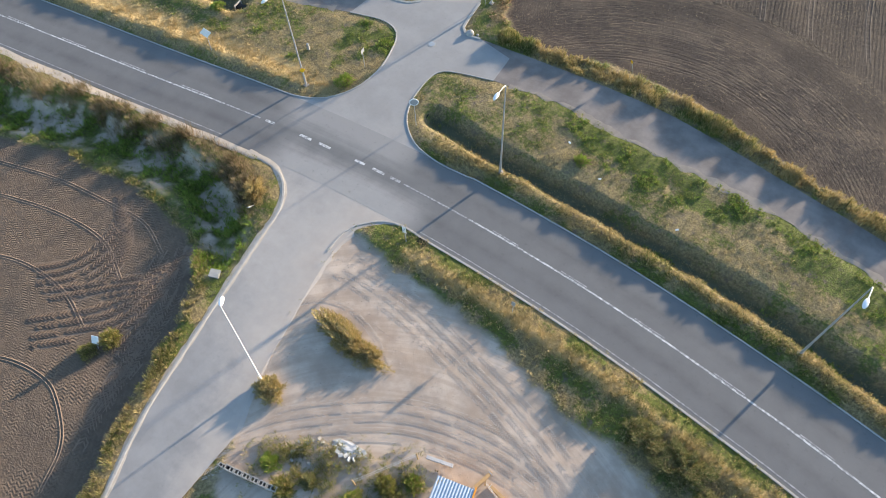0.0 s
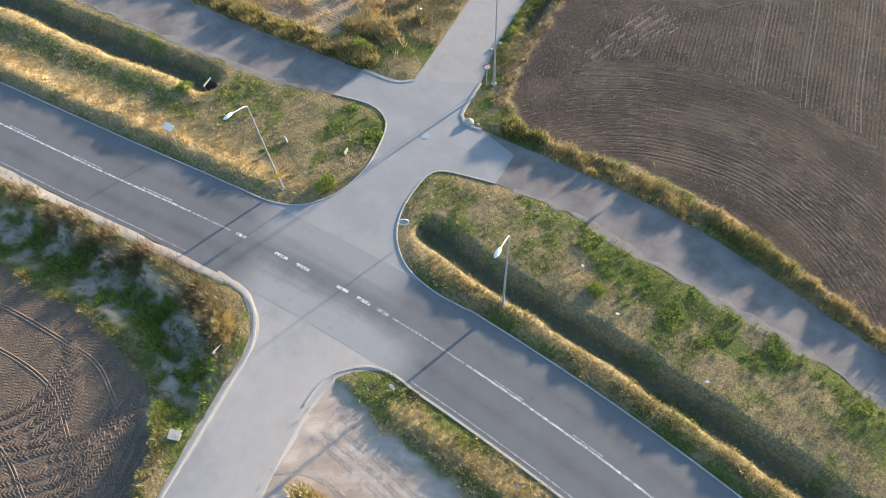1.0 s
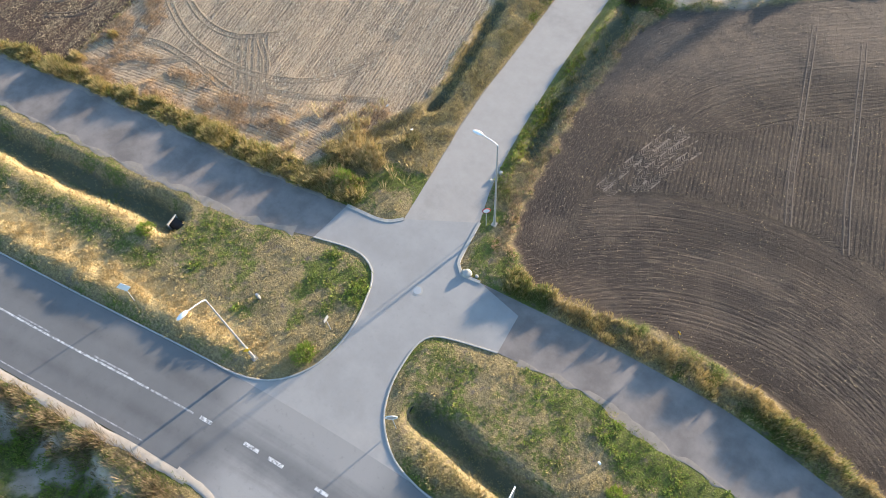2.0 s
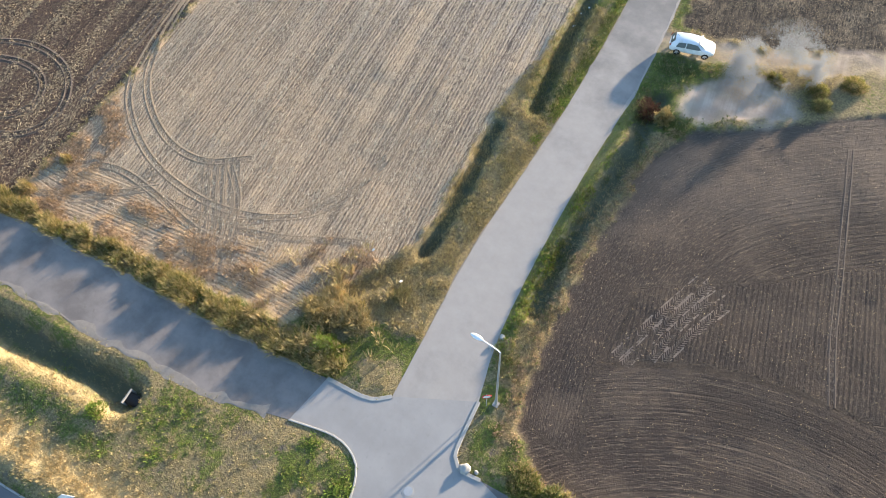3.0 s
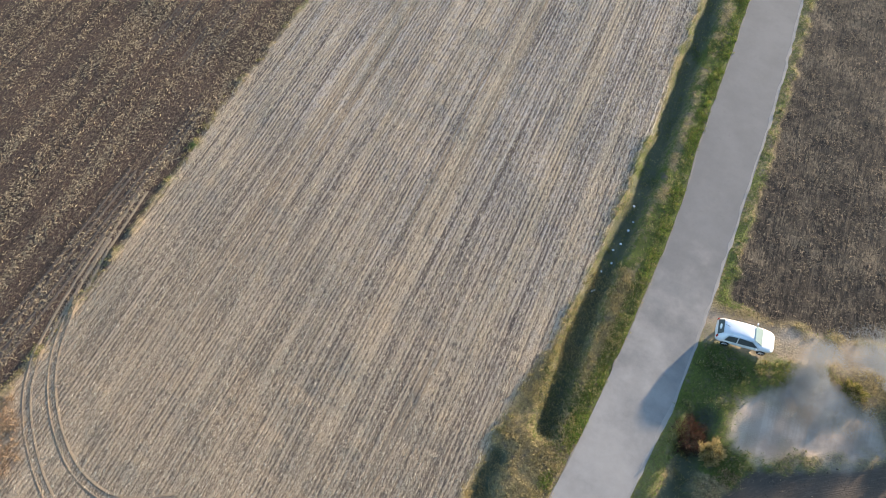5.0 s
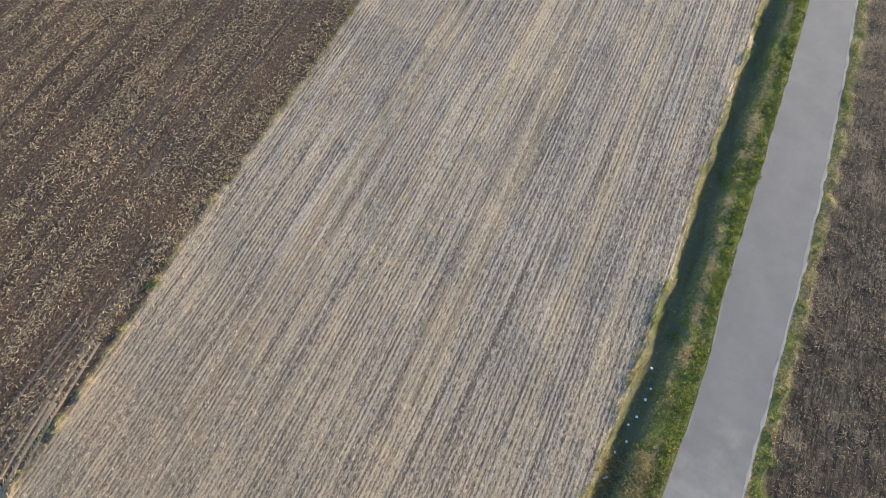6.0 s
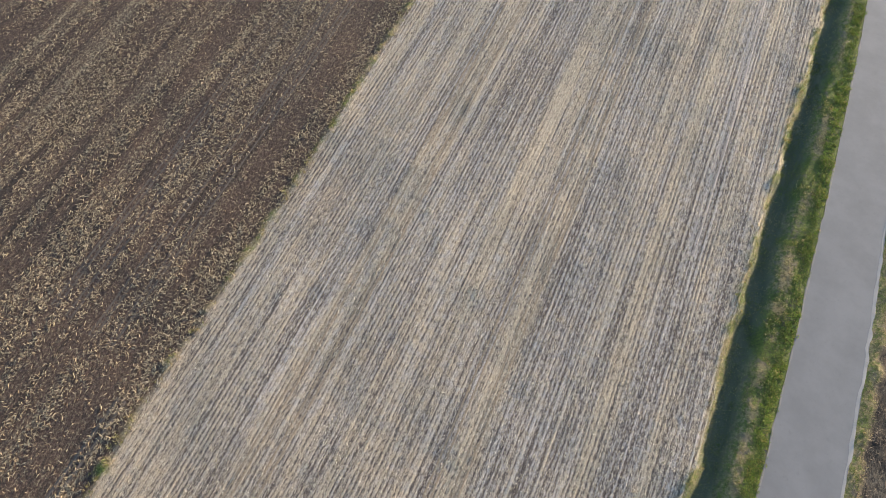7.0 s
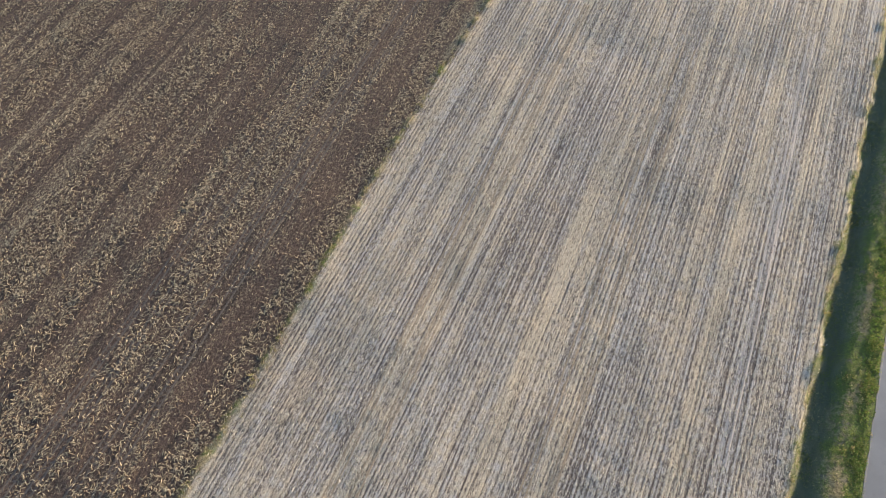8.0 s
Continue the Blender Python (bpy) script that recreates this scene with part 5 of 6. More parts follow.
def hatchback():
    """Local +x is forward. The body is lofted through cross-sections; windows, lamps and wheels are parts."""
    e = new("car")
    # x, half width at sill, at waist, z of sill, waist, roof/bonnet height, half width at top
    S = [(-2.03, .60, .66, .42, .72, .78, .52), (-1.95, .74, .80, .30, .80, 1.02, .60), (-1.72, .80, .855, .26, .88, 1.30, .58), (-1.35, .82, .87, .25, .90, 1.44, .58),
         (-0.6, .83, .875, .24, .90, 1.50, .60), (0.1, .83, .875, .24, .90, 1.485, .59), (0.45, .83, .87, .24, .90, 1.40, .58), (0.95, .825, .865, .24, .89, 1.06, .62),
         (1.15, .82, .86, .25, .87, .95, .66), (1.6, .79, .83, .27, .80, .88, .64), (1.92, .70, .74, .32, .68, .76, .56), (2.05, .58, .62, .40, .58, .64, .48)]
    bm = bmesh.new()
    loops = []
    for x, ws, ww, zs, zw, zt, wt in S:
        half = [(0, zs), (ws * 0.8, zs), (ws, zs + 0.06), (ww, zs + (zw - zs) * 0.55), (ww * 0.985, zw), (wt + (ww - wt) * 0.25, zw + (zt - zw) * 0.72), (wt * 0.88, zt - 0.015), (wt * 0.45, zt + 0.012), (0, zt + 0.02)]
        pts = half + [(-a, c) for a, c in half[-2:0:-1]]
        loops.append([bm.verts.new((x, a, c)) for a, c in pts])
    n = len(loops[0])
    for a, b in zip(loops[:-1], loops[1:]):
        for i in range(n):
            bm.faces.new((a[i], a[(i + 1) % n], b[(i + 1) % n], b[i]))
    bm.faces.new(loops[0])
    bm.faces.new(loops[-1][::-1])
    bmesh.ops.recalc_face_normals(bm, faces=bm.faces)
    for f in bm.faces:
        f.smooth = True
    body = part("body", bm, carpaint, e, "glossy white painted body")
    mod = body.modifiers.new("round", "SUBSURF")
    mod.levels = mod.render_levels = 2

    def pane(name, pts, material, parent, thick=0.012, label=""):
        bm = bmesh.new()
        a = [bm.verts.new(q) for q in pts]
        f = bm.faces.new(a)
        r = bmesh.ops.extrude_face_region(bm, geom=[f])
        nv = [g for g in r["geom"] if isinstance(g, bmesh.types.BMVert)]
        f.normal_update()
        for v in nv:
            v.co += f.normal * thick
        bmesh.ops.recalc_face_normals(bm, faces=bm.faces)
        return part(name, bm, material, parent, label)

    pane("windscreen", [(0.48, -.56, 1.40), (0.48, .56, 1.40), (0.80, .60, 1.20), (1.08, .66, .985), (1.08, -.66, .985), (0.80, -.60, 1.20)], glass_front, e, 0.03, "sloping windscreen with the sky's pale reflection in its colour")
    pane("rear_window", [(-1.66, -.52, 1.355), (-1.66, .52, 1.355), (-1.98, .58, 1.0), (-1.98, -.58, 1.0)], glass_car, e, 0.03)
    for s in (-1, 1):
        for name, q in (("rear_side_window", [(-1.45, .93), (-0.62, .93), (-0.62, 1.35), (-1.25, 1.30)]), ("front_side_window", [(-0.54, .93), (0.86, .93), (0.40, 1.30), (-0.54, 1.36)])):
            pts = [(x, s * (0.885 - (z - .93) * 0.50), z) for x, z in q]
            pane(name, pts if s > 0 else pts[::-1], glass_car, e, 0.02)
        pane("headlamp", [(1.72, s * .50, .80), (1.95, s * .46, .70), (1.90, s * .70, .66), (1.66, s * .78, .78)], headglass, e, 0.04, "clear headlamp glass")
        pane("tail_lamp", [(-2.02, s * .60, .78), (-1.99, s * .74, .80), (-1.93, s * .72, 1.02), (-1.97, s * .60, 1.02)], tail, e, 0.04, "red tail lamp")
        bm = bmesh.new()
        ball(bm, pose(0.72, s * 0.99, 0.98) @ Matrix.Diagonal((0.07, 0.11, 0.075, 1)), 12, 8)
        rod(bm, (0.74, s * 0.86, 0.93), (0.73, s * 0.94, 0.96), 0.025)
        part("mirror", bm, carpaint, e)
        for x in (-0.25, 0.55):
            bm = bmesh.new()
            block(bm, pose(x - 0.55, s * 0.885, 0.80), (0.16, 0.03, 0.03), 0.008)
            part("door_handle", bm, carpaint, e)
        for x in (-1.25, 1.28):
            w = new("wheel")
            w.parent = e
            w.matrix_local = pose(x, s * 0.80, 0.30)
            bm = bmesh.new()
            n = 28
            prof = [(0.20, -0.09), (0.27, -0.10), (0.30, -0.07), (0.30, 0.07), (0.27, 0.10), (0.20, 0.09)]
            rr = [[bm.verts.new((math.cos(2 * math.pi * i / n) * r, y, math.sin(2 * math.pi * i / n) * r)) for r, y in prof] for i in range(n)]
            for i in range(n):
                a, b = rr[i], rr[(i + 1) % n]
                for j in range(6):
                    bm.faces.new((a[j], a[(j + 1) % 6], b[(j + 1) % 6], b[j]))
            bmesh.ops.recalc_face_normals(bm, faces=bm.faces)
            part("tyre", bm, black, w)
            bm = bmesh.new()
            rod(bm, (0, -0.08, 0), (0, 0.08, 0), 0.06, 0.06, 14)
            for k in range(5):
                a = 2 * math.pi * k / 5
                rod(bm, (0, s * 0.06, 0), (math.cos(a) * 0.21, s * 0.07, math.sin(a) * 0.21), 0.03, 0.035, 6)
            part("rim", bm, alloy, w)
    bm = bmesh.new()
    block(bm, pose(2.02, 0, 0.44, 0, 8, 0), (0.05, 1.0, 0.14), 0.02)
    part("grille", bm, black, e)
    bm = bmesh.new()
    block(bm, pose(-2.04, 0, 0.62), (0.03, 0.50, 0.11), 0.006)
    part("rear_plate", bm, signwhite, e)
    bm = bmesh.new()
    rod(bm, (-1.30, 0.0, 1.46), (-1.62, 0.0, 1.62), 0.012, 0.006, 6)
    part("aerial", bm, black, e)
    return tagged(e, "small white hatchback stopped at the mouth of the farm track", "car")


car = hatchback()
car.matrix_world = pose(-26.4, 91.3, 0.0, 0, 0, 17)


# leaves and blades
RNG = np.random.default_rng(7)


def plant_mat(name, greens, straws, rough=0.75, trans=0.25):
    m, t, b = mat(name, rough)
    g = t.nodes.new("ShaderNodeNewGeometry")
    d = attr(t, "dry")
    r = g.outputs["Random Per Island"]
    cg, cs = mixc(t, r, *greens), mixc(t, r, *straws)
    f = step(t, val(t, "ADD", d.outputs["Fac"], val(t, "MULTIPLY", val(t, "SUBTRACT", r, 0.5), 0.7)), 0.25, 0.75)
    c = mixc(t, f, cg, cs)
    c = mixc(t, val(t, "MULTIPLY", noise_at(t, g.outputs["Position"], 0.8, 3), 0.3), c, (0.05, 0.045, 0.02))
    link(t, c, b.inputs["Base Color"])
    tr = t.nodes.new("ShaderNodeBsdfTranslucent")
    link(t, c, tr.inputs[0])
    mx = t.nodes.new("ShaderNodeMixShader")
    mx.inputs[0].default_value = trans
    link(t, b.outputs[0], mx.inputs[1])
    link(t, tr.outputs[0], mx.inputs[2])
    out = t.nodes["Material Output"]
    link(t, mx.outputs[0], out.inputs[0])
    return m


grass_mat = plant_mat("grass", ((0.11, 0.145, 0.03), (0.20, 0.24, 0.055)), ((0.37, 0.28, 0.125), (0.52, 0.41, 0.20)))
weed_mat = plant_mat("weed_leaf", ((0.15, 0.225, 0.03), (0.30, 0.395, 0.06)), ((0.20, 0.15, 0.05), (0.40, 0.32, 0.10)))
brown_mat = plant_mat("dry_weed", ((0.09, 0.09, 0.03), (0.17, 0.15, 0.055)), ((0.19, 0.135, 0.08), (0.38, 0.275, 0.165)))
hay_mat = plant_mat("hay", ((0.30, 0.25, 0.09), (0.40, 0.33, 0.13)), ((0.44, 0.325, 0.15), (0.60, 0.46, 0.235)))
russet = plant_mat("russet_weed", ((0.18, 0.115, 0.055), (0.30, 0.195, 0.10)), ((0.40, 0.258, 0.15), (0.60, 0.42, 0.255)))
gold_mat = plant_mat("gold_weed", ((0.13, 0.145, 0.032), (0.27, 0.27, 0.06)), ((0.31, 0.228, 0.095), (0.53, 0.41, 0.19)), 0.75, 0.42)


def kites(base, tip, width, bend, up=None):
    """Leaf-shaped blades from base to tip: four corners each, bent in the middle."""
    n = len(base)
    d = tip - base
    side = np.cross(d, np.tile((0.0, 0.0, 1.0), (n, 1)))
    ln = np.linalg.norm(side, axis=1)
    flat = ln < 1e-4
    side[flat] = (1, 0, 0)
    ln[flat] = 1
    side /= ln[:, None]
    turn = RNG.uniform(-1, 1, (n, 1))
    side = side * (1 - 0.4 * np.abs(turn)) + np.array((0, 0, 0.5)) * turn
    mid = base + d * 0.45
    mid[:, 2] += bend
    w = np.asarray(width)[:, None] * 0.5
    v = np.stack([base, mid + side * w, tip, mid - side * w], 1).reshape(-1, 3)
    i = np.arange(n)[:, None] * 4
    f = np.concatenate([i + np.array((0, 1, 3)), i + np.array((1, 2, 3))], 0)
    return v, f


dark_leaf = plant_mat("withered_leaf", ((0.03, 0.025, 0.015), (0.06, 0.04, 0.02)), ((0.045, 0.022, 0.016), (0.13, 0.06, 0.04)))
olive = plant_mat("olive_leaf", ((0.11, 0.125, 0.04), (0.22, 0.235, 0.085)), ((0.22, 0.18, 0.08), (0.40, 0.33, 0.16)))
twig = plain("twig", (0.12, 0.085, 0.055), 0.9)


# ---- bushes: many leaves on thin stems ----
def bush(name, x, y, rx, ry, h, leaves, size, material, label, dry, seed, turn=0.0, stems=9):
    rng = np.random.default_rng(seed)
    leaves, size = int(leaves * 2.2), size * 0.8
    e = base_empty(name, x, y, turn)
    bm = bmesh.new()
    for k in range(stems):
        a = rng.uniform(0, 2 * np.pi)
        r = rng.uniform(0.3, 0.9)
        rod(bm, (0.06 * math.cos(a), 0.06 * math.sin(a), -0.1), (math.cos(a) * rx * r * 0.8, math.sin(a) * ry * r * 0.8, h * rng.uniform(0.5, 0.9)), 0.018, 0.006, 5)
    part("stems", bm, twig, e)
    d = rng.normal(size=(leaves, 3))
    d /= np.linalg.norm(d, axis=1)[:, None]
    d[:, 2] = np.abs(d[:, 2])
    rad = rng.uniform(0.35, 1.0, leaves) ** 0.5
    lump = 0.45 + 0.95 * lattice(d[:, 0] * 2 + 5, d[:, 1] * 2 + d[:, 2] * 1.3 + 5, 0.5, seed)
    c = d * (rad * lump)[:, None] * np.array((rx, ry, h))
    out = d * np.array((0.7, 0.7, 0.6)) + rng.normal(size=(leaves, 3)) * 0.45 + np.array((0, 0, 0.7))
    out /= np.linalg.norm(out, axis=1)[:, None]
    tip = c + out * (size * rng.uniform(0.6, 1.4, leaves))[:, None]
    v, f = kites(c, tip, size * 0.26 * rng.uniform(0.6, 1.3, leaves), size * 0.1)
    ob = mesh_of("foliage", v, f, material, [("dry", "FLOAT", np.repeat(np.clip(dry + rng.normal(0, 0.25, leaves), 0, 1), 4))])
    ob.parent = e
    return tagged(e, label, "bush")


bush("mound_bush", -11.4, 15.9, 3.4, 0.95, 0.55, 4200, 0.34, hay_mat, "long low mound of yellow-green weeds in the yard", 0.45, 3, -3, 30)
bush("mound_bush", -10.0, 15.6, 1.6, 0.8, 0.45, 1200, 0.30, hay_mat, "low tuft of golden weeds on the mound", 0.75, 4, 0)
bush("lamp_bush", -13.8, 9.7, 1.25, 0.95, 0.5, 1700, 0.32, hay_mat, "yellowing bush at the foot of a lamp", 0.45, 5)
bush("dark_bush", -26.6, 82.6, 1.15, 1.45, 0.95, 2300, 0.20, dark_leaf, "dark reddish-brown withered bush by the lane", 0.9, 6)
bush("dry_bush", -24.9, 82.4, 0.8, 0.9, 1.0, 1500, 0.30, gold_mat, "golden dry tussock beside the dark bush", 0.95, 7)
bush("verge_bush", 12.6, 21.6, 2.2, 1.6, 0.9, 3600, 0.26, olive, "large olive-green shrub at the yard's edge", 0.35, 8)
bush("verge_bush", 9.6, 22.0, 1.6, 1.1, 0.95, 2000, 0.24, olive, "olive-green shrub at the yard's edge", 0.4, 9)
bush("verge_bush", 16.2, 20.2, 2.0, 1.5, 0.85, 2600, 0.26, olive, "olive-green shrub at the yard's edge", 0.4, 10)
bush("field_bush", -26.9, 5.6, 0.8, 0.8, 0.8, 1100, 0.24, gold_mat, "small yellow-green bush in the tilled field", 0.3, 11)
bush("field_bush", -27.6, 4.0, 0.7, 0.8, 0.5, 800, 0.24, gold_mat, "low yellow-green bush by the white board", 0.4, 12)
bush("orange_bush", -26.9, 21.8, 0.9, 1.3, 0.9, 1700, 0.26, gold_mat, "orange-brown dry bush above the ditch", 1.0, 13, 30)
bush("corner_bush", -36.0, 50.0, 1.3, 1.0, 0.95, 1800, 0.26, weed_mat, "dark green bush at the field corner", 0.15, 14)
bush("corner_bush", -38.2, 51.6, 1.4, 1.1, 0.85, 1800, 0.28, gold_mat, "golden dry bush at the field corner", 0.9, 15)
bush("ditch_bush", -33.9, 56.3, 0.7, 0.9, 0.4, 700, 0.20, olive, "low olive bush beside the lane", 0.6, 16)
bush("track_bush", -15.2, 92.4, 1.1, 0.8, 0.8, 1300, 0.26, gold_mat, "yellow-green bush between farm track and field", 0.35, 17)
bush("track_bush", -12.6, 94.6, 1.2, 0.9, 0.8, 1300, 0.26, gold_mat, "yellow-green bush between farm track and field", 0.5, 18)
bush("track_bush", -18.6, 91.9, 1.0, 0.6, 0.6, 1000, 0.24, gold_mat, "yellow-green bush between farm track and field", 0.4, 25)
bush("track_bush", -14.2, 90.9, 0.9, 0.7, 0.8, 1100, 0.24, olive, "dark olive bush between farm track and field", 0.3, 26)
bush("isle_bush", -46.6, 36.9, 0.8, 0.7, 0.5, 900, 0.20, weed_mat, "small bright green bush at the ditch head", 0.1, 19)
bush("isle_bush", -5.6, 40.4, 0.7, 0.6, 0.45, 800, 0.20, weed_mat, "small bright green bush on the grass island", 0.05, 20)
bush("isle_bush", -28.9, 36.2, 0.8, 0.9, 0.6, 1000, 0.22, weed_mat, "green bush by the sign on the grass island", 0.15, 22)
bush("far_tussock", -67.0, 46.6, 0.9, 0.7, 0.6, 900, 0.26, gold_mat, "orange dry tussock at the field corner", 0.95, 23)
bush("far_tussock", -66.4, 50.6, 0.6, 0.5, 0.5, 600, 0.24, gold_mat, "orange dry tussock at the field corner", 0.95, 24)


# ---- the corner of the building yard: hut, blocks, rubble, wires ----
tin, t, b = mat("corrugated_sheet", 0.45, 0.5)
p = place(t)
link(t, mixc(t, noise_at(t, p, 2.0, 5, 0.7), (0.30, 0.36, 0.44), (0.52, 0.58, 0.64)), b.inputs["Base Color"])
timber = plain("raw_timber", (0.45, 0.30, 0.15), 0.85, 0, 0.3, 3)
orange_paint = plain("orange_paint", (0.65, 0.27, 0.04), 0.6)
plaster = plain("plaster", (0.46, 0.455, 0.45), 0.9, 0, 0.25, 3)
e = new("shed")
shed_m = pose(1.75, 9.6, -0.05, 0, 0, 14)
e.matrix_world = shed_m
bm = bmesh.new()
n = 72
tops, lows = [], []
for i in range(n + 1):
    x = -1.25 + 2.5 * i / n
    z = 2.35 + 0.018 * math.sin(i / n * 2 * math.pi * 12) + 0.04 * x
    tops.append([bm.verts.new((x, yy, z + 0.01 - 0.05 * yy)) for yy in (-3.6, 2.25)])
    lows.append([bm.verts.new((x, yy, z - 0.01 - 0.05 * yy)) for yy in (-3.6, 2.25)])
for i in range(n):
    bm.faces.new((tops[i][0], tops[i + 1][0], tops[i + 1][1], tops[i][1]))
    bm.faces.new((lows[i][1], lows[i + 1][1], lows[i + 1][0], lows[i][0]))
    bm.faces.new((tops[i][1], tops[i + 1][1], lows[i + 1][1], lows[i][1]))
part("roof", bm, tin, e, "blue-grey corrugated sheet roof")
for name, m, s in (("wall", pose(0, 2.0, 1.12), (2.2, 0.08, 2.2)), ("wall", pose(-1.08, -0.7, 1.12, 0, 0, 90), (5.4, 0.08, 2.2)), ("wall", pose(1.08, -0.7, 1.12, 0, 0, 90), (5.4, 0.08, 2.2))):
    bm = bmesh.new()
    block(bm, m, s, 0.01)
    part(name, bm, timber, e)
bm = bmesh.new()
block(bm, pose(1.32, 1.4, 2.28, 0, 3, 0), (0.12, 2.0, 0.16), 0.01)
part("fascia", bm, orange_paint, e, "orange painted edge board")
tagged(e, "small shed with a blue-grey corrugated roof", "shed")


def beam(x, y, z, length, turn, tilt, material, label, sec=(0.24, 0.20)):
    e = new("beam")
    e.matrix_world = pose(x, y, z, 0, tilt, turn)
    bm = bmesh.new()
    block(bm, Matrix.Identity(4), (length, *sec), 0.02)
    part("baulk", bm, material, e)
    bm = bmesh.new()
    for s in (-1, 1):
        block(bm, pose(s * (length / 2 - 0.1), 0, 0), (0.06, sec[0] + 0.02, sec[1] + 0.02), 0.006)
    part("band", bm, galv, e)
    return tagged(e, label, "beam")


beam(-0.75, 12.6, 0.15, 1.9, 16, 0, plaster, "pale squared beam lying before the shed")
beam(2.3, 13.2, 0.10, 1.7, 76, 0, timber, "rough timber beam leaning by the shed")
beam(4.6, 13.0, 0.06, 3.6, -8, 0, timber, "rough timber beam on the earth")


def hollow_block(m):
    """A concrete building block with two cores."""
    e = new("building_block")
    e.matrix_world = m
    bm = bmesh.new()
    for mm, s in ((pose(0, 0.08, 0.1), (0.44, 0.04, 0.20)), (pose(0, -0.08, 0.1), (0.44, 0.04, 0.20)), (pose(-0.20, 0, 0.1), (0.04, 0.12, 0.20)), (pose(0.20, 0, 0.1), (0.04, 0.12, 0.20)), (pose(0, 0, 0.1), (0.04, 0.12, 0.20))):
        block(bm, mm, s, 0.006)
    part("shell", bm, concrete, e)
    # dark plates stand in for the shade at the bottom of the cores
    bm = bmesh.new()
    for x in (-0.10, 0.10):
        block(bm, pose(x, 0, 0.02), (0.155, 0.115, 0.03))
    part("core_shadow", bm, dark_void, e)
    return tagged(e, "grey hollow concrete building block set in a row", "block", "row of building blocks")


first = None
for k in range(7):
    u = k / 6
    bx, by = -12.7 + 3.75 * u, 3.85 + 0.85 * u
    m = pose(bx, by, max(float(ground_at(np.array([bx]), np.array([by]))[0]), 0.0), 0, 0, 13 + (k * 37 % 9) - 4) @ Matrix.Scale(1.38, 4)
    if first is None:
        first = hollow_block(m)
    else:
        copy_thing(first, m)

e = base_empty("plaster_heap", -6.4, 9.7, 10)
bm = bmesh.new()
bmesh.ops.create_icosphere(bm, subdivisions=4, radius=1.0)
for v in bm.verts:
    k = 1 + 0.35 * noise.noise(v.co * 2.2) + 0.15 * noise.noise(v.co * 6)
    v.co = Vector((v.co.x * 1.25 * k, v.co.y * 0.5 * k, v.co.z * 0.09 * k))
part("heap", bm, plaster, e)
for k in range(5):
    bm = bmesh.new()
    block(bm, pose(-0.6 + 0.32 * k, -0.5 - 0.12 * (k % 2), 0.16, 20 * k, 14, 33 * k), (0.34, 0.26, 0.12), 0.02)
    part("lump", bm, plaster, e)
tagged(e, "white heap of plaster rubble at the yard's edge", "rubble")
rub = random.Random(5)
for k in range(26):
    x, y = rub.uniform(-9.6, -4.6), rub.uniform(5.6, 9.3)
    r = rub.uniform(0.06, 0.18)
    bm = bmesh.new()
    block(bm, Matrix.Identity(4), (r * 2, r * 1.4, r * 0.7), r * 0.12)
    for v in bm.verts:
        v.co += Vector((noise.noise(v.co * 4 + Vector((k, 0, 0))), noise.noise(v.co * 4 + Vector((0, k, 0))), 0)) * r * 0.4
    ob = part("rubble_lump", bm, plaster if k % 3 else concrete)
    ob.matrix_world = pose(x, y, float(ground_at(np.array([x]), np.array([y]))[0]) + r * 0.22, rub.uniform(-12, 12), rub.uniform(-12, 12), rub.uniform(0, 360))
    tagged(ob, "pale broken lump of rubble among weeds", "rubble", "rubble lumps")
for k, (x, y, s) in enumerate(((-10.2, 5.9, 0.9), (-8.3, 5.2, 1.0), (-7.2, 6.5, 0.8), (-4.0, 7.2, 1.0), (-2.8, 9.2, 0.9), (-1.8, 8.0, 1.1), (-1.4, 10.4, 0.8), (-5.2, 5.4, 1.1))):
    bush("yard_bush", x, y, s * 0.85, s * 0.7, 0.45 * s, 800, 0.24, (weed_mat, gold_mat, olive)[k % 3], "ragged weed bush among the rubble", 0.15 + 0.1 * (k % 4), 40 + k)
e = base_empty("wire_fence", -1.9, 11.5, 0, 0.0)
FP = [(-0.2, 0.4), (-2.6, -3.4)]
for fx, fy in FP:
    bm = bmesh.new()
    rod(bm, (fx, fy, 0), (fx, fy, 1.5), 0.05, 0.04, 8)
    part("post", bm, timber, e)
for h in (0.9, 1.35):
    bm = bmesh.new()
    rod(bm, (FP[0][0], FP[0][1], h), (FP[1][0], FP[1][1], h), 0.014, 0.014, 5)
    part("wire", bm, plaster, e)
tagged(e, "low fence of two wires between timber posts", "fence")
e = base_empty("wire_fence", 2.6, 13.1, 0, 0.0)
FP = [(0, 0), (4.6, -1.6), (9.0, -3.4)]
for fx, fy in FP:
    bm = bmesh.new()
    rod(bm, (fx, fy, 0), (fx, fy, 1.3), 0.05, 0.04, 8)
    part("post", bm, timber, e)
for a, c in zip(FP[:-1], FP[1:]):
    for h in (0.7, 1.2):
        bm = bmesh.new()
        rod(bm, (a[0], a[1], h), (c[0], c[1], h), 0.012, 0.012, 5)
        part("wire", bm, plaster, e)
tagged(e, "low wire fence running out from the shed", "fence")

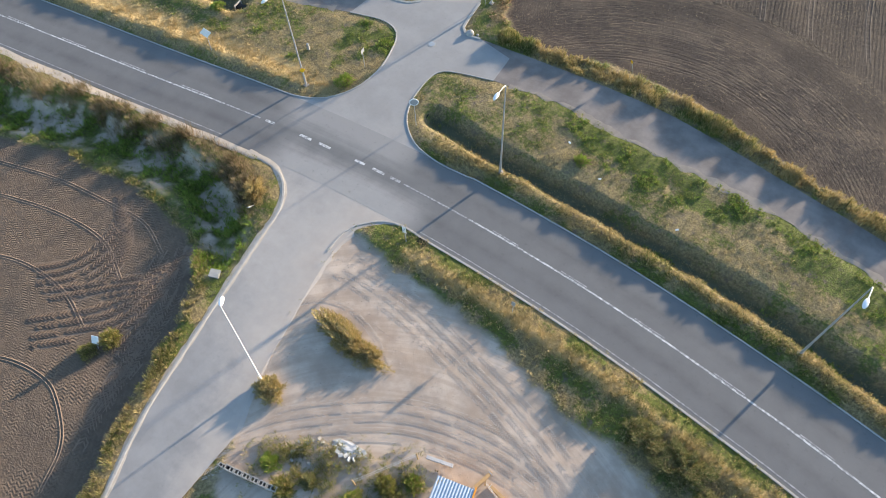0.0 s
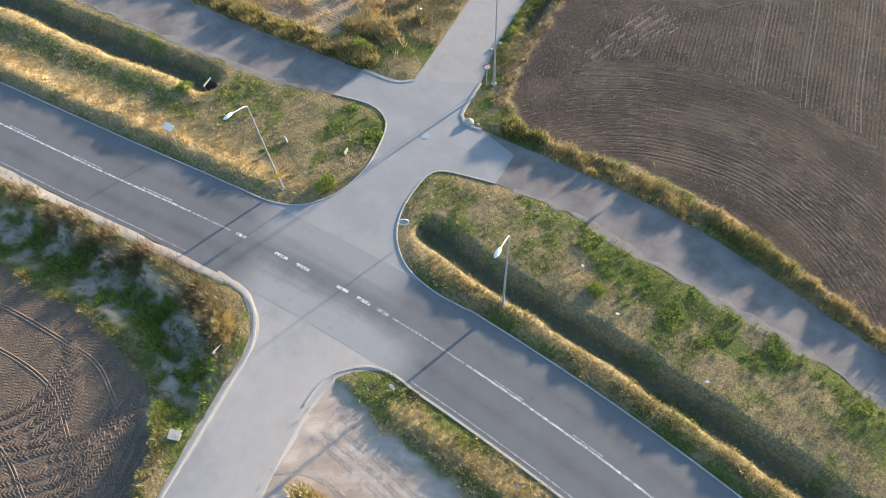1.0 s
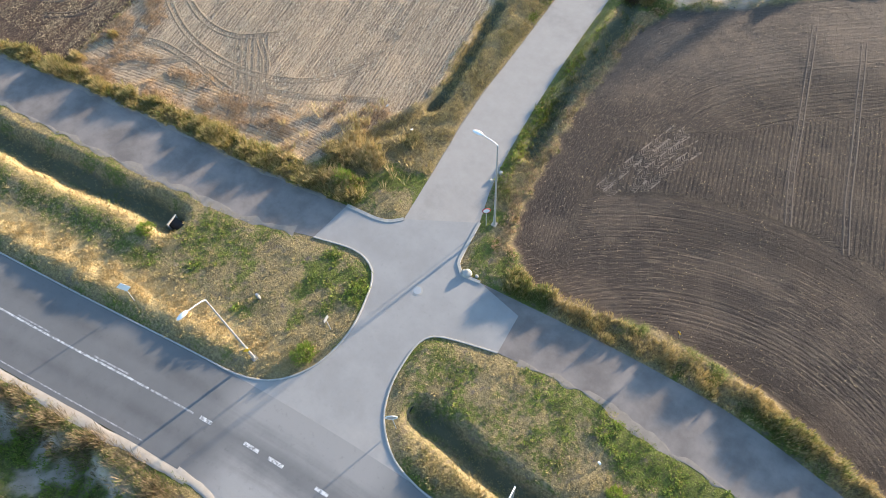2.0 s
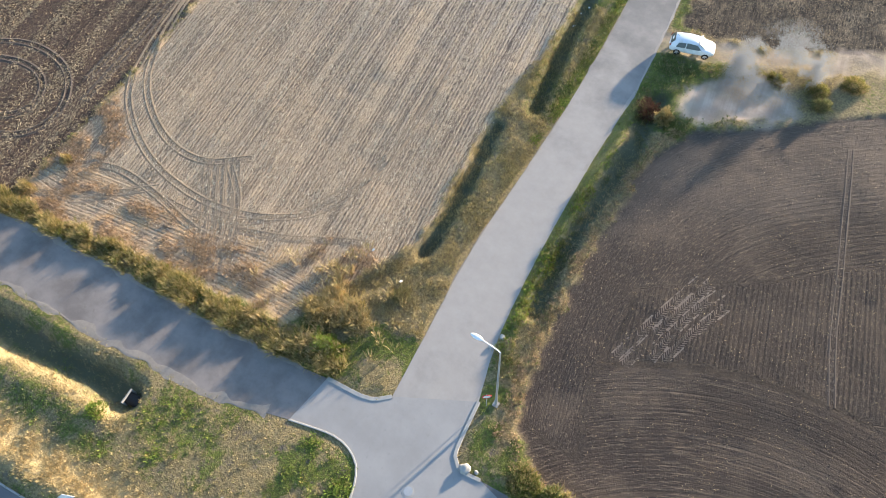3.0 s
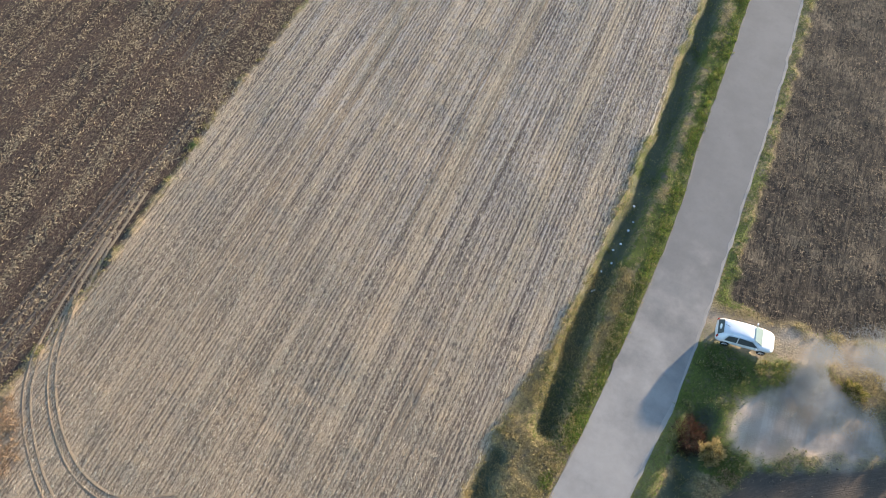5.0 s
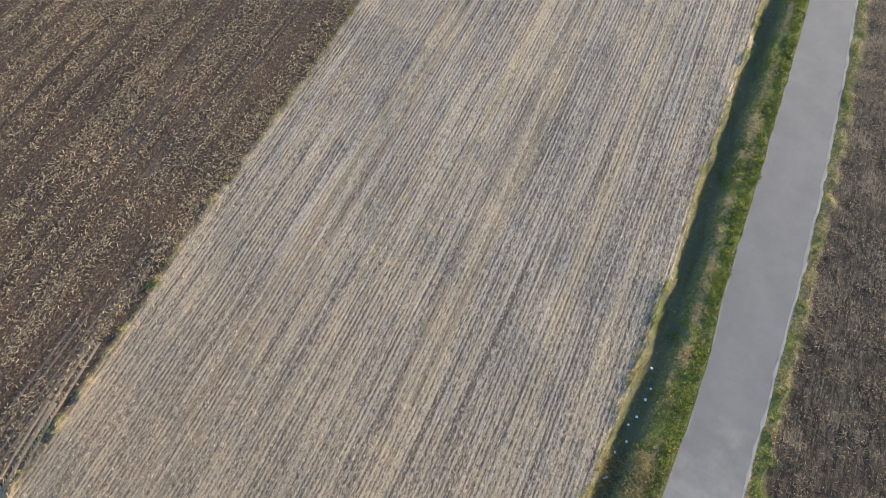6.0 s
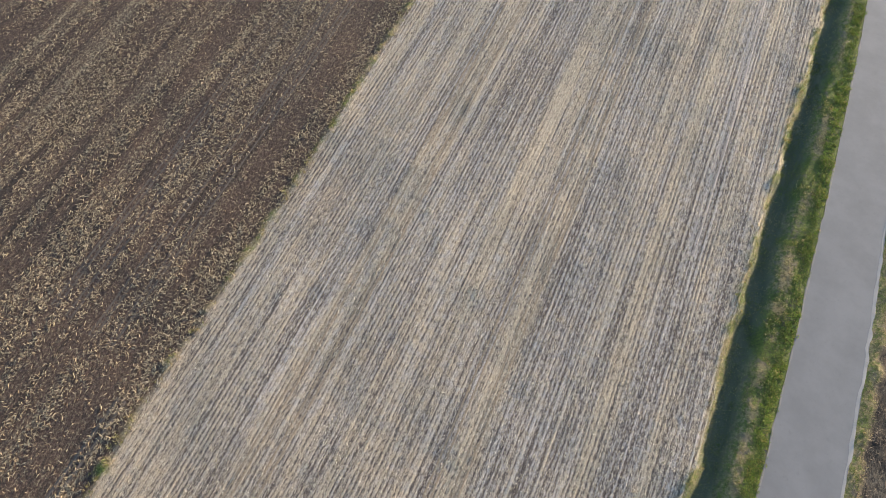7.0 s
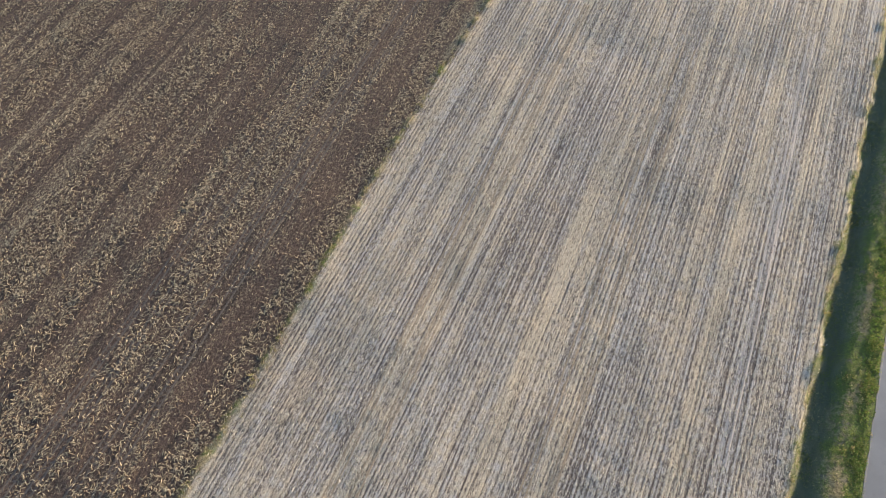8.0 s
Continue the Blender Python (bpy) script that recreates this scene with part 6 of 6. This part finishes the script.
# litter in the lane's ditch and on the islands
for k in range(9):
    x, y = -37.2 - 0.1 * k + rub.uniform(-0.35, 0.35), 88.6 + k * 1.1 + rub.uniform(-0.5, 0.5)
    bm = bmesh.new()
    bmesh.ops.create_icosphere(bm, subdivisions=2, radius=rub.uniform(0.05, 0.11))
    for v in bm.verts:
        v.co += Vector((1, 1, 0.6)) * 0.05 * noise.noise(v.co * 14 + Vector((k, 0, 0)))
        v.co.z *= 0.5
    ob = part("litter_bag", bm, signwhite)
    ob.matrix_world = pose(x, y, float(ground_at(np.array([x]), np.array([y]))[0]) + 0.06, 0, 0, 40 * k)
    tagged(ob, "crumpled white plastic litter in the ditch", "litter", "litter in the ditch")
for x, y in ((-3.4, 39.6), (-7.5, 41.6), (4.2, 38.6), (-34.6, 57.2), (-38.2, 58.3)):
    bm = bmesh.new()
    block(bm, Matrix.Identity(4), (0.26, 0.16, 0.06), 0.02)
    for v in bm.verts:
        v.co.z += 0.05 * noise.noise(v.co * 12)
    ob = part("litter_scrap", bm, signwhite)
    ob.matrix_world = pose(x, y, float(ground_at(np.array([x]), np.array([y]))[0]) + 0.14, 8, 12, 50 * x)
    tagged(ob, "white scrap of litter caught in the grass", "litter", "litter on the verge")

# ---- plants, straw and clods ----
def tufts(name, x, y, h, blades, spread, width, dry, material, label, category="grass", lift=0.0, made=True):
    """Grass or weeds growing at places x, y: every tuft has some blades that lean outwards."""
    n = len(x)
    z = ground_at(x, y) - 0.02 + lift
    k, width = int(blades * 1.35), width * 0.68
    X0, Y0, Z0, H0, D0 = [np.repeat(a, k) for a in (x, y, z, np.broadcast_to(h, n), np.broadcast_to(dry, n))]
    m = n * k
    az = RNG.uniform(0, 2 * np.pi, m)
    hh = H0 * RNG.uniform(0.7, 1.05, m)
    lean = RNG.uniform(0.15, 1.0, m) * spread * hh
    r0 = RNG.uniform(0, 0.10, m) + 0.1 * hh
    base = np.column_stack([X0 + np.cos(az) * r0, Y0 + np.sin(az) * r0, Z0])
    tip = np.column_stack([X0 + np.cos(az) * (r0 + lean), Y0 + np.sin(az) * (r0 + lean), Z0 + hh])
    v, f = kites(base, tip, width * RNG.uniform(0.6, 1.4, m), hh * 0.18)
    ob = mesh_of(name, v, f, material, [("dry", "FLOAT", np.repeat(D0, 4))])
    if made:
        tagged(ob, label, category, kind="stuff")
    return ob


def strew(count, box, weight):
    """Random places in a box, kept in proportion to a map of the land."""
    x, y = RNG.uniform(box[0], box[1], count), RNG.uniform(box[2], box[3], count)
    keep = RNG.random(count) < ground_at(x, y, weight)
    return x[keep], y[keep]


def near(line, half):
    return 1 - smooth(away(line, X, Y), half * 0.6, half)


open_turf = (1 - np.clip(field + w_track, 0, 1)) * smooth(roads, 0.12, 0.35)
dry_map = np.clip(1 - lush + (lattice(X, Y, 2.2, 41) - 0.5) * 0.6, 0, 1)
patch = 0.35 + 0.65 * smooth(lattice(X, Y, 1.1, 44), 0.25, 0.6)
tall = 0.30 + 0.95 * smooth(lattice(X, Y, 1.4, 48) * 0.6 + lattice(X, Y, 0.6, 49) * 0.4, 0.25, 0.75)
# short turf over all the verges
x, y = strew(128000, (-85, 32, -8, 66), open_turf * patch)
tufts("turf", x, y, RNG.uniform(0.08, 0.24, len(x)), 5, 1.1, 0.05, ground_at(x, y, dry_map), grass_mat, "short mixed green and straw-coloured verge grass")
x, y = strew(115000, (-60, -14, 56, 165), open_turf * patch)
tufts("lane_turf", x, y, RNG.uniform(0.08, 0.24, len(x)), 5, 1.1, 0.05, ground_at(x, y, dry_map), grass_mat, "fresh green roadside grass along the lane")
# taller grass on the banks and along the old side road
clump = smooth(lattice(X, Y, 1.7, 45) * 0.65 + lattice(X, Y, 0.7, 46) * 0.35, 0.38, 0.62)
strip_e = open_turf * near(offset_line(EAST_N, 1.2), 1.3) * (0.45 + 0.55 * clump)
x, y = strew(36000, (-20, 32, 43, 54), strip_e)
tufts("bank_grass", x, y, 0.58 * ground_at(x, y, tall) * RNG.uniform(0.8, 1.15, len(x)), 8, 0.45, 0.065, np.clip(ground_at(x, y, dry_map) * 0.5 + 0.35, 0, 1), grass_mat, "tall unmown grass between old road and ploughed field")
x, y = strew(60000, (-36, 36, 29, 46), open_turf * np.clip(berm, 0, 1))
tufts("bank_grass", x, y, 0.26 * ground_at(x, y, tall) * RNG.uniform(0.8, 1.2, len(x)), 8, 0.9, 0.06, np.clip(ground_at(x, y, dry_map) * 0.6 + 0.22, 0, 1), grass_mat, "straw-coloured grass on the bank beside the main road")
x, y = strew(50000, (-85, -28, 18, 44), open_turf * gold)
tufts("bank_grass", x, y, 0.22 * ground_at(x, y, tall) * RNG.uniform(0.8, 1.2, len(x)), 8, 1.0, 0.055, np.clip(ground_at(x, y, gold) * 0.6 + 0.6, 0, 1), hay_mat, "golden dry grass on the bank beside the main road")
x, y = strew(26000, (-15, 32, 10, 28), open_turf * np.clip(berms * 0.8 + 0.15, 0, 1) * (Y < 27))
tufts("bank_grass", x, y, RNG.uniform(0.18, 0.40, len(x)), 8, 0.8, 0.06, np.clip(ground_at(x, y, dry_map) * 0.5 + 0.4, 0, 1), grass_mat, "yellowing grass on the verge above the yard")
# hedge-like weeds north of the old west road
strip_w = open_turf * near(offset_line(WEST_N, -1.1), 1.5) * (0.5 + 0.5 * clump)
x, y = strew(30000, (-75, -34, 41, 52), strip_w)
tufts("roadside_weeds", x, y, 0.72 * ground_at(x, y, tall) * RNG.uniform(0.8, 1.15, len(x)), 9, 0.85, 0.07, RNG.uniform(0.25, 1.0, len(x)), gold_mat, "waist-high yellow-green weeds along the old road", "weeds")
corner = np.exp(-(((X + 38.0) / 3.2) ** 2 + ((Y - 52.0) / 2.8) ** 2))
x, y = strew(9000, (-46, -30, 46, 60), np.clip(corner * 1.6, 0, 1) * clump * smooth(roads, 0.6, 1.2))
tufts("corner_weeds", x, y, RNG.uniform(0.5, 1.2, len(x)), 10, 0.6, 0.07, RNG.uniform(0.4, 1.0, len(x)), hay_mat, "tall golden weeds at the field corner", "weeds")
# weeds round the blocks and rubble in the yard's corner
rough = np.exp(-(((X + 7.6) * 0.85 + (Y - 7.0) * 0.5) / 3.8) ** 4 - (((Y - 7.0) * 0.85 - (X + 7.6) * 0.5) / 2.0) ** 4) * smooth(lattice(X, Y, 0.9, 66) * 0.6 + lattice(X, Y, 0.4, 67) * 0.4, 0.36, 0.58)
rough = np.maximum(rough, np.exp(-(((X + 2.4) / 1.6) ** 2 + ((Y - 9.2) / 2.0) ** 2)) * clump)
x, y = strew(7500, (-14, 1, 2, 13), rough)
tufts("rubble_weeds", x, y, 0.42 * ground_at(x, y, tall) * RNG.uniform(0.7, 1.2, len(x)), 10, 0.9, 0.045, RNG.uniform(0.0, 0.6, len(x)), gold_mat, "yellow-green weeds over the rubble in the yard's corner", "weeds")
x, y = strew(16000, (-38, -30, 54, 92), open_turf * wide_l * patch)
tufts("lane_bank_grass", x, y, RNG.uniform(0.12, 0.34, len(x)), 5, 0.9, 0.05, np.clip(ground_at(x, y, dry_map) * 0.5 + 0.38, 0, 1), grass_mat, "tangled tan grass on the bank beside the lane")
# dry tussocks on the unploughed strip at the south end of the stubble
strip_s = w_stub * (1 - smooth(np.abs(s_stub + 2.0), 1.5, 3.2)) * (Y < 58) * clump
x, y = strew(34000, (-72, -36, 44, 60), strip_s * 0.85)
tufts("dry_tussocks", x, y, RNG.uniform(0.10, 0.32, len(x)), 6, 1.2, 0.045, RNG.uniform(0.6, 1.0, len(x)), russet, "brown dry tussocks at the end of the stubble", "weeds")
# brown weeds along the south-west bank, green ones in its ditch
HEDGE = spline([(-110, 8), (-80, 14.2), (-58, 18.3), (-51, 19.9), (-44.4, 21.0), (-37.8, 22.0), (-31.4, 22.7), (-28, 21.9), (-26.4, 20.4)])
x, y = strew(40000, (-90, -24, 8, 26), near(HEDGE, 1.5) * (0.15 + 0.85 * clump) * open_turf)
tufts("bank_weeds", x, y, 1.05 * ground_at(x, y, tall) * RNG.uniform(0.6, 1.1, len(x)), 9, 0.7, 0.05, RNG.uniform(0.3, 1.0, len(x)), brown_mat, "withered brown weeds on the bank below the main road", "weeds")
ditchgreen = near(DITCH_SW, 2.6) * smooth(lattice(X, Y, 1.5, 47), 0.35, 0.6) * open_turf * (0.4 + 0.6 * smooth(X, -36, -30)) * (1 - 0.8 * sandy)
x, y = strew(42000, (-90, -22, 5, 24), ditchgreen)
tufts("ditch_weeds", x, y, RNG.uniform(0.2, 0.55, len(x)), 9, 0.9, 0.08, RNG.uniform(0.0, 0.35, len(x)), weed_mat, "lush green weeds in the shaded ditch", "weeds")
edge_sw = open_turf * np.where(X > -27.5, 1 - smooth(s_sw, 0.4, 1.6), 0.55 * (1 - smooth(s_sw, 0.15, 0.6))) * (0.25 + 0.75 * clump)
x, y = strew(60000, (-70, -12, -12, 20), edge_sw)
tufts("field_edge_weeds", x, y, RNG.uniform(0.18, 0.5, len(x)), 9, 0.8, 0.06, RNG.uniform(0.25, 0.85, len(x)), gold_mat, "yellow-green weeds on the rim of the tilled field", "weeds")
# broad-leaved green patches on the islands and by the lane
leafy = np.clip((lush - 0.5) * 2, 0, 1) * open_turf * clump
x, y = strew(60000, (-52, 30, 30, 48), leafy * 0.45)
tufts("leafy_weeds", x, y, 0.2 * ground_at(x, y, tall) * RNG.uniform(0.8, 1.2, len(x)), 10, 1.2, 0.08, RNG.uniform(0.0, 0.55, len(x)), weed_mat, "low bright green leafy weeds", "weeds")
x, y = strew(40000, (-56, -20, 60, 165), leafy * 0.5)
tufts("leafy_weeds", x, y, 0.17 * ground_at(x, y, tall) * RNG.uniform(0.8, 1.2, len(x)), 10, 1.2, 0.08, RNG.uniform(0.2, 0.7, len(x)), gold_mat, "low yellow-green leafy weeds beside the lane", "weeds")
edge_l = open_turf * (1 - smooth(d_farl, 0.7, 1.2)) * (X < FAR_L[:, 0].max()) * (Y > 74) * (0.35 + 0.65 * clump)
x, y = strew(220000, (-56, -31, 74, 165), edge_l * (away(FAR_R, X, Y) > 3))
tufts("lane_edge_weeds", x, y, 0.16 * ground_at(x, y, tall) * RNG.uniform(0.8, 1.2, len(x)), 6, 1.1, 0.08, RNG.uniform(0.1, 0.6, len(x)), weed_mat, "bright green weeds along the lane's edge", "weeds")
x, y = strew(60000, (-28, -4, 54, 102), open_turf * (d_farr < 9) * smooth(d_farr, 0.2, 0.8) * clump * np.clip(0.35 - 0.2 * (d_farr > 1.8), 0, 1) * np.where(Y > 92, 0.3, 1))
tufts("verge_weeds", x, y, RNG.uniform(0.18, 0.45, len(x)), 8, 0.7, 0.07, RNG.uniform(0.0, 0.7, len(x)), olive, "mixed olive and yellow weeds by the farm track", "weeds")
x, y = strew(9000, (-27, -20, 56, 82), open_turf * (d_farr < 1.3) * (d_farr > 0.1) * (0.4 + 0.6 * clump))
tufts("lane_edge_weeds", x, y, 0.24 * ground_at(x, y, tall) * RNG.uniform(0.8, 1.2, len(x)), 9, 0.9, 0.07, RNG.uniform(0.1, 0.7, len(x)), weed_mat, "yellow-green weeds on the lane's sunlit bank", "weeds")
x, y = strew(16000, (-27, -17, 50, 82), open_turf * (s_plough > -0.2) * (1 - smooth(s_plough, 0.7, 1.5)) * (0.3 + 0.7 * clump))
tufts("field_edge_straw", x, y, RNG.uniform(0.08, 0.24, len(x)), 8, 1.1, 0.05, RNG.uniform(0.5, 1.0, len(x)), russet, "pinkish dry straw along the rim of the ploughed field", "weeds")
# rim of weeds between stubble and dark field, and along the ditch of the lane
rim = (1 - smooth(np.abs(s_dark), 0.15, 0.55)) * (np.abs(s_stub) < 1.2) * (0.3 + 0.7 * clump)
x, y = strew(60000, (-95, -64, 46, 165), rim * 0.55)
tufts("rim_weeds", x, y, RNG.uniform(0.10, 0.28, len(x)), 7, 1.1, 0.06, RNG.uniform(0.2, 1.0, len(x)), gold_mat, "thin line of yellow weeds between two fields", "weeds")
rim2 = (1 - smooth(np.abs(s_stub), 0.1, 0.4)) * (X > -56) * (Y > 62)
x, y = strew(50000, (-58, -33, 62, 170), rim2 * 0.16)
tufts("rim_weeds", x, y, RNG.uniform(0.08, 0.25, len(x)), 8, 0.7, 0.06, RNG.uniform(0.3, 0.9, len(x)), gold_mat, "yellow weeds along the rim of the lane's ditch", "weeds")

# straw, litter and clods
litter_m, tl, bl = mat("straw_litter", 0.85)
gl = tl.nodes.new("ShaderNodeNewGeometry")
link(tl, mixc(tl, gl.outputs["Random Per Island"], (0.22, 0.17, 0.10), (0.72, 0.61, 0.44)), bl.inputs["Base Color"])


leaf_m, tl, bl = mat("maize_leaf", 0.85)
gl = tl.nodes.new("ShaderNodeNewGeometry")
link(tl, mixc(tl, gl.outputs["Random Per Island"], (0.13, 0.085, 0.05), (0.48, 0.362, 0.215)), bl.inputs["Base Color"])


stalk_m, tl, bl = mat("brown_stalk", 0.9)
gl = tl.nodes.new("ShaderNodeNewGeometry")
link(tl, mixc(tl, gl.outputs["Random Per Island"], (0.05, 0.036, 0.026), (0.27, 0.205, 0.135)), bl.inputs["Base Color"])


def litter(name, x, y, length, width, raise_, label, az=None, material=litter_m):
    n = len(x)
    z = ground_at(x, y) + 0.015
    a = RNG.uniform(0, 2 * np.pi, n) if az is None else az
    L = length * RNG.uniform(0.5, 1.4, n)
    base = np.column_stack([x, y, z])
    tip = np.column_stack([x + np.cos(a) * L, y + np.sin(a) * L, z + raise_ * RNG.uniform(0.1, 1.0, n)])
    v, f = kites(base, tip, width * RNG.uniform(0.6, 1.4, n), 0.02 + 0.03 * RNG.random(n))
    return tagged(mesh_of(name, v, f, material), label, "straw", kind="stuff")


rowaz = math.atan2(ROW_ST[1], ROW_ST[0])
x, y = strew(150000, (-92, -36, 45, 165), w_stub * (0.25 + 0.75 * smooth(lattice(X, Y, 1.5, 57) * 0.5 + lattice(across_ST, along_ST * 0.08, 0.9, 58) * 0.5, 0.35, 0.65)))
c = x * ROW_ST[1] - y * ROW_ST[0]
c2 = np.round(c / 0.32) * 0.32 + RNG.normal(0, 0.07, len(x))
x, y = x + (c2 - c) * ROW_ST[1], y - (c2 - c) * ROW_ST[0]
litter("stubble_rows", x, y, 0.20, 0.055, 0.14, "cut pale stalks standing in rows on the field", rowaz + RNG.normal(0, 0.3, len(x)))
x, y = strew(60000, (-92, -36, 45, 165), w_stub * (0.3 + 0.7 * smooth(lattice(across_ST, along_ST * 0.15, 0.9, 52), 0.4, 0.7)))
litter("stubble_straw", x, y, 0.26, 0.045, 0.05, "loose straw lying on the stubble field", rowaz + RNG.normal(0, 0.7, len(x)))
bandd = smooth(lattice(across_ST, along_ST * 0.06, 0.8, 53), 0.42, 0.7)
x, y = strew(380000, (-138, -66, 46, 165), w_dark * (0.10 + 0.80 * bandd))
litter("maize_leaves", x, y, 0.34, 0.07, 0.06, "dry pale maize leaves strewn over the dark field", None, leaf_m)
x, y = strew(110000, (-48, 2, 92, 150), w_corn * (0.2 + 0.8 * smooth(lattice(X, Y, 1.2, 54), 0.4, 0.7)))
litter("maize_stalks", x, y, 0.30, 0.05, 0.10, "brown cut stalks and leaves on the rough field", None, stalk_m)
x, y = strew(30000, (-26, 34, 48, 98), w_plough * (0.10 + 0.5 * smooth(lattice(X, Y, 3.0, 55), 0.45, 0.75)))
litter("plough_straw", x, y, 0.16, 0.035, 0.04, "scattered straw on the ploughed field", None, leaf_m)


def clods(name, x, y, size, material, label):
    n = len(x)
    z = ground_at(x, y)
    s = size * RNG.uniform(0.5, 1.5, n)
    a = RNG.uniform(0, 2 * np.pi, n)
    v = []
    for k in range(4):
        b = a + k * np.pi / 2 + RNG.uniform(-0.5, 0.5, n)
        v.append(np.column_stack([x + np.cos(b) * s, y + np.sin(b) * s, z - 0.02]))
    v.append(np.column_stack([x + RNG.uniform(-0.3, 0.3, n) * s, y + RNG.uniform(-0.3, 0.3, n) * s, z + s * RNG.uniform(0.4, 0.9, n)]))
    v = np.stack(v, 1).reshape(-1, 3)
    i = np.arange(n)[:, None] * 5
    f = np.concatenate([i + np.array(t) for t in ((0, 1, 4), (1, 2, 4), (2, 3, 4), (3, 0, 4))], 0)
    return tagged(mesh_of(name, v, f, material), label, "soil", kind="stuff")


clod_m, tc, bc = mat("clod", 0.95)
gc = tc.nodes.new("ShaderNodeNewGeometry")
link(tc, mixc(tc, gc.outputs["Random Per Island"], (0.05, 0.038, 0.031), (0.125, 0.096, 0.078)), bc.inputs["Base Color"])
clod_p, tc, bc = mat("pale_clod", 0.95)
gc = tc.nodes.new("ShaderNodeNewGeometry")
link(tc, mixc(tc, gc.outputs["Random Per Island"], (0.24, 0.19, 0.15), (0.42, 0.35, 0.29)), bc.inputs["Base Color"])
clod_b, tc, bc = mat("brown_clod", 0.95)
gc = tc.nodes.new("ShaderNodeNewGeometry")
link(tc, mixc(tc, gc.outputs["Random Per Island"], (0.10, 0.076, 0.06), (0.20, 0.155, 0.12)), bc.inputs["Base Color"])
x, y = strew(26000, (-26, 34, 48, 98), w_plough)
c = ground_at(x, y, across_NE)
k = RNG.random(len(x)) < 0.75 + 0.08 * np.sin(c * 2 * np.pi / 0.36)
clods("plough_clods", x[k], y[k], 0.055, clod_m, "dark clods turned up in furrows")
x, y = strew(12000, (-60, -16, -12, 17), w_sw)
clods("tilled_clods", x, y, 0.045, clod_b, "brown clods on the tilled field")
x, y = strew(9000, (-18, 22, -12, 24), w_yard)
clods("yard_grit", x, y, 0.045, clod_p, "pale crumbs of earth on the yard")
x, y = strew(16000, (-92, -36, 45, 165), w_stub)
clods("stubble_clods", x, y, 0.06, clod_b, "small clods among the stubble")

# the plume of dust hanging over the farm track: countless specks
dust_m, td, bd = mat("dust_speck", 1.0)
bd.inputs["Base Color"].default_value = (0.30, 0.315, 0.335, 1)
tdn = td.nodes.new("ShaderNodeBsdfTranslucent")
tdn.inputs[0].default_value = (0.30, 0.315, 0.335, 1)
tdm = td.nodes.new("ShaderNodeMixShader")
link(td, bd.outputs[0], tdm.inputs[1])
link(td, tdn.outputs[0], tdm.inputs[2])
link(td, tdm.outputs[0], td.nodes["Material Output"].inputs[0])
nd_ = 430000
PL = spline([(-22.2, 91.2), (-20.4, 91.8), (-18.6, 92.6), (-17.0, 93.3), (-15.4, 94.2)], 0.3)
u = RNG.uniform(0, 1, nd_)
k = (u * (len(PL) - 1)).astype(int)
wide = 0.9 + 1.0 * np.sin(np.pi * np.clip(u + 0.05, 0, 1))
off = np.clip(RNG.normal(0, 1, nd_), -2, 2) - 0.5
zz = RNG.uniform(0, 1, nd_) ** 0.95 * 4.3 * (0.45 + 0.55 * np.sin(np.pi * np.clip(u * 0.9 + 0.1, 0, 1)))
px, py = PL[k, 0] + RNG.normal(0, 0.35, nd_), PL[k, 1] + off * wide
keep = lattice(px * 0.8 + 50, py + zz * 0.6, 1.3, 71) * 0.65 + lattice(px + 9, zz + py, 0.5, 72) * 0.35 > 0.34 + 0.26 * RNG.random(nd_) + 0.12 * smooth(u, 0.6, 1.0)
px, py, zz = px[keep], py[keep], zz[keep] + 0.05
c = np.column_stack([px, py, zz])
n = len(c)
a1, a2 = RNG.normal(size=(n, 3)), RNG.normal(size=(n, 3))
sz = 0.011
v = np.stack([c + a1 * sz, c + a2 * sz, c - (a1 + a2) * sz], 1).reshape(-1, 3)
dust = mesh_of("dust_plume", v, np.arange(n * 3).reshape(-1, 3), dust_m)
tagged(dust, "pale plume of dust hanging over the farm track", "dust", kind="stuff")
